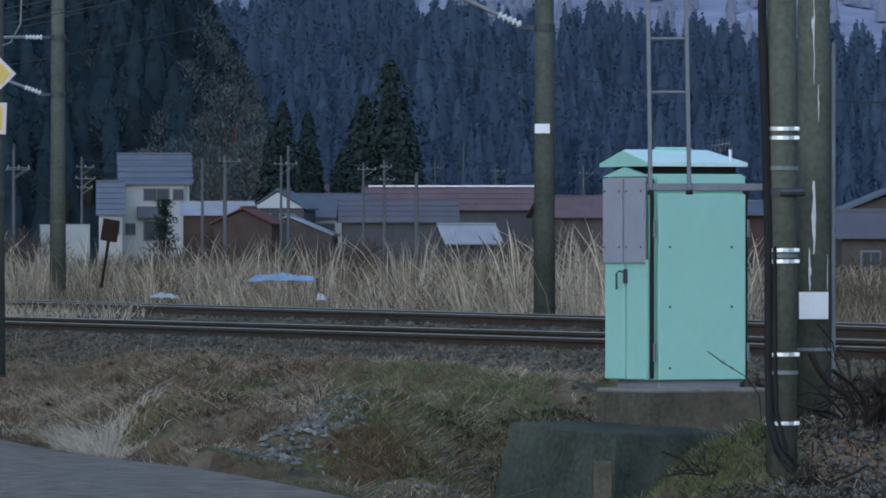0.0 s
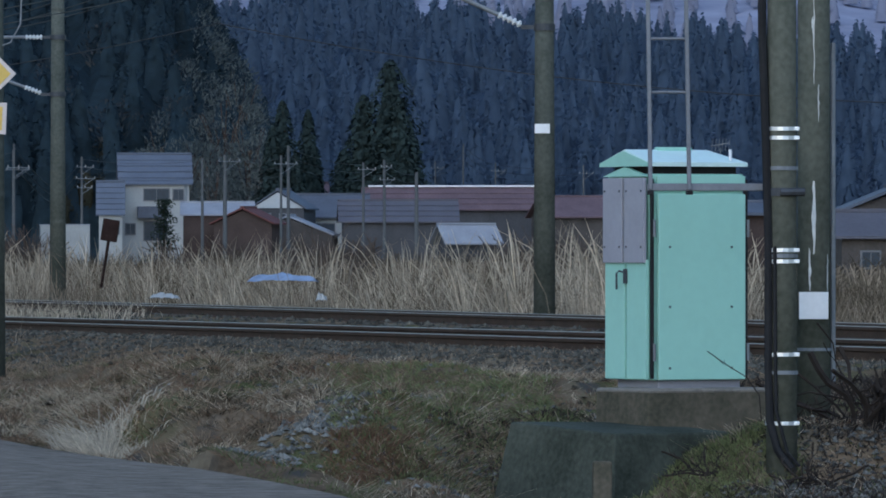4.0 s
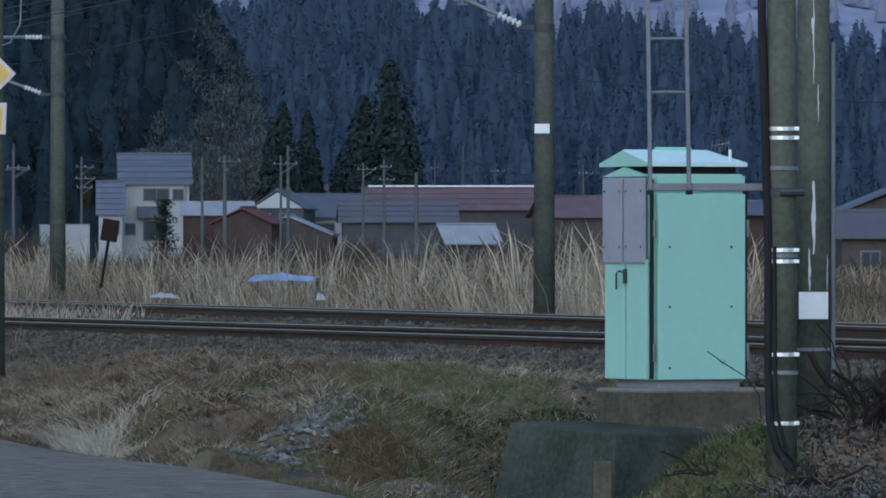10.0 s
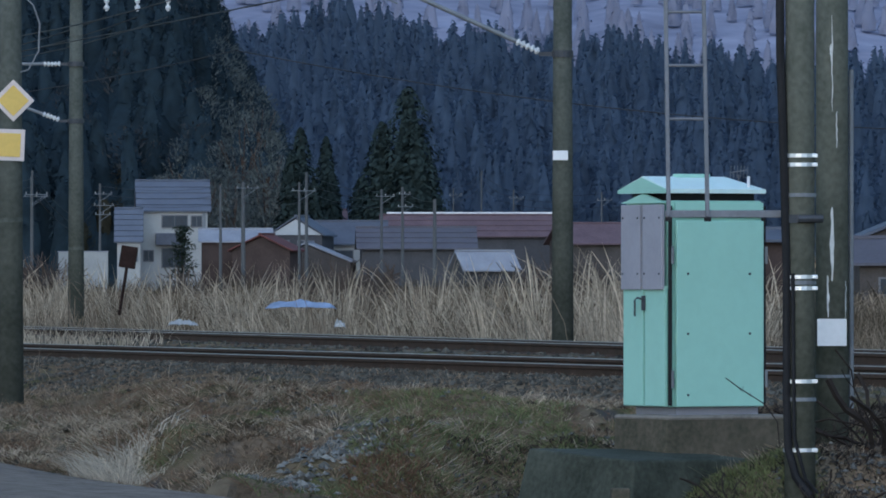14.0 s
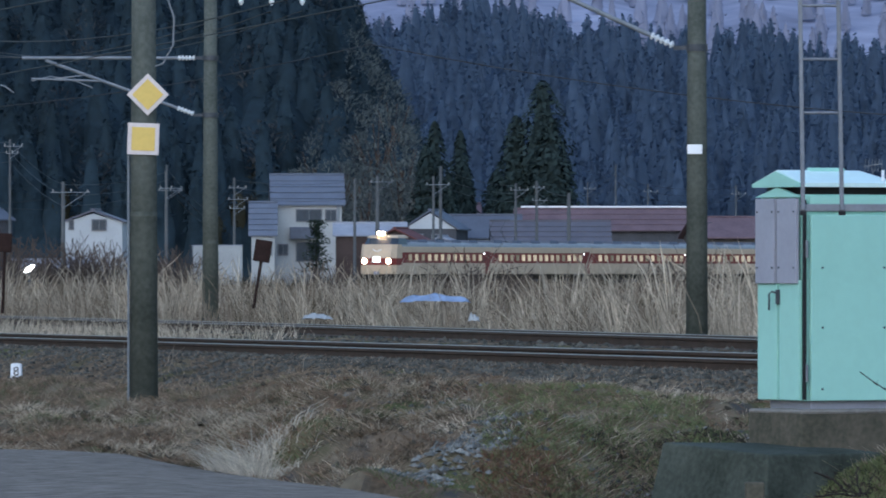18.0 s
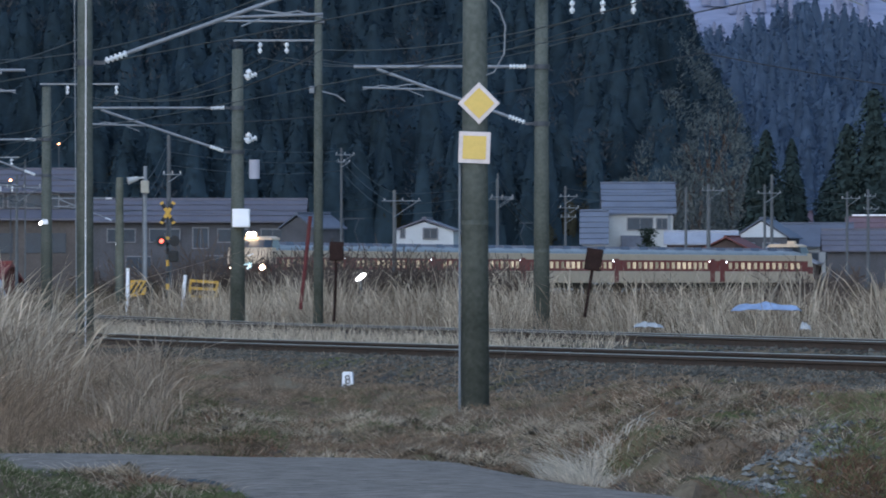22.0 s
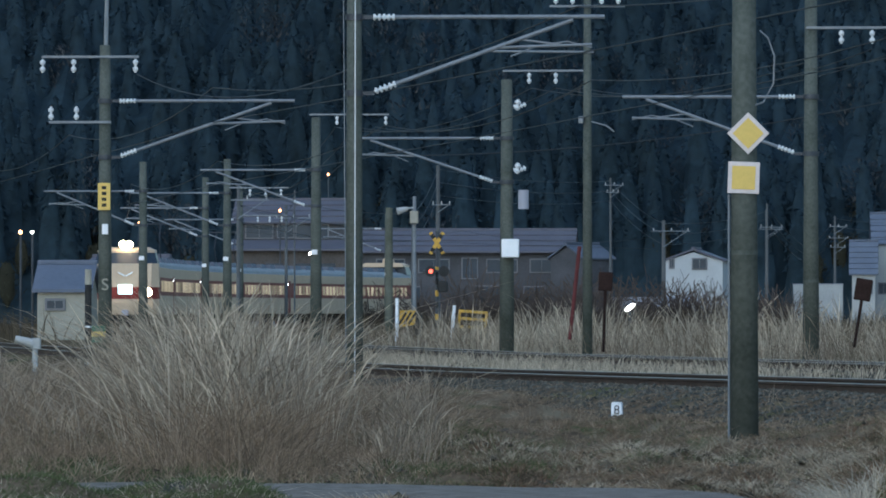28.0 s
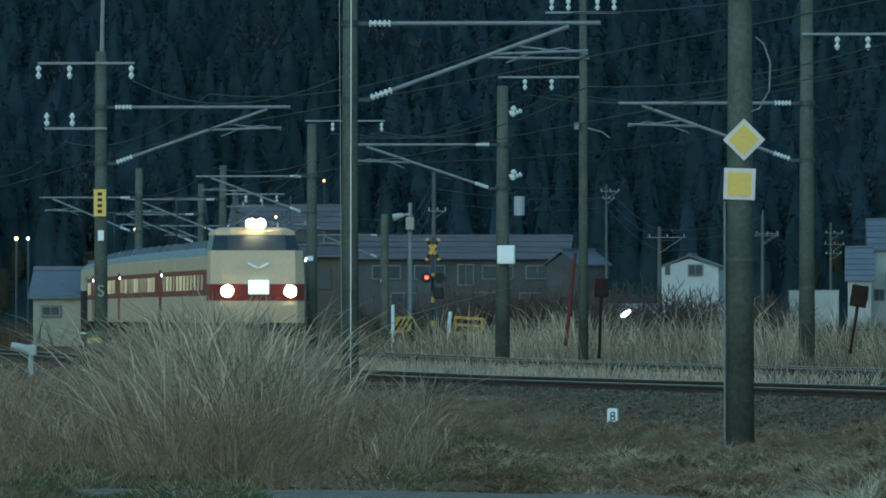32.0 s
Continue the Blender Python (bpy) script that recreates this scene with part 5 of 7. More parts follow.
# cracks in the asphalt
for seed, pts in ((1, ((20, 850, 63.5), (150, 838, 64.5), (260, 842, 63.8), (345, 846, 62.6))), (2, ((355, 876, 61.0), (380, 877, 60.8), (410, 878, 60.6)))):
    rr = random.Random(seed)
    bm = bmesh.new()
    way = []
    for (x0, y0, d0), (x1, y1, d1) in zip(pts, pts[1:]):
        for k in range(8):
            t = k / 8
            dd = d0 + (d1 - d0) * t
            way.append((((x0 + (x1 - x0) * t) + 505.2 - 784) / 14000 * dd, dd + rr.uniform(-0.06, 0.06), rr.uniform(0.04, 0.16)))
    ring = []
    for x, y, w in way:
        q = min(1.0, max(0.0, (y - float(road_near(x))) / max(0.1, float(road_far(x)) - 0.3 - float(road_near(x)))))
        zz = -0.09 + 0.05 * math.sin(math.pi * q) + 0.012 * math.sin(x * 1.7 + q * 6) + 0.008
        ring.append([bm.verts.new((x, y - w / 2, zz)), bm.verts.new((x, y + w / 2, zz))])
    for a, b in zip(ring, ring[1:]):
        bm.faces.new((a[0], b[0], b[1], a[1]))
    part("crack", bm, M_STRIPE, road, "dark ragged crack in the asphalt")
# antenna on the roof behind
bm = bmesh.new()
ax, az = 54.133, 11.3
rod(bm, (ax, 760, -0.3), (ax, 760, az), 0.05, seg=6)
rod(bm, (ax - 0.9, 760, az + 0.2), (ax + 0.9, 760, az + 0.5), 0.05, seg=6)
for k in range(6):
    rod(bm, (ax - 0.8 + k * 0.32, 760, az - 0.3), (ax - 0.7 + k * 0.32, 760, az + 0.9), 0.03, seg=5)
tagged(part("antenna", bm, M_STEEL), "steel television antenna on a mast", "antenna")

# ---- houses ----
def gable_house(name, x, y, z, w, d, hw, hr, wall, roof, label, turn=0.0, over=0.5, ridge_x=True, windows=(), category="house", lap=0):
    """A house w wide and d deep, hw to the eaves and hr more to the ridge. windows: x, z, width, height on its front."""
    th = empty(name, pose(x, y, z, 0, 0, turn), label, category, "houses of the village")
    bm = bmesh.new()
    if ridge_x:
        prism(bm, [(-d / 2, -2), (d / 2, -2), (d / 2, hw), (0, hw + hr - 0.15), (-d / 2, hw)], w, pose(0, 0, 0, 0, 0, 90))
    else:
        prism(bm, [(-w / 2, -2), (w / 2, -2), (w / 2, hw), (0, hw + hr - 0.15), (-w / 2, hw)], d, pose(0, 0, 0))
    part("wall", bm, wall, th)
    bm = bmesh.new()
    span, run = (d, w) if ridge_x else (w, d)
    m = pose(0, 0, 0, 0, 0, 90) if ridge_x else pose(0, 0, 0)
    e = span / 2 + over
    ze = hw - hr * over / (span / 2)
    prism(bm, [(-e, ze), (0, hw + hr), (e, ze), (e, ze + 0.14), (0, hw + hr + 0.16), (-e, ze + 0.14)], run + 2 * over, m)
    rf = part("roof", bm, roof, th)
    if lap and ridge_x:
        for k in range(lap):
            t = (k + 1) / (lap + 1)
            bm = bmesh.new()
            box(bm, w + 2 * over, 0.3, 0.1, pose(0, -e * t, hw + hr + 0.19 - (hw + hr - ze) * t, math.degrees(math.atan2(hr, span / 2)), 0, 0))
            part("roof_course", bm, roof, rf)
    bm = bmesh.new()
    if ridge_x:
        box(bm, w + 2 * over, 0.35, 0.18, pose(0, 0, hw + hr + 0.18), bev=0.03)
    else:
        box(bm, 0.35, d + 2 * over, 0.18, pose(0, 0, hw + hr + 0.18), bev=0.03)
    part("ridge", bm, roof, rf)
    for wx, wz, ww, wh in windows:
        bm = bmesh.new()
        box(bm, ww + 0.16, 0.14, wh + 0.16, pose(wx, -d / 2 - 0.03, wz), bev=0.02)
        fr = part("window", bm, M_FRAME, th)
        for s in (-1, 1):
            bm = bmesh.new()
            box(bm, ww / 2 - 0.04, 0.04, wh - 0.04, pose(wx + s * ww / 4, -d / 2 - 0.1, wz))
            part("pane", bm, M_GLASS, fr)
    return th


# two-storey house with a blue-grey roof
HC_X = 11.988
H1 = gable_house("house", -0.316, 762, 0.9, 6.5, 6.6, 7.1, 2.6, M_WALLW, M_ROOFB, "two-storey white house with a blue-grey ribbed roof", over=0.35, lap=4, turn=2,
                 windows=((0.1, 5.9, 2.4, 1.1), (2.2, 5.9, 1.0, 1.0), (0.0, 2.4, 2.2, 1.8), (-2.4, 2.6, 0.9, 1.0)))
bm = bmesh.new()
box(bm, 2.7, 0.9, 1.15, pose(-0.4, -3.8, 4.2), bev=0.04)
part("balcony", bm, M_ROOFD, H1, "dark blue sheet balcony")
bm = bmesh.new()
bmesh.ops.create_icosphere(bm, subdivisions=2, radius=0.3, matrix=pose(3.5, -3.5, 4.6) @ Matrix.Diagonal((1, 0.3, 1, 1)))
part("satellite_dish", bm, M_WHITE, H1, "small white satellite dish")
bm = bmesh.new()
box(bm, 0.3, 0.1, 7.0, pose(2.9, -3.4, 3.3), bev=0.03)
part("downpipe", bm, M_STEEL, H1)
gable_house("house", -4.478, 757, 0.9, 2.2, 5.0, 4.2, 2.8, M_WALLW, M_ROOFB, "white side wing with a steep blue-grey roof", over=0.3, lap=5, windows=((0.4, 2.6, 0.8, 1.0),))
gable_house("shed", 5.612, 740, 1.9, 6.4, 5.0, 2.9, 1.0, M_WALLR, M_ROOFL, "low shed with a pale sheet roof and brown walls", category="shed", over=0.3)
gable_house("shed", 8.462, 735, 1.5, 5.6, 3.6, 2.5, 1.3, M_WALLR, M_ROOFDULL, "brown shed with a dull red gable roof", category="shed", ridge_x=False, turn=-18, over=0.35)
HC = gable_house("house", HC_X, 752, 1.2, 5.0, 8.0, 4.3, 1.6, M_WALLG, M_ROOFD, "white gabled house with a dark slate roof", ridge_x=False, turn=-9, over=0.3, windows=((-1.3, 3.2, 1.2, 1.0), (0.7, 3.2, 1.0, 1.0)))
bm = bmesh.new()
prism(bm, [(-2.42, 4.25), (2.42, 4.25), (0.0, 5.75)], 0.12, pose(0, -4.07, 0))
part("gable", bm, M_WALLP, HC, "white board gable")
gable_house("house", 16.665, 762, 1.2, 6.6, 7.0, 3.6, 1.9, M_WALLW, M_ROOFD, "long wing with a dark slate roof and pale wall", windows=((-1.0, 2.2, 2.6, 1.2), (1.9, 2.2, 1.0, 1.0)))
gable_house("house", 15.899, 830, 1.2, 3.2, 4.0, 6.2, 1.0, M_WALLG, M_ROOFR, "small grey house with a red roof up the slope", windows=((0.4, 5.2, 1.2, 0.8),))
gable_house("barn", 22.626, 745, 1.2, 10.4, 7.0, 3.1, 1.7, M_WALLG, M_ROOFP, "long barn with a grey-pink corrugated roof", category="barn", lap=3)
gable_house("barn", 28.851, 775, 1.2, 16.8, 7.0, 4.4, 1.8, M_WALLG, M_ROOFR, "long barn with a faded red roof and dark wall", category="barn", lap=3)
bm = bmesh.new()
box(bm, 16.4, 0.5, 0.16, pose(28.851, 775, 7.75), bev=0.03)
tagged(part("snow_strip", bm, M_WHITE), "white strip of snow along a barn ridge", "snow")
gable_house("shed", 28.089, 720, -0.3, 4.8, 3.0, 2.7, 1.3, M_WALLG, M_ROOFL, "low shed with a pale metal sheet roof", category="shed", turn=20)
gable_house("shed", 12.551, 744, -0.3, 8.4, 3.0, 3.2, 1.7, M_WALLB, M_ROOFL, "dark shed with a pale sloping sheet roof", category="shed", turn=-12, ridge_x=False, over=0.2)
gable_house("house", 40.778, 760, 1.2, 8.0, 7.0, 3.6, 1.7, M_WALLB, M_ROOFR, "dark timber house with a faded red roof", turn=14)
gable_house("house", 31.985, 420, -0.2, 2.6, 6.0, 3.6, 0.5, M_WALLR, M_ROOFD, "narrow brown building with a small round sign", windows=((0.45, 2.8, 0.5, 0.7),))
gable_house("house", 37.462, 402, -0.2, 6.4, 6.0, 3.5, 1.3, M_WALLB, M_ROOFD, "dark timber house with a broad gable", ridge_x=False, over=0.4)
gable_house("house", 37.088, 396, -0.2, 5.9, 4.0, 2.5, 1.0, M_WALLB, M_ROOFP, "timber porch wing with a pinkish roof", over=0.5, windows=((-1.5, 1.2, 0.9, 0.8),))
# left end of the village
gable_house("house", -17.302, 640, 1.0, 4.7, 6.0, 4.4, 0.85, M_WALLP, M_ROOFP, "white gabled house with one dark window", ridge_x=False, over=0.2, turn=-3, windows=((0.5, 4.17, 1.1, 0.8), (-1.75, 4.2, 0.3, 0.7)))
def storage_box(x, y, z, w, d, h, label):
    th = empty("storage_box", pose(x, y, z, 0, 0, 4), label, "container", "white boxes by the houses")
    bm = bmesh.new()
    box(bm, w, d, h, pose(0, 0, h / 2), bev=0.04)
    part("body", bm, M_WALLW, th)
    for k in range(3):
        bm = bmesh.new()
        box(bm, w / 3 - 0.08, 0.03, h * 0.86, pose((k - 1) * w / 3, -d / 2 - 0.012, h / 2), bev=0.008)
        part("panel", bm, M_WALLW, th)
    bm = bmesh.new()
    box(bm, w + 0.1, d + 0.1, 0.07, pose(0, 0, h + 0.03), bev=0.015)
    part("lid", bm, M_ROOFL, th, "pale sheet lid")


storage_box(-6.75, 650, -0.2, 2.3, 2.0, 3.75, "white sheet storage box behind the reeds")
storage_box(-9.3, 655, -0.2, 0.8, 1.4, 3.75, "narrow white sheet storage box behind the reeds")
gable_house("house", -26.25, 632, 1.0, 3.2, 4.0, 4.6, 1.0, M_WALLG, M_ROOFD, "small grey gabled annex", ridge_x=False, over=0.2, turn=-35)
gable_house("shed", -20.473, 625, -0.2, 5.6, 4.0, 1.9, 0.5, M_WALLG, M_ROOFL, "long low shed with a pale roof", category="shed", windows=((-1.2, 1.0, 1.6, 0.8), (1.2, 1.0, 1.2, 0.8)))
gable_house("house", -35.862, 640, 1.6, 16.6, 7.0, 4.7, 1.5, M_WALLG, M_ROOFP, "long dark house with a broad lilac-grey roof", over=0.6, lap=3, windows=((-6.0, 3.4, 2.2, 1.0), (-2.5, 3.4, 2.4, 1.0), (0.4, 3.2, 1.2, 1.6), (3.0, 3.4, 2.4, 1.0), (6.2, 3.4, 1.8, 1.0), (-4.6, 1.0, 2.0, 1.4), (2.0, 1.0, 2.6, 1.5), (5.6, 1.0, 1.6, 1.4)))
HL = gable_house("house", -46.778, 600, 2.9, 8.0, 7.0, 5.3, 1.5, M_WALLG, M_ROOFP, "two-storey grey house with a lilac-grey roof", lap=3, windows=((-2.4, 4.5, 2.0, 1.0), (1.6, 4.5, 2.4, 1.0), (-0.4, 4.5, 1.2, 0.9)))
bm = bmesh.new()
box(bm, 8.8, 3.4, 5.6, pose(0, -5.0, 0.2))
low = part("lower_storey", bm, M_WALLB, HL, "dark boarded lower storey")
bm = bmesh.new()
prism(bm, [(-7.3, 3.0), (-3.3, 3.75), (-3.3, 3.9), (-7.3, 3.15)], 9.4, pose(0, 0, 0, 0, 0, 90))
part("pent_roof", bm, M_ROOFP, low, "lilac-grey pent roof")
for k in (-3.0, -1.0, 1.2, 3.0):
    bm = bmesh.new()
    box(bm, 1.2, 0.1, 1.5, pose(k, -6.72, 1.3), bev=0.02)
    part("window", bm, M_GLASS, low)
gable_house("house", -47.365, 480, -0.2, 4.2, 6.0, 3.6, 1.2, M_WALLC, M_ROOFP, "cream house with a grey roof", turn=-20, windows=((1.0, 2.6, 0.6, 0.6),), ridge_x=True)
gable_house("shed", -45.035, 470, -0.2, 2.6, 4.0, 1.9, 0.8, M_WALLC, M_ROOFB, "cream shed with a blue-grey roof", category="shed")
gable_house("shed", -40.474, 462, -0.2, 7.2, 4.0, 1.6, 0.9, M_REDPOST, M_ROOFRED, "low red shed with a red sheet roof", category="shed", turn=-14, over=0.3)
sheet("plastic_sheet", -37.227, 454, -0.15, 1.7, 1.6, 2.4, M_ROOFL, "pale plastic sheet over a heap beside a shed", 4)
gable_house("house", -35.269, 330, -0.4, 2.1, 4.0, 2.7, 1.0, M_WALLC, M_ROOFB, "cream hut with a blue-grey roof", over=0.2, windows=((-0.3, 2.1, 0.7, 0.35),), category="hut")
gable_house("house", -33.873, 655, -0.2, 9.0, 6.0, 3.4, 1.6, M_WALLB, M_ROOFD, "dark timber house with a dark roof", windows=((2.5, 1.4, 1.6, 1.2),), lap=2)


# ---- wooded hills ----
def hill(name, y0, y1, crest, mat, label, n=160, lift=0.0):
    """A slope that rises from y0 to its crest at y1. crest: height over x."""
    v, f = [], []
    rows = 12
    for j in range(rows + 1):
        t = j / rows
        for i in range(n + 1):
            u = -1 + 2 * i / n
            y = y0 + (y1 - y0) * t
            x = u * (y1 * 0.14 + 60)
            h = crest(x * y1 / y) * math.sin(t * math.pi / 2) ** 0.9
            k = min(1.0, max(0.0, h / 6.0)) * min(1.0, t * 7)
            v.append((x, y, -0.5 + h + k * lift * (0.85 + 0.15 * math.sin(x * 0.9 + j * 2.1))))
    for i in range(n + 1):
        u = -1 + 2 * i / n
        v.append((u * (y1 * 0.14 + 60), y1 + 80, -2))
    for j in range(rows + 1):
        for i in range(n):
            a = j * (n + 1) + i
            f.append((a, a + 1, a + n + 2, a + n + 1))
    ob = new(name, mesh_from(name, v, f))
    ob.data.materials.append(mat)
    return tagged(ob, label, "hill", kind="structure")


def bumps(x, seed, k):
    return math.sin(x * k + seed) + 0.6 * math.sin(x * k * 2.3 + seed * 2) + 0.35 * math.sin(x * k * 5.1 + seed * 3)


def crest_left(x):
    # steep cedar hill that falls off towards the open valley
    return float(np.interp(x, [-200, -60, 1, 5, 12, 15, 22, 200], [56, 48, 36, 24, 9, 2, 0, 0])) + 1.0 * bumps(x, 1, 0.08)


def crest_mid(x):
    return float(np.interp(x, [-250, -20, 6, 14, 22, 30, 40, 70, 115, 300], [10, 20, 28, 32, 34, 36, 36, 32, 25, 20])) + 1.5 * bumps(x, 2, 0.05)


def crest_back(x):
    return float(np.interp(x, [-700, 0, 120, 260, 420, 900], [172, 166, 160, 158, 158, 155])) + 2.2 * bumps(x, 5, 0.03)


# The blue in the cedars' base colour stands in for haze before the hill.
M_CEDAR = material("dark cedar foliage with haze tint", (0.046, 0.07, 0.091), 0.95, var=0.24, scale=0.07, fine=0.9, bump=0, island=0.1, spec=0.0, leaf=0.5, tint=(0.042, 0.06, 0.07))
# Distance haze is put into the ridge's base colour: lighter and bluer than leaves.
M_RIDGE = material("ridge foliage with painted haze", (0.102, 0.136, 0.195), 0.95, var=0.25, scale=0.05, fine=0.6, bump=0, island=0.1, spec=0.0, leaf=0.5)
# The far wood takes on pale lilac; the mist before it is only colour.
M_FARWOOD = material("far wood with painted haze", (0.265, 0.275, 0.36), 1.0, var=0.2, scale=0.012, fine=0.08, bump=0, island=0.1, spec=0.0, leaf=0.35)
M_YOUNG = material("grey-green budding twigs", (0.175, 0.188, 0.175), 0.95, var=0.25, scale=0.12, fine=0.8, bump=0, island=0.22, spec=0.0, leaf=0.5)
M_BUSH = material("brown twigs and buds", (0.1, 0.078, 0.05), 0.95, var=0.4, scale=0.6, fine=3, bump=0, island=0.45, spec=0.05, leaf=0.5)
M_TRUNK = material("bark", (0.07, 0.05, 0.04), 0.95, var=0.3, scale=1, fine=8)
M_BROWNWOOD = material("grey-brown bare twigs of trees", (0.084, 0.086, 0.088), 0.95, var=0.25, scale=0.1, fine=0.8, bump=0, island=0.2, spec=0.0, leaf=0.5)
M_OLIVE = material("olive scrub leaves", (0.062, 0.06, 0.042), 0.95, var=0.3, scale=0.15, fine=1.0, bump=0, island=0.25, spec=0.0, leaf=0.5)

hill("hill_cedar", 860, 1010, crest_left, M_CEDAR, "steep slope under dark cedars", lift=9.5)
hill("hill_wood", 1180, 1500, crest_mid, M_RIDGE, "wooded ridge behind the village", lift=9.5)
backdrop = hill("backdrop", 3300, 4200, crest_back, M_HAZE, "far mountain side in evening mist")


def quad_mesh(name, v, q, normals, mat):
    me = bpy.data.meshes.new(name)
    me.vertices.add(len(v))
    me.vertices.foreach_set("co", np.ascontiguousarray(v, dtype=np.float32).ravel())
    me.loops.add(q.size)
    me.loops.foreach_set("vertex_index", q.astype(np.int32).ravel())
    me.polygons.add(len(q))
    me.polygons.foreach_set("loop_start", (np.arange(len(q)) * 4).astype(np.int32))
    me.update(calc_edges=True)
    soften(me, normals / np.linalg.norm(normals, axis=1)[:, None])
    me.materials.append(mat)
    return me


def crowns(name, places, seed, mat, sprays=150, size=0.8, slim=0.17, top=0.6, puff=False, heart=0.84, low=0.06, lift=0.0):
    """Crowns of trees in one mesh. Each is a dense heart under a shell of small drooping sprays; puff: a round, open crown instead of a cone."""
    r = np.random.RandomState(seed)
    P = np.asarray(places, dtype=float)
    n = len(P)
    h, o = P[:, 3], P[:, :3] + (0, 0, lift)
    rad = h * slim * r.uniform(0.8, 1.25, n)
    power = top * r.uniform(0.85, 1.2, n)
    lobe, turn = r.uniform(0.08, 0.22, n), r.uniform(0, 6.283, n)
    bend = r.normal(0, 0.012, (n, 2)) * h[:, None]

    def shell(i, a, an):
        g = np.sqrt(np.clip(1 - ((a - 0.58) / 0.44) ** 2, 0, 1)) if puff else np.clip((1 - a) * 1.12, 0, 1) ** power[i]
        return rad[i] * g * (1 + lobe[i] * np.sin(an * 3 + turn[i] + a * 9) + lobe[i] * 0.7 * np.sin(an * 5 - turn[i] * 2 + a * 23))

    i = np.repeat(np.arange(n), sprays)
    m = len(i)
    a = low + (1 - low) * r.uniform(0.0, 1.0, m) ** 0.85
    an = r.uniform(0, 6.283, m)
    q = shell(i, a, an) * (r.uniform(0.2, 1.05, m) ** 0.5 if puff else r.uniform(0.74, 1.06, m)) + 0.05
    out = np.stack([np.cos(an), np.sin(an), np.zeros(m)], 1)
    c = o[i] + out * q[:, None] + np.stack([bend[i, 0] * a, bend[i, 1] * a, h[i] * a], 1)
    sz = size * r.uniform(0.55, 1.3, m) * (0.55 + 0.45 * (1 - a))
    side = np.stack([-np.sin(an), np.cos(an), r.normal(0, 0.35, m)], 1)
    tip = out * r.uniform(0.3, 0.9, (m, 1)) + np.stack([r.normal(0, 0.3, m), r.normal(0, 0.3, m), r.uniform(-1.0, 0.1, m) if not puff else r.uniform(0.2, 1.0, m)], 1)
    wide = (0.45 if not puff else 0.16) * sz[:, None]
    v = np.stack([c - tip * sz[:, None] * 0.5, c + side * wide, c + tip * sz[:, None] * 0.7, c - side * wide], 1)
    soft = out * 0.6 + (0, -0.35, 0.75)
    nn = np.repeat(soft + r.normal(0, 0.08, (m, 3)), 4, axis=0)
    fn = np.cross(v[:, 2] - v[:, 0], v[:, 3] - v[:, 1])
    back = (fn * soft).sum(1) < 0
    quads = np.arange(m * 4).reshape(-1, 4)
    quads[back] = quads[back][:, ::-1]
    v = v.reshape(-1, 3)
    if heart:
        seg, lev = 7, np.array((0.05, 0.3, 0.55, 0.78, 0.97))
        ii = np.repeat(np.arange(n), seg * len(lev))
        aa = np.tile(np.repeat(lev, seg), n)
        ww = np.tile(np.arange(seg) * math.tau / seg, n * len(lev)) + turn[ii]
        hq = shell(ii, aa, ww) * heart * r.uniform(0.9, 1.06, len(ii))
        ho = np.stack([np.cos(ww), np.sin(ww), 0 * ww], 1)
        hv = o[ii] + ho * hq[:, None] + np.stack([bend[ii, 0] * aa, bend[ii, 1] * aa, h[ii] * aa], 1)
        k = np.arange(seg)
        one = np.concatenate([np.stack([k, (k + 1) % seg, seg + (k + 1) % seg, seg + k], 1) + seg * j for j in range(len(lev) - 1)])
        hf = (len(v) + np.arange(n)[:, None, None] * seg * len(lev) + one[None]).reshape(-1, 4)
        v, quads = np.concatenate([v, hv]), np.concatenate([quads, hf])
        nn = np.concatenate([nn, ho * 0.6 + (0, -0.35, 0.75) + r.normal(0, 0.12, ho.shape)])
    return quad_mesh(name, v, quads, nn, mat)


def wood(name, places, label, seed, mat, **kw):
    return tagged(new(name, crowns(name, places, seed, mat, **kw)), label, "trees", kind="stuff")


def slope_places(y0, y1, crest, half, n, h0, h1, seed, xlim=(-999, 999), tmin=0.0, tmax=1.0, gap=0.0):
    """Spots for trees on a slope, no two nearer than gap."""
    r = np.random.RandomState(seed)
    out, cells = [], {}
    for _ in range(n * 40):
        if len(out) == n:
            break
        t = tmin + (tmax - tmin) * r.uniform(0, 1) ** 0.9
        y = y0 + (y1 - y0) * t
        x = r.uniform(-half, half) * y / y1
        if not xlim[0] < x < xlim[1]:
            continue
        h = crest(x * y1 / y)
        if h < 3:
            continue
        if gap:
            cx, cy = int(x // gap), int(y // (gap * 1.6))
            if (cx, cy) in cells:
                continue
            cells[cx, cy] = 1
        out.append((x, y, -0.6 + h * math.sin(t * math.pi / 2) ** 0.9, r.uniform(h0, h1)))
    return out


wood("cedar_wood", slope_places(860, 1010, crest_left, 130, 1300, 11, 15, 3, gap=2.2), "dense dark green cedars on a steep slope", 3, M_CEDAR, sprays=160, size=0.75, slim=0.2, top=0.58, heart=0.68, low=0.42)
wood("brown_wood", slope_places(860, 1010, crest_left, 120, 110, 6, 10, 13, gap=4), "grey-brown leafless trees among the cedars", 13, M_BROWNWOOD, sprays=300, size=0.9, slim=0.34, puff=True, heart=0.0, lift=4.5)
wood("olive_scrub", slope_places(860, 1010, crest_left, 120, 130, 3, 6, 14, tmax=0.16, gap=3), "olive and brown scrub at the foot of the slope", 14, M_OLIVE, sprays=180, size=0.7, slim=0.34, puff=True, heart=0.5, lift=1.5)
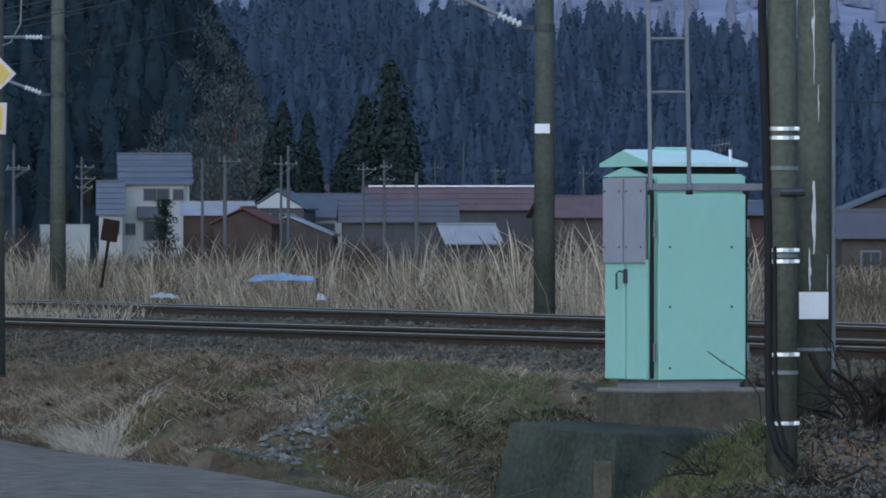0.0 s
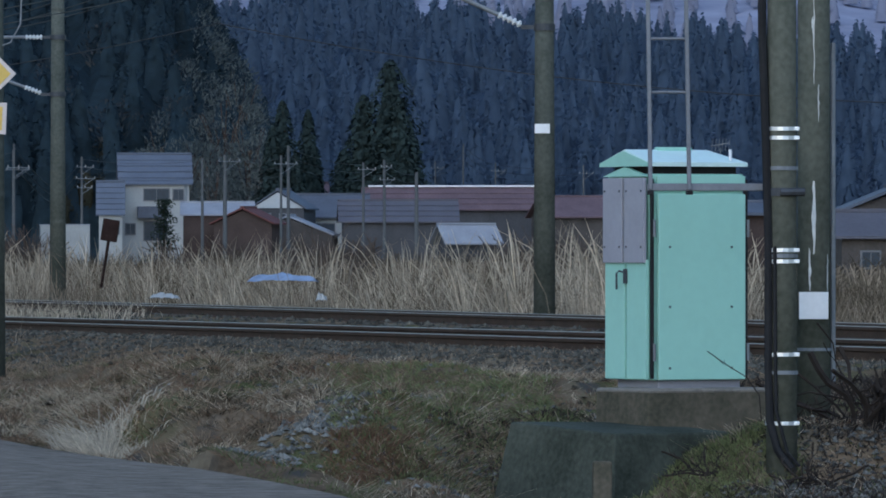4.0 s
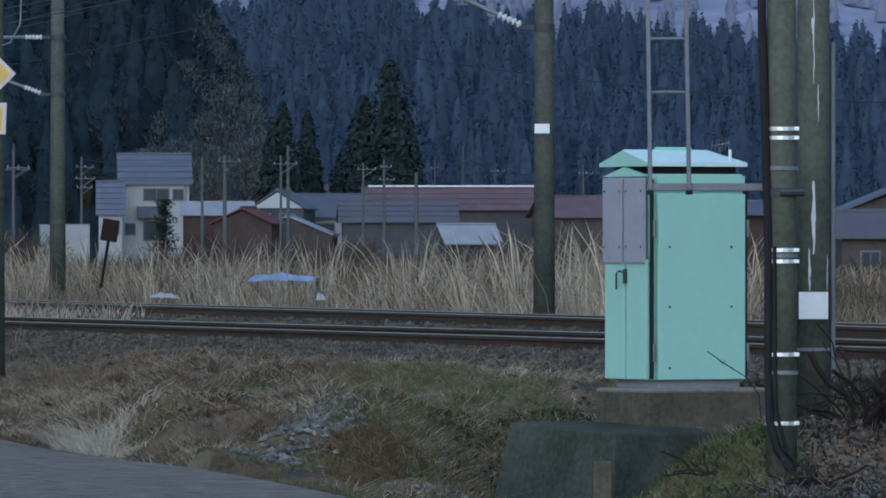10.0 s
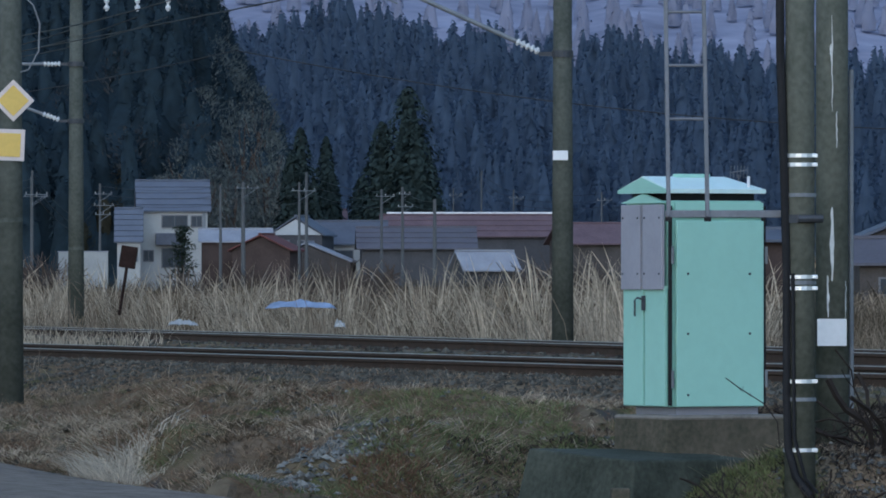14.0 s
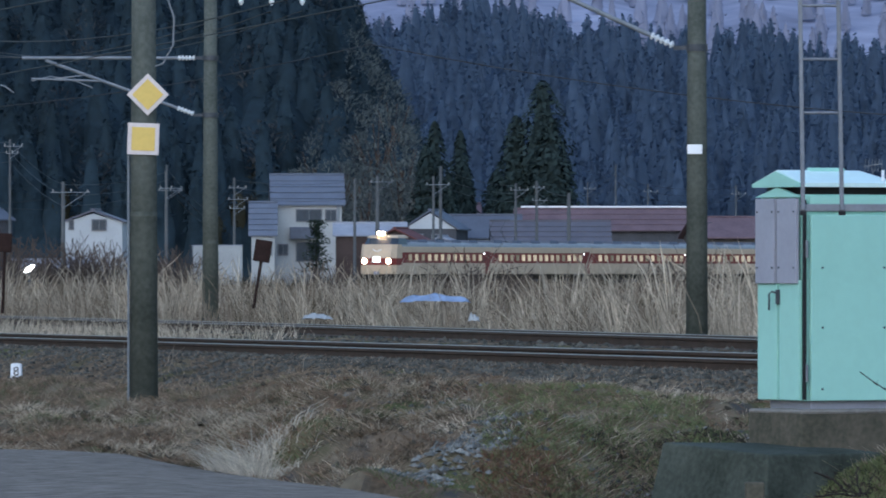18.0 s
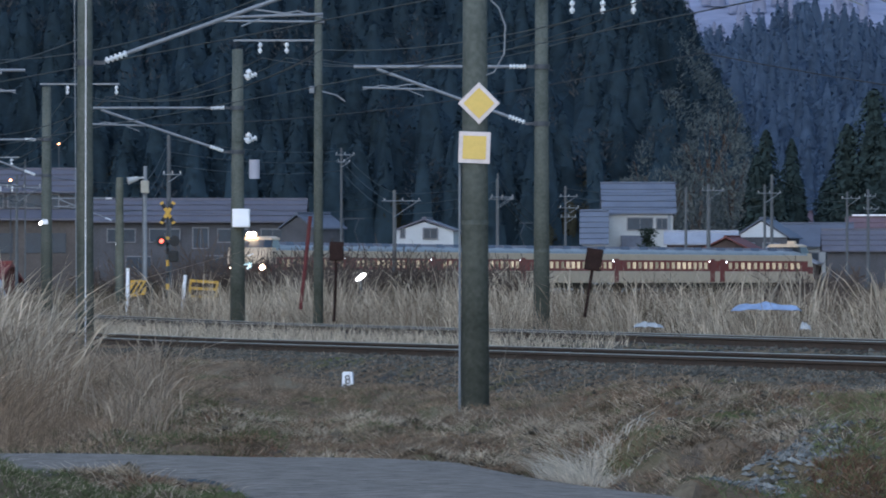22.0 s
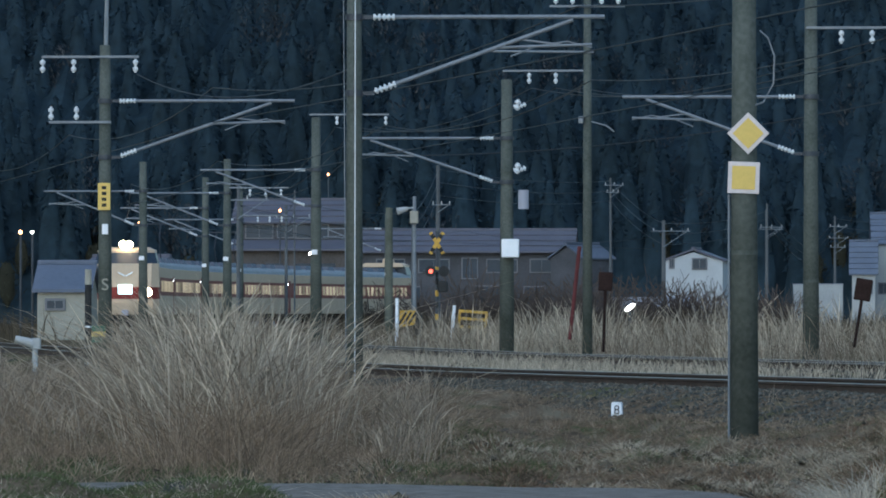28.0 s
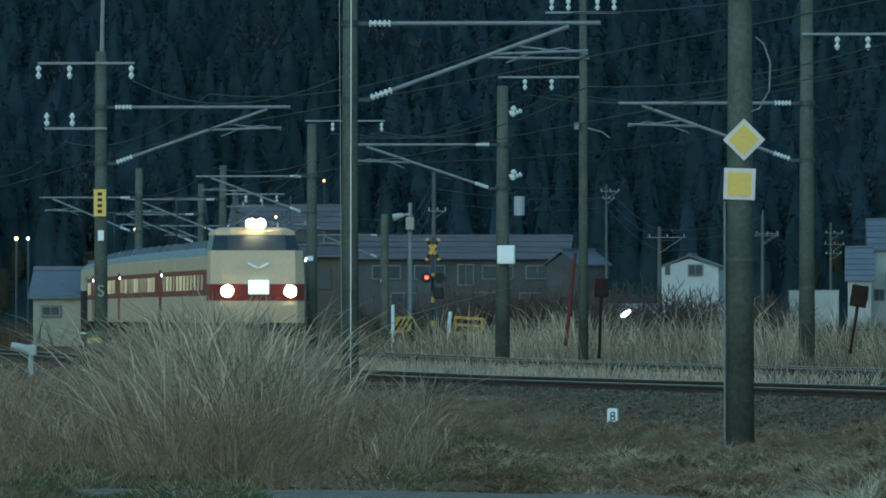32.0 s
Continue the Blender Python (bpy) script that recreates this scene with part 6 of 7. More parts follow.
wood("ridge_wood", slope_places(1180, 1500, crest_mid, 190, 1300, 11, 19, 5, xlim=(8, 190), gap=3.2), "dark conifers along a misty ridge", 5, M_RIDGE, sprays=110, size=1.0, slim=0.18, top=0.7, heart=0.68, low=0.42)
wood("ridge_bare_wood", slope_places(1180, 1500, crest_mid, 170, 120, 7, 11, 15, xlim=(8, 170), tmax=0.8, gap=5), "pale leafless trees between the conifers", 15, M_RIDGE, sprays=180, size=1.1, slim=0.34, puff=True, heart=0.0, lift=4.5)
wood("young_wood", slope_places(860, 1010, crest_left, 60, 40, 8, 12, 8, xlim=(3, 15), tmin=0.1, tmax=0.7, gap=2.2), "pale grey-green young trees at the edge of the wood", 8, M_YOUNG, sprays=650, size=0.9, slim=0.32, puff=True, heart=0.0, lift=1.5)
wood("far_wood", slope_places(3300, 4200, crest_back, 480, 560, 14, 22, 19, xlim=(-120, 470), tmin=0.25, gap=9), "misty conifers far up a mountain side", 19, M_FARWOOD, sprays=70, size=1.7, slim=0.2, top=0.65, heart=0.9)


def cedar(x, y, z, h, rad, label, seed):
    """One cedar that stands alone: a tapered trunk, limbs and a crown of many sprays."""
    th = empty("cedar_tree", pose(x, y, z), label, "tree", "cedars by the village")
    bm = bmesh.new()
    rod(bm, (0, 0, -0.5), (0, 0, h * 0.95), h * 0.018, 0.05, seg=8)
    for k in range(14):
        a, q = k * 2.4 + seed, rad * (0.9 - 0.05 * k)
        rod(bm, (0, 0, h * (0.15 + 0.055 * k)), (math.cos(a) * q * 0.7, math.sin(a) * q * 0.7, h * (0.15 + 0.055 * k) + 0.3), 0.08, 0.02, seg=5)
    part("trunk", bm, M_TRUNK, th)
    r = random.Random(seed)
    spots = [(0, 0, 0, h)] + [(math.cos(k * 2.1 + seed) * rad * 0.42, math.sin(k * 2.1 + seed) * rad * 0.42, 0, h * r.uniform(0.68, 0.86)) for k in range(3)]
    ob = new("crown", crowns("crown", spots, seed, M_LONE, sprays=2200, size=0.7, slim=rad / h * 0.8, top=0.62, heart=0.55))
    ob.parent = th
    return th


M_LONE = material("deep green cedar sprays", (0.042, 0.058, 0.056), 0.95, var=0.3, scale=0.25, fine=1.5, bump=0, island=0.2, spec=0.0, leaf=0.3)
for xx, yt, d, w, s in ((685, 98, 800, 108, 1), (500, 165, 815, 56, 2), (545, 178, 825, 48, 3), (610, 250, 830, 46, 6)):
    zt = 26.788 - yt * 0.0571429
    cedar((xx + 505 - 784) / 14000 * d, d, -0.5, zt, w / 14000 * d, "lone dark cedar behind the houses", s)


def broadleaf(x, y, z, h, rad, seed):
    """A leafless or budding tree: a forked trunk and a round crown of fine upright twigs."""
    th = empty("budding_tree", pose(x, y, z), "grey-green budding tree at the foot of the wood", "tree", "budding trees by the wood")
    r = random.Random(seed)
    bm = bmesh.new()
    tube(bm, [(0, 0, -0.5), (0.1, 0, h * 0.2), (-0.05, 0, h * 0.4), (0.1, 0, h * 0.7)], h * 0.014, 6)
    for k in range(12):
        a, b = r.uniform(0, 6.283), h * r.uniform(0.25, 0.6)
        q = rad * r.uniform(0.4, 0.8)
        tube(bm, [(0, 0, b), (math.cos(a) * q * 0.5, math.sin(a) * q * 0.5, b + h * 0.12), (math.cos(a) * q, math.sin(a) * q, b + h * 0.3)], 0.06, 4)
    part("trunk", bm, M_TRUNK, th)
    spots = [(0, 0, 0, h)] + [(math.cos(k * 1.9 + seed) * rad * 0.5, math.sin(k * 1.9 + seed) * rad * 0.5, -0.1 * h, h * r.uniform(0.7, 0.95)) for k in range(3)]
    ob = new("crown", crowns("crown", spots, seed, M_YOUNG, sprays=900, size=0.7, slim=rad / h * 0.8, puff=True, heart=0.0))
    ob.parent = th


for xx, yt, d, w, z, k in ((440, 175, 850, 52, 1.0, 1), (472, 225, 846, 36, 0.0, 2), (398, 140, 862, 60, 3.0, 3), (356, 200, 856, 52, 2.0, 4), (318, 235, 850, 46, 1.0, 5), (425, 95, 885, 50, 6.0, 6), (285, 190, 866, 48, 4.0, 7), (382, 250, 844, 40, 0.0, 8), (250, 255, 848, 44, 1.0, 9)):
    ztop = 1.5 + (442.6 - yt) / 14000 * d
    broadleaf((xx + 505 - 784) / 14000 * d, d, z - 0.5, ztop - z, w / 14000 * d, k)


# ---- grass ----
def blades(name, pts, hgt, wid, lean, mat, label, seed, wind=(0.0, 0.0), plume=0.0, splay=None, droop=0.12):
    """Grass in one mesh: bent, tapering leaves that stand on the points."""
    r = np.random.RandomState(seed)
    n = len(pts)
    pts = np.asarray(pts, dtype=float)
    h = np.asarray(hgt) * r.uniform(0.45, 1.15, n)
    an = r.uniform(0, 2 * np.pi, n) if splay is None else splay + r.normal(0, 0.55, n)
    ln = lean * r.uniform(0.2, 1.3, n) * (1 + 1.6 * (r.uniform(0, 1, n) < 0.2)) * h
    dx, dy = np.cos(an) * ln + (wind[0] + 0.35 * wave(pts[:, 0], pts[:, 1], 2.1, seed)) * h, np.sin(an) * ln + wind[1] * h
    fa = r.uniform(-0.9, 0.9, n)
    wx, wy = np.cos(fa) * wid * 0.5 * r.uniform(0.6, 1.4, n), np.sin(fa) * wid * 0.5
    rows = []
    low = float(np.max(hgt)) < 0.3
    mid = not low and float(np.max(hgt)) < 0.6
    for t, k in ((0.0, 1.0), (1.0, 0.25)) if low else ((0.0, 1.0), (0.55, 0.8), (1.0, 0.15)) if mid else ((0.0, 1.0), (0.4, 0.9), (0.75, 0.7 + plume * 1.5), (1.0, 0.12)):
        cx, cy, cz = pts[:, 0] + dx * t ** 1.8, pts[:, 1] + dy * t ** 1.8, pts[:, 2] + h * (t - droop * t ** 3) - np.minimum(0.03, 0.2 * h)
        rows.append(np.stack([cx - wx * k, cy - wy * k, cz], 1))
        rows.append(np.stack([cx + wx * k, cy + wy * k, cz], 1))
    v = np.stack(rows, 1).reshape(-1, 3)
    m = 1 if low else 2 if mid else 3
    base = (np.arange(n) * (2 * m + 2))[:, None, None]
    quad = np.array([[0, 1, 3, 2], [2, 3, 5, 4], [4, 5, 7, 6]])[None, :m]
    f = (base + quad).reshape(-1)
    me = bpy.data.meshes.new(name)
    me.vertices.add(len(v))
    me.vertices.foreach_set("co", v.ravel())
    me.loops.add(len(f))
    me.loops.foreach_set("vertex_index", f.astype(np.int32))
    me.polygons.add(n * m)
    me.polygons.foreach_set("loop_start", (np.arange(n * m) * 4).astype(np.int32))
    me.update(calc_edges=True)
    nn = np.repeat(r.normal(0, 0.35, (n, 3)) + (0.0, -0.45, 0.8), 2 * m + 2, axis=0)
    soften(me, nn / np.linalg.norm(nn, axis=1)[:, None])
    me.materials.append(mat)
    return tagged(new(name, me), label, "grass", kind="stuff")


def scatter(n, y0, y1, keep, seed, spread=0.068, clump=0):
    """n spots in the strip between y0 and y1 for which keep(x, y, p, q) holds; p, q: distance from the near and far rails."""
    r = np.random.RandomState(seed)
    out = []
    while sum(len(o) for o in out) < n:
        y = r.uniform(y0, y1, n)
        x = r.uniform(-1, 1, n) * (y * spread) * 1.75
        p, q = (near_x(y) - x) * 0.977, (far_x(y) - x) * 0.985
        ok = keep(x, y, p, q)
        if clump:
            ok &= (wave(x, y, 1.3, seed) + r.uniform(-0.4, 0.4, n)) > clump - 1
        ok &= ~((y > road_near(x) - 0.4) & (y < road_far(x) - 0.15))
        out.append(np.stack([x[ok], y[ok], ground_z(x[ok], y[ok])], 1))
    return np.concatenate(out)[:n]


M_STRAW = material("pale dry straw", (0.6, 0.5, 0.37), 0.9, var=0.25, scale=1.2, fine=7, bump=0, island=0.45, tint=(0.38, 0.31, 0.22), spec=0.05, leaf=0.45)
M_BLEACH = material("bleached grass", (0.62, 0.55, 0.44), 0.9, var=0.2, scale=1.2, fine=7, bump=0, island=0.35, tint=(0.5, 0.45, 0.36), spec=0.05, leaf=0.45)
M_DEAD = material("brown dead grass", (0.34, 0.255, 0.172), 0.95, var=0.35, scale=1.2, fine=7, bump=0, island=0.5, tint=(0.21, 0.145, 0.095), spec=0.05, leaf=0.45)
M_GREEN = material("low green grass", (0.125, 0.14, 0.065), 0.9, var=0.3, scale=1.2, fine=7, bump=0, island=0.45, tint=(0.09, 0.1, 0.04), spec=0.05, leaf=0.45)
M_MOSS = material("fresh moss", (0.2, 0.22, 0.1), 0.95, var=0.3, scale=3, fine=14, bump=0, island=0.4, spec=0.0, leaf=0.45)
M_DULLSTRAW = material("weathered brown straw", (0.37, 0.295, 0.212), 0.92, var=0.3, scale=0.9, fine=5, bump=0, island=0.5, tint=(0.26, 0.2, 0.14), spec=0.05, leaf=0.45)
M_RUSTY = material("rusty weed", (0.2, 0.115, 0.072), 0.95, var=0.3, scale=1.5, fine=7, bump=0, island=0.5, spec=0.05, leaf=0.45)

def clumps(n, per, y0, y1, keep, seed, spread=0.5, clump=0):
    """Spots in n tufts of about per stems."""
    r = np.random.RandomState(seed)
    c = scatter(n, y0, y1, keep, seed, clump=clump)
    k = r.poisson(per, n) + 2
    x, y = np.repeat(c[:, 0], k), np.repeat(c[:, 1], k)
    size = np.repeat(r.uniform(0.4, 1.3, n), k) * spread
    x = x + r.normal(0, 0.5, len(x)) * size
    y = y + r.normal(0, 1.0, len(y)) * size
    tall = np.repeat(r.uniform(0.45, 1.25, n), k)
    own = np.repeat(r.uniform(0, 6.283, n), k)
    dx, dy = x - np.repeat(c[:, 0], k) + 0.22 * size * np.cos(own), (y - np.repeat(c[:, 1], k)) * 0.5 + 0.22 * size * np.sin(own)
    away = np.arctan2(dy, dx)
    ok = ~((y > road_near(x) - 0.4) & (y < road_far(x) - 0.15))
    x, y, tall = x[ok], y[ok], tall[ok]
    return np.stack([x, y, ground_z(x, y)], 1), tall, away[ok]


def tufts(name, spots, hgt, wid, lean, mat, label, seed, **kw):
    """Tufts whose stems lean out from their middles, each tuft bent its own way."""
    return blades(name, spots[0], hgt * spots[1], wid, lean, mat, label, seed, splay=spots[2], **kw)


beyond = lambda x, y, p, q: (q < -3.6) & (q > -9) & (x / y < 0.079)
tufts("tall_reeds", clumps(190, 34, 100, 250, beyond, 11, 0.7, clump=0.8), 1.7, 0.0075, 0.3, M_STRAW, "tall pale dry reeds beyond the rails", 11, plume=0.9, droop=0.15)
tufts("thin_reeds", clumps(330, 12, 100, 250, beyond, 51, 1.4), 1.5, 0.0075, 0.42, M_DULLSTRAW, "thin bent reeds between the tufts", 51, plume=0.6, droop=0.18)
blades("reed_litter", scatter(20000, 100, 250, lambda x, y, p, q: (q < -3.0) & (q > -14) & (x / y < 0.1), 21), 0.42, 0.011, 1.1, M_STRAW, "pale broken straw under the reeds", 21, droop=0.35)
blades("reed_stubble", scatter(10000, 100, 250, lambda x, y, p, q: (q < -3.0) & (q > -14) & (x / y < 0.1), 22, clump=0.9), 1.0, 0.0085, 0.6, M_DULLSTRAW, "brown dead stems among the reeds", 22, droop=0.2)
blades("reed_scrub", scatter(12000, 110, 260, lambda x, y, p, q: (q < -4.0) & (q > -14) & (x / y < 0.1), 38, clump=1.0), 1.25, 0.009, 0.6, M_BUSH, "dark scrub between the reeds", 38)
tufts("plume_reeds", clumps(24, 28, 100, 122, lambda x, y, p, q: (q < -3.2) & (q > -5.5) & (x / y > 0.038) & (x / y < 0.064), 23, 0.35), 1.75, 0.008, 0.25, M_STRAW, "high plumed reeds at the foot of a mast", 23, plume=1.2, droop=0.15)
blades("reed_field", scatter(10000, 200, 560, lambda x, y, p, q: (q < -4) & (q > -60), 12), 1.1, 0.04, 0.5, M_DULLSTRAW, "brown dead reeds in a fallow field", 12, plume=0.3)
blades("twig_field", scatter(9000, 260, 640, lambda x, y, p, q: (np.abs(q) > 4), 24), 1.6, 0.03, 0.6, M_BUSH, "dark brown scrub before the houses", 24)
washed = lambda x, y: np.abs(x - 0.65 - (y - 57.5) * 0.165 - 0.12 * np.sin(y * 2.0)) < 0.3
bleached = lambda x, y: (np.abs(x + 0.22) < 0.4) & (y < road_far(x) + 1.9)
near_bank = lambda x, y, p, q: (p > 2.7) & (p < 15) & (x / y > -0.075) & (x < 5.2) & ~(washed(x, y) & (y < 68)) & ~bleached(x, y)
tufts("bank_mat", clumps(1500, 32, 58, 82, near_bank, 52, 0.3, clump=0.9), 0.085, 0.011, 2.0, M_DEAD, "matted brown grass pressed down on the bank", 52)
tufts("bank_pale_mat", clumps(800, 26, 58, 84, near_bank, 56, 0.22, clump=1.1), 0.11, 0.0095, 1.8, M_STRAW, "matted pale grass pressed down on the bank", 56)
tufts("bank_dark_mat", clumps(700, 28, 58, 82, lambda x, y, p, q: near_bank(x, y, p, q) & (x / y < 0.022), 57, 0.26, clump=1.05), 0.07, 0.011, 1.8, M_BUSH, "dark brown matted grass in patches on the bank", 57)
tufts("bank_red_mat", clumps(420, 28, 58, 84, near_bank, 59, 0.26, clump=1.1), 0.09, 0.01, 1.6, M_RUSTY, "rust-red dead weeds in patches on the bank", 59)
tufts("bank_far_mat", clumps(900, 34, 82, 116, near_bank, 58, 0.45), 0.1, 0.011, 2.0, M_DEAD, "matted brown grass below the ballast", 58)
tufts("bank_grass", clumps(560, 34, 56, 150, lambda x, y, p, q: (p > 2.6) & (p < 14) & (x / y > -0.085), 13, 0.3), 0.15, 0.008, 1.3, M_DULLSTRAW, "short brown tufts on the railway bank", 13, droop=0.4)
tufts("bank_rusty", clumps(420, 34, 56, 130, lambda x, y, p, q: (p > 2.4) & (p < 12), 25, 0.34), 0.13, 0.008, 1.3, M_RUSTY, "rust-brown weeds on the bank", 25, droop=0.35)
blades("bank_green", scatter(34000, 50, 100, lambda x, y, p, q: (p > 3.4), 14, clump=0.95), 0.06, 0.009, 1.2, M_GREEN, "low green grass in patches on the bank", 14)
tufts("bank_straw", clumps(190, 30, 54, 120, lambda x, y, p, q: (p > 2.8), 15, 0.26), 0.17, 0.008, 1.2, M_STRAW, "pale dry tufts on the bank", 15, droop=0.4)
tufts("bank_stems", clumps(60, 3, 64, 130, lambda x, y, p, q: (p > 2.2) & (p < 7), 26, 0.4), 0.5, 0.0055, 0.5, M_DULLSTRAW, "single dry stems on the ballast edge", 26, droop=0.25)
blades("moss_patch", scatter(34000, 57, 76, lambda x, y, p, q: (x / y > 0.022) & (x / y < 0.05) & (p > 3.0), 42, clump=0.5), 0.065, 0.0105, 1.3, M_MOSS, "olive moss and grass on the slope", 42)
# Dark blades stand in for shade on the steep part of the bank.
blades("moss_hollow", scatter(3500, 57, 66, lambda x, y, p, q: (x / y > 0.025) & (x / y < 0.042) & (p > 3.0), 45, clump=1.1), 0.08, 0.009, 1.1, M_BUSH, "dark blades painting the shade of a steep mossy bank", 45)
blades("rust_patch", scatter(2300, 57, 60.5, lambda x, y, p, q: (x / y > 0.0215) & (x / y < 0.031) & ~washed(x, y), 43, clump=0.6), 0.1, 0.009, 1.3, M_RUSTY, "rust-brown dead fern at the road edge", 43)
tufts("pale_tuft", clumps(22, 130, 62, 75, lambda x, y, p, q: (np.abs(x + 0.22) < 0.4) & (y > road_far(x) + 0.3) & (y < road_far(x) + 1.9), 39, 0.2), 0.3, 0.0085, 0.9, M_BLEACH, "pale bleached tuft at the road edge", 39, droop=0.3)
blades("ballast_weeds", scatter(18000, 66, 190, lambda x, y, p, q: (p > -2) & (p < 3.4), 27), 0.075, 0.007, 1.3, M_DEAD, "sparse dead weeds in the ballast", 27)
blades("track_straw", scatter(9000, 120, 240, lambda x, y, p, q: (q > 1.6) & (p < -1.4), 28), 0.33, 0.01, 0.6, M_STRAW, "dry straw between the two tracks", 28)
leftbank = lambda x, y, p, q: (x / y < -0.0795 - 0.0003 * (y - 80)) & (x / y > -0.0935) & (p > 3.0)
farleft = lambda x, y, p, q: (x / y < -0.0985) & (p > 3.0)
verge = lambda x, y, p, q: (x / y < -0.058) & (x / y > -0.08) & (p > 3.0)
blades("low_grass", scatter(9000, 74, 150, lambda x, y, p, q: (x / y < -0.098) & (p > 3.0), 46, clump=0.7), 0.42, 0.0085, 1.0, M_DEAD, "lower brown grass round a dark post", 46, droop=0.3)
tufts("tall_grass", clumps(430, 52, 74, 150, lambda x, y, p, q: (x / y < -0.0795) & (x / y > -0.0935) & (p > 3.0), 16, 0.5), 0.85, 0.008, 0.95, M_DEAD, "dense tall brown grass beside the mast", 16, wind=(0.05, 0), droop=0.3)
tufts("sloping_grass", clumps(230, 46, 76, 104, verge, 53, 0.45), 0.27, 0.009, 1.3, M_DEAD, "brown grass thinning out down the bank", 53, wind=(0.1, 0), droop=0.35)
tufts("sloping_straw", clumps(60, 22, 78, 108, lambda x, y, p, q: (x / y < -0.0605) & (x / y > -0.068) & (p > 3.0), 54, 0.35), 0.6, 0.0085, 0.7, M_DULLSTRAW, "pale straw tufts down the bank", 54, wind=(-0.1, 0), plume=0.5, droop=0.25)
blades("tall_dark", scatter(13000, 72, 118, lambda x, y, p, q: (x / y < -0.066) & (p > 3.0), 29), 0.3, 0.0085, 1.3, M_DEAD, "tangled weeds in the tall grass", 29)
blades("tall_green", scatter(14000, 66, 90, lambda x, y, p, q: (x / y < -0.045) & (p > 3.0), 40, clump=0.9), 0.12, 0.009, 1.2, M_GREEN, "dull green weeds along the road", 40)
tufts("left_straw", clumps(130, 26, 80, 150, farleft, 41, 0.9), 0.7, 0.0085, 0.7, M_DULLSTRAW, "dry straw stems among lower brown grass", 41, plume=0.5, droop=0.3)
tufts("tall_straw", clumps(95, 26, 80, 150, leftbank, 17, 0.8), 1.5, 0.0075, 0.42, M_STRAW, "tall dry straw stems among brown grass", 17, wind=(-0.05, 0), plume=0.6, droop=0.18)
tufts("dull_straw", clumps(190, 26, 80, 150, leftbank, 55, 0.8), 1.4, 0.0078, 0.45, M_DULLSTRAW, "weathered straw stems among brown grass", 55, wind=(-0.05, 0), plume=0.5, droop=0.2)
blades("verge_grass", scatter(26000, 50, 60, lambda x, y, p, q: (x / y < -0.045), 18), 0.05, 0.007, 1.2, M_GREEN, "mixed green grass on the road verge", 18)
tufts("verge_straw", clumps(170, 40, 49, 59, lambda x, y, p, q: (x / y < -0.055), 19, 0.5), 0.06, 0.007, 1.2, M_STRAW, "dry pale grass on the road verge", 19)
blades("mound_moss", scatter(34000, 53, 62, lambda x, y, p, q: ((x > 3.1) & (x < 4.5)) | (x > 5.2), 35, clump=0.8), 0.035, 0.009, 0.9, M_MOSS, "bright moss and short grass on the mound", 35)
blades("mound_edge_moss", scatter(14000, 57.0, 60, lambda x, y, p, q: (x > 3.35) & (x < 4.7) & (y > 57.4), 44), 0.06, 0.013, 0.9, M_MOSS, "bright moss along the edge of the mound", 44)
blades("mound_litter", scatter(22000, 55, 63, lambda x, y, p, q: (x > 2.2) & (x < 6.5), 36), 0.07, 0.014, 1.5, M_TWIG, "dark dead leaves and stalks on the mound", 36)
blades("mound_straw", scatter(1200, 50, 63, lambda x, y, p, q: (x > 1.4), 37), 0.16, 0.005, 1.2, M_STRAW, "pale stalks strewn on the mound", 37)


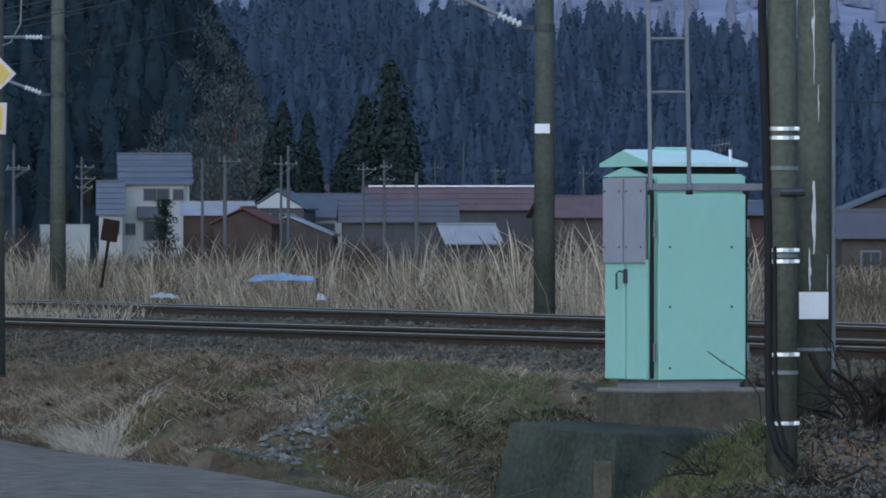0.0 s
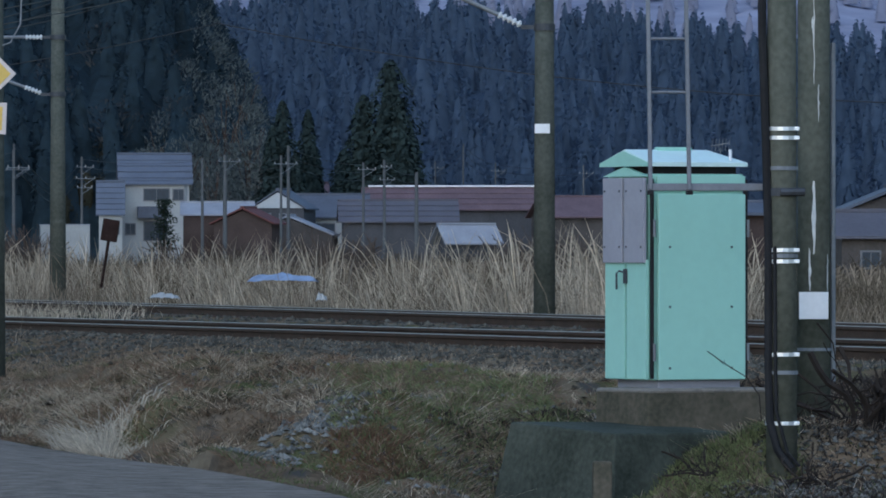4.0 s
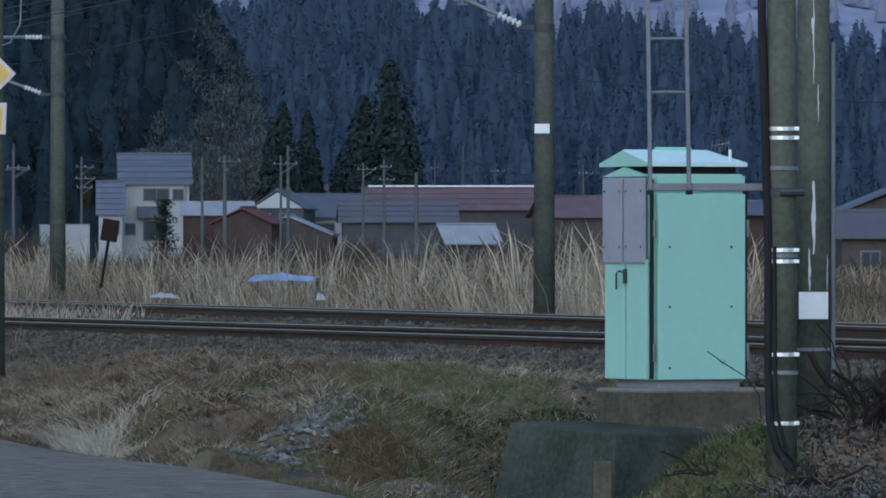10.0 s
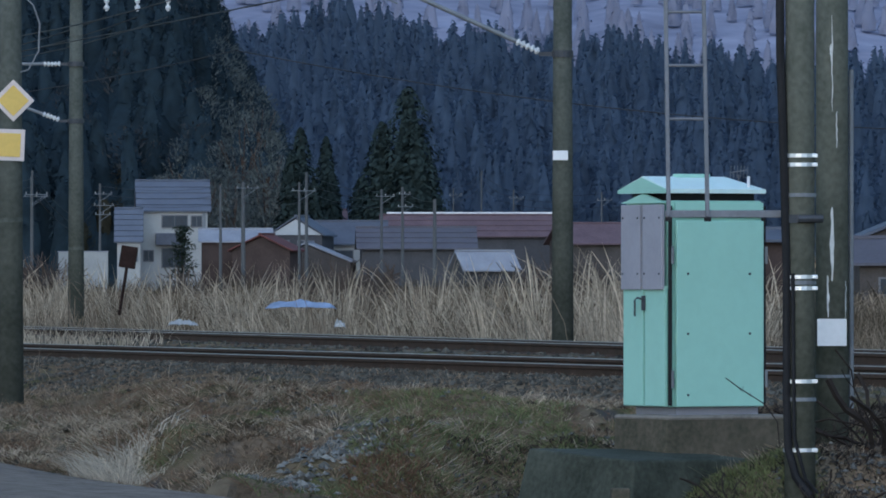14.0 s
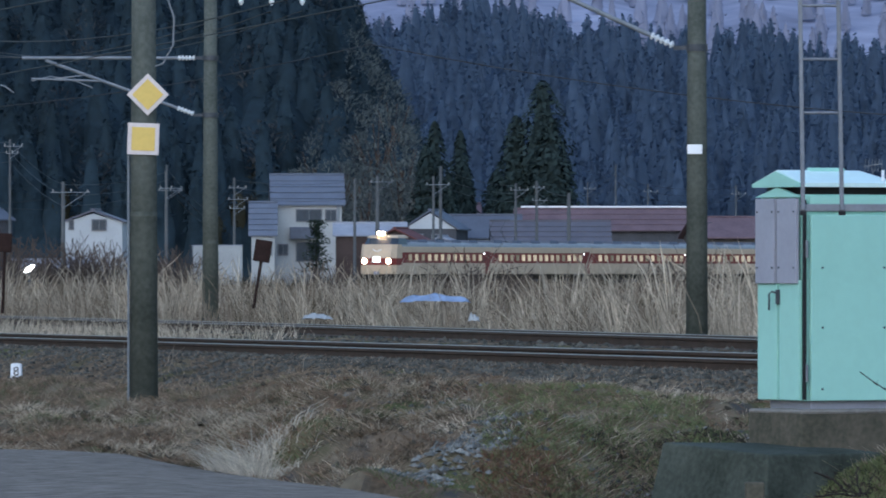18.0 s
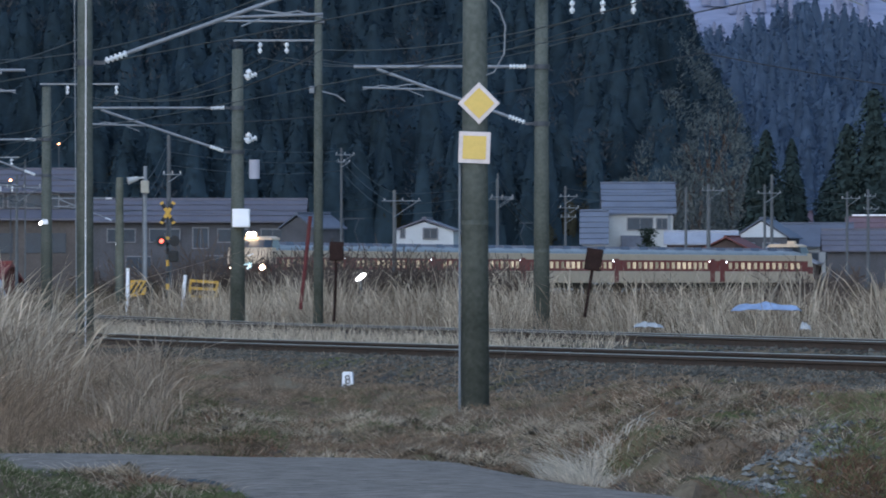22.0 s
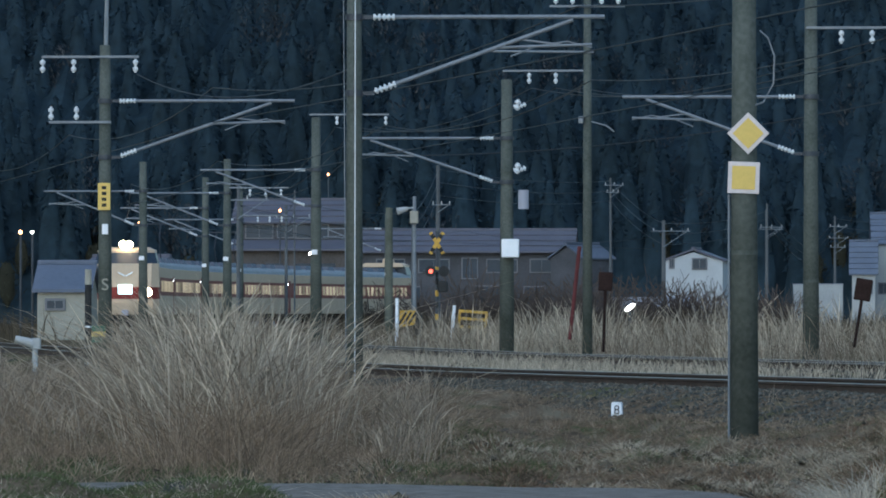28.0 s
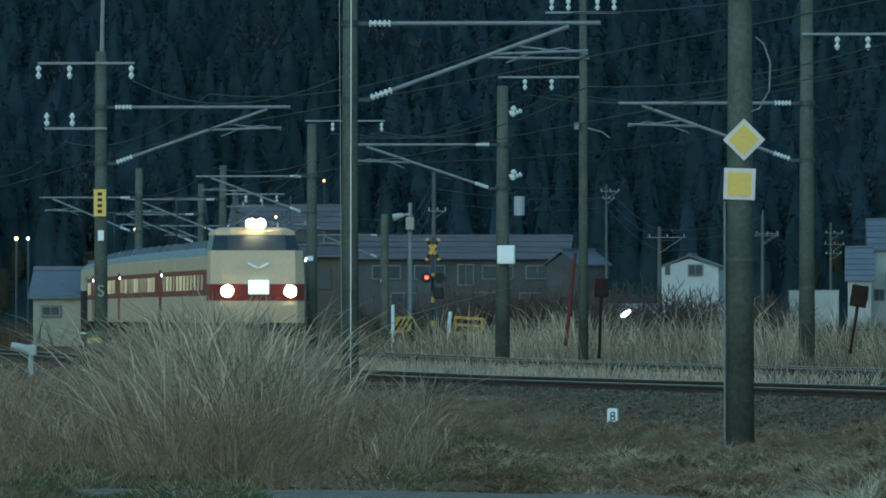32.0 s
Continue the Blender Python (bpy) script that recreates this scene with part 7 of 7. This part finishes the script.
def stones(name, pts, size, mat, label, seed):
    """Loose stones in one mesh: uneven, sharp-edged lumps."""
    r = np.random.RandomState(seed)
    n = len(pts)
    o = np.array([(1, 0, 0), (0, 1, 0), (-1, 0, 0), (0, -1, 0), (0, 0, 1)], dtype=float)
    s = size * r.uniform(0.5, 1.5, (n, 1, 1))
    v = o[None] * s * r.uniform(0.6, 1.3, (n, 5, 3)) + r.normal(0, 0.15, (n, 5, 3)) * s
    v[:, :, 2] *= 0.75
    v = v + pts[:, None, :] + (0, 0, size * 0.25)
    f = np.array([(0, 1, 4), (1, 2, 4), (2, 3, 4), (3, 0, 4)])
    f = (np.arange(n)[:, None, None] * 5 + f[None]).reshape(-1, 3)
    ob = new(name, mesh_from(name, v.reshape(-1, 3), f.tolist()))
    ob.data.materials.append(mat)
    return tagged(ob, label, "stones", kind="stuff")


stones("ballast", scatter(38000, 66, 135, lambda x, y, p, q: (p > -2.2) & (p < 3.3), 31), 0.026, M_BALLAST, "grey-brown crushed stone ballast of the near track", 31)
stones("ballast_far", scatter(9000, 90, 190, lambda x, y, p, q: (q > -2.8) & (p < -1.8), 32), 0.035, M_BALLAST, "grey crushed stone ballast of the far track", 32)
M_CLOD = material("dark damp earth", (0.07, 0.06, 0.045), 1.0, var=0.4, scale=3, fine=18, bump=0.6, island=0.4, spec=0.0)
stones("bank_clods", scatter(1300, 58, 84, lambda x, y, p, q: (p > 2.8), 47, clump=1.0), 0.045, M_CLOD, "dark clods of earth and root on the bank", 47)
stones("gravel_strip", scatter(1700, 57.4, 68, lambda x, y, p, q: washed(x, y) & (p > 3), 48), 0.03, M_STONE, "strip of grey gravel washed down the bank", 48)
stones("bank_gravel", scatter(1500, 56, 90, lambda x, y, p, q: (p > 3.0) & (x / y > 0.0) & (x / y < 0.062), 33, clump=1.1), 0.026, M_STONE, "pale gravel scattered on the bank", 33)
stones("mound_gravel", scatter(9000, 56, 61, lambda x, y, p, q: (x > 2.1) & (x < 6.5) & ((x < 3.2) | (x > 4.4) | (y < 57.6)), 34), 0.022, M_GRAVEL, "grey gravel on the mound beside the poles", 34)


# ---- motion of the train ----
def motions():
    speed = 25.667
    for i, car in enumerate(CARS):
        rows = []
        for k in range(0, 65):
            t = k * 0.5
            a = speed * (t - 17.0) + 1.2 - 10.05 - 20.2 * i
            f0, f1 = a - 7.0, a + 7.0
            xa, ya = np.interp(f0, ARC, PX), np.interp(f0, ARC, PY)
            xb, yb = np.interp(f1, ARC, PX), np.interp(f1, ARC, PY)
            x, y = (xa + xb) / 2, (ya + yb) / 2
            rz = math.degrees(math.atan2(-(xb - xa), yb - ya))
            rows.append((t, pose(float(x), float(y), float(rail_far(y)), 0, 0, rz)))
        walk(car, rows)


motions()
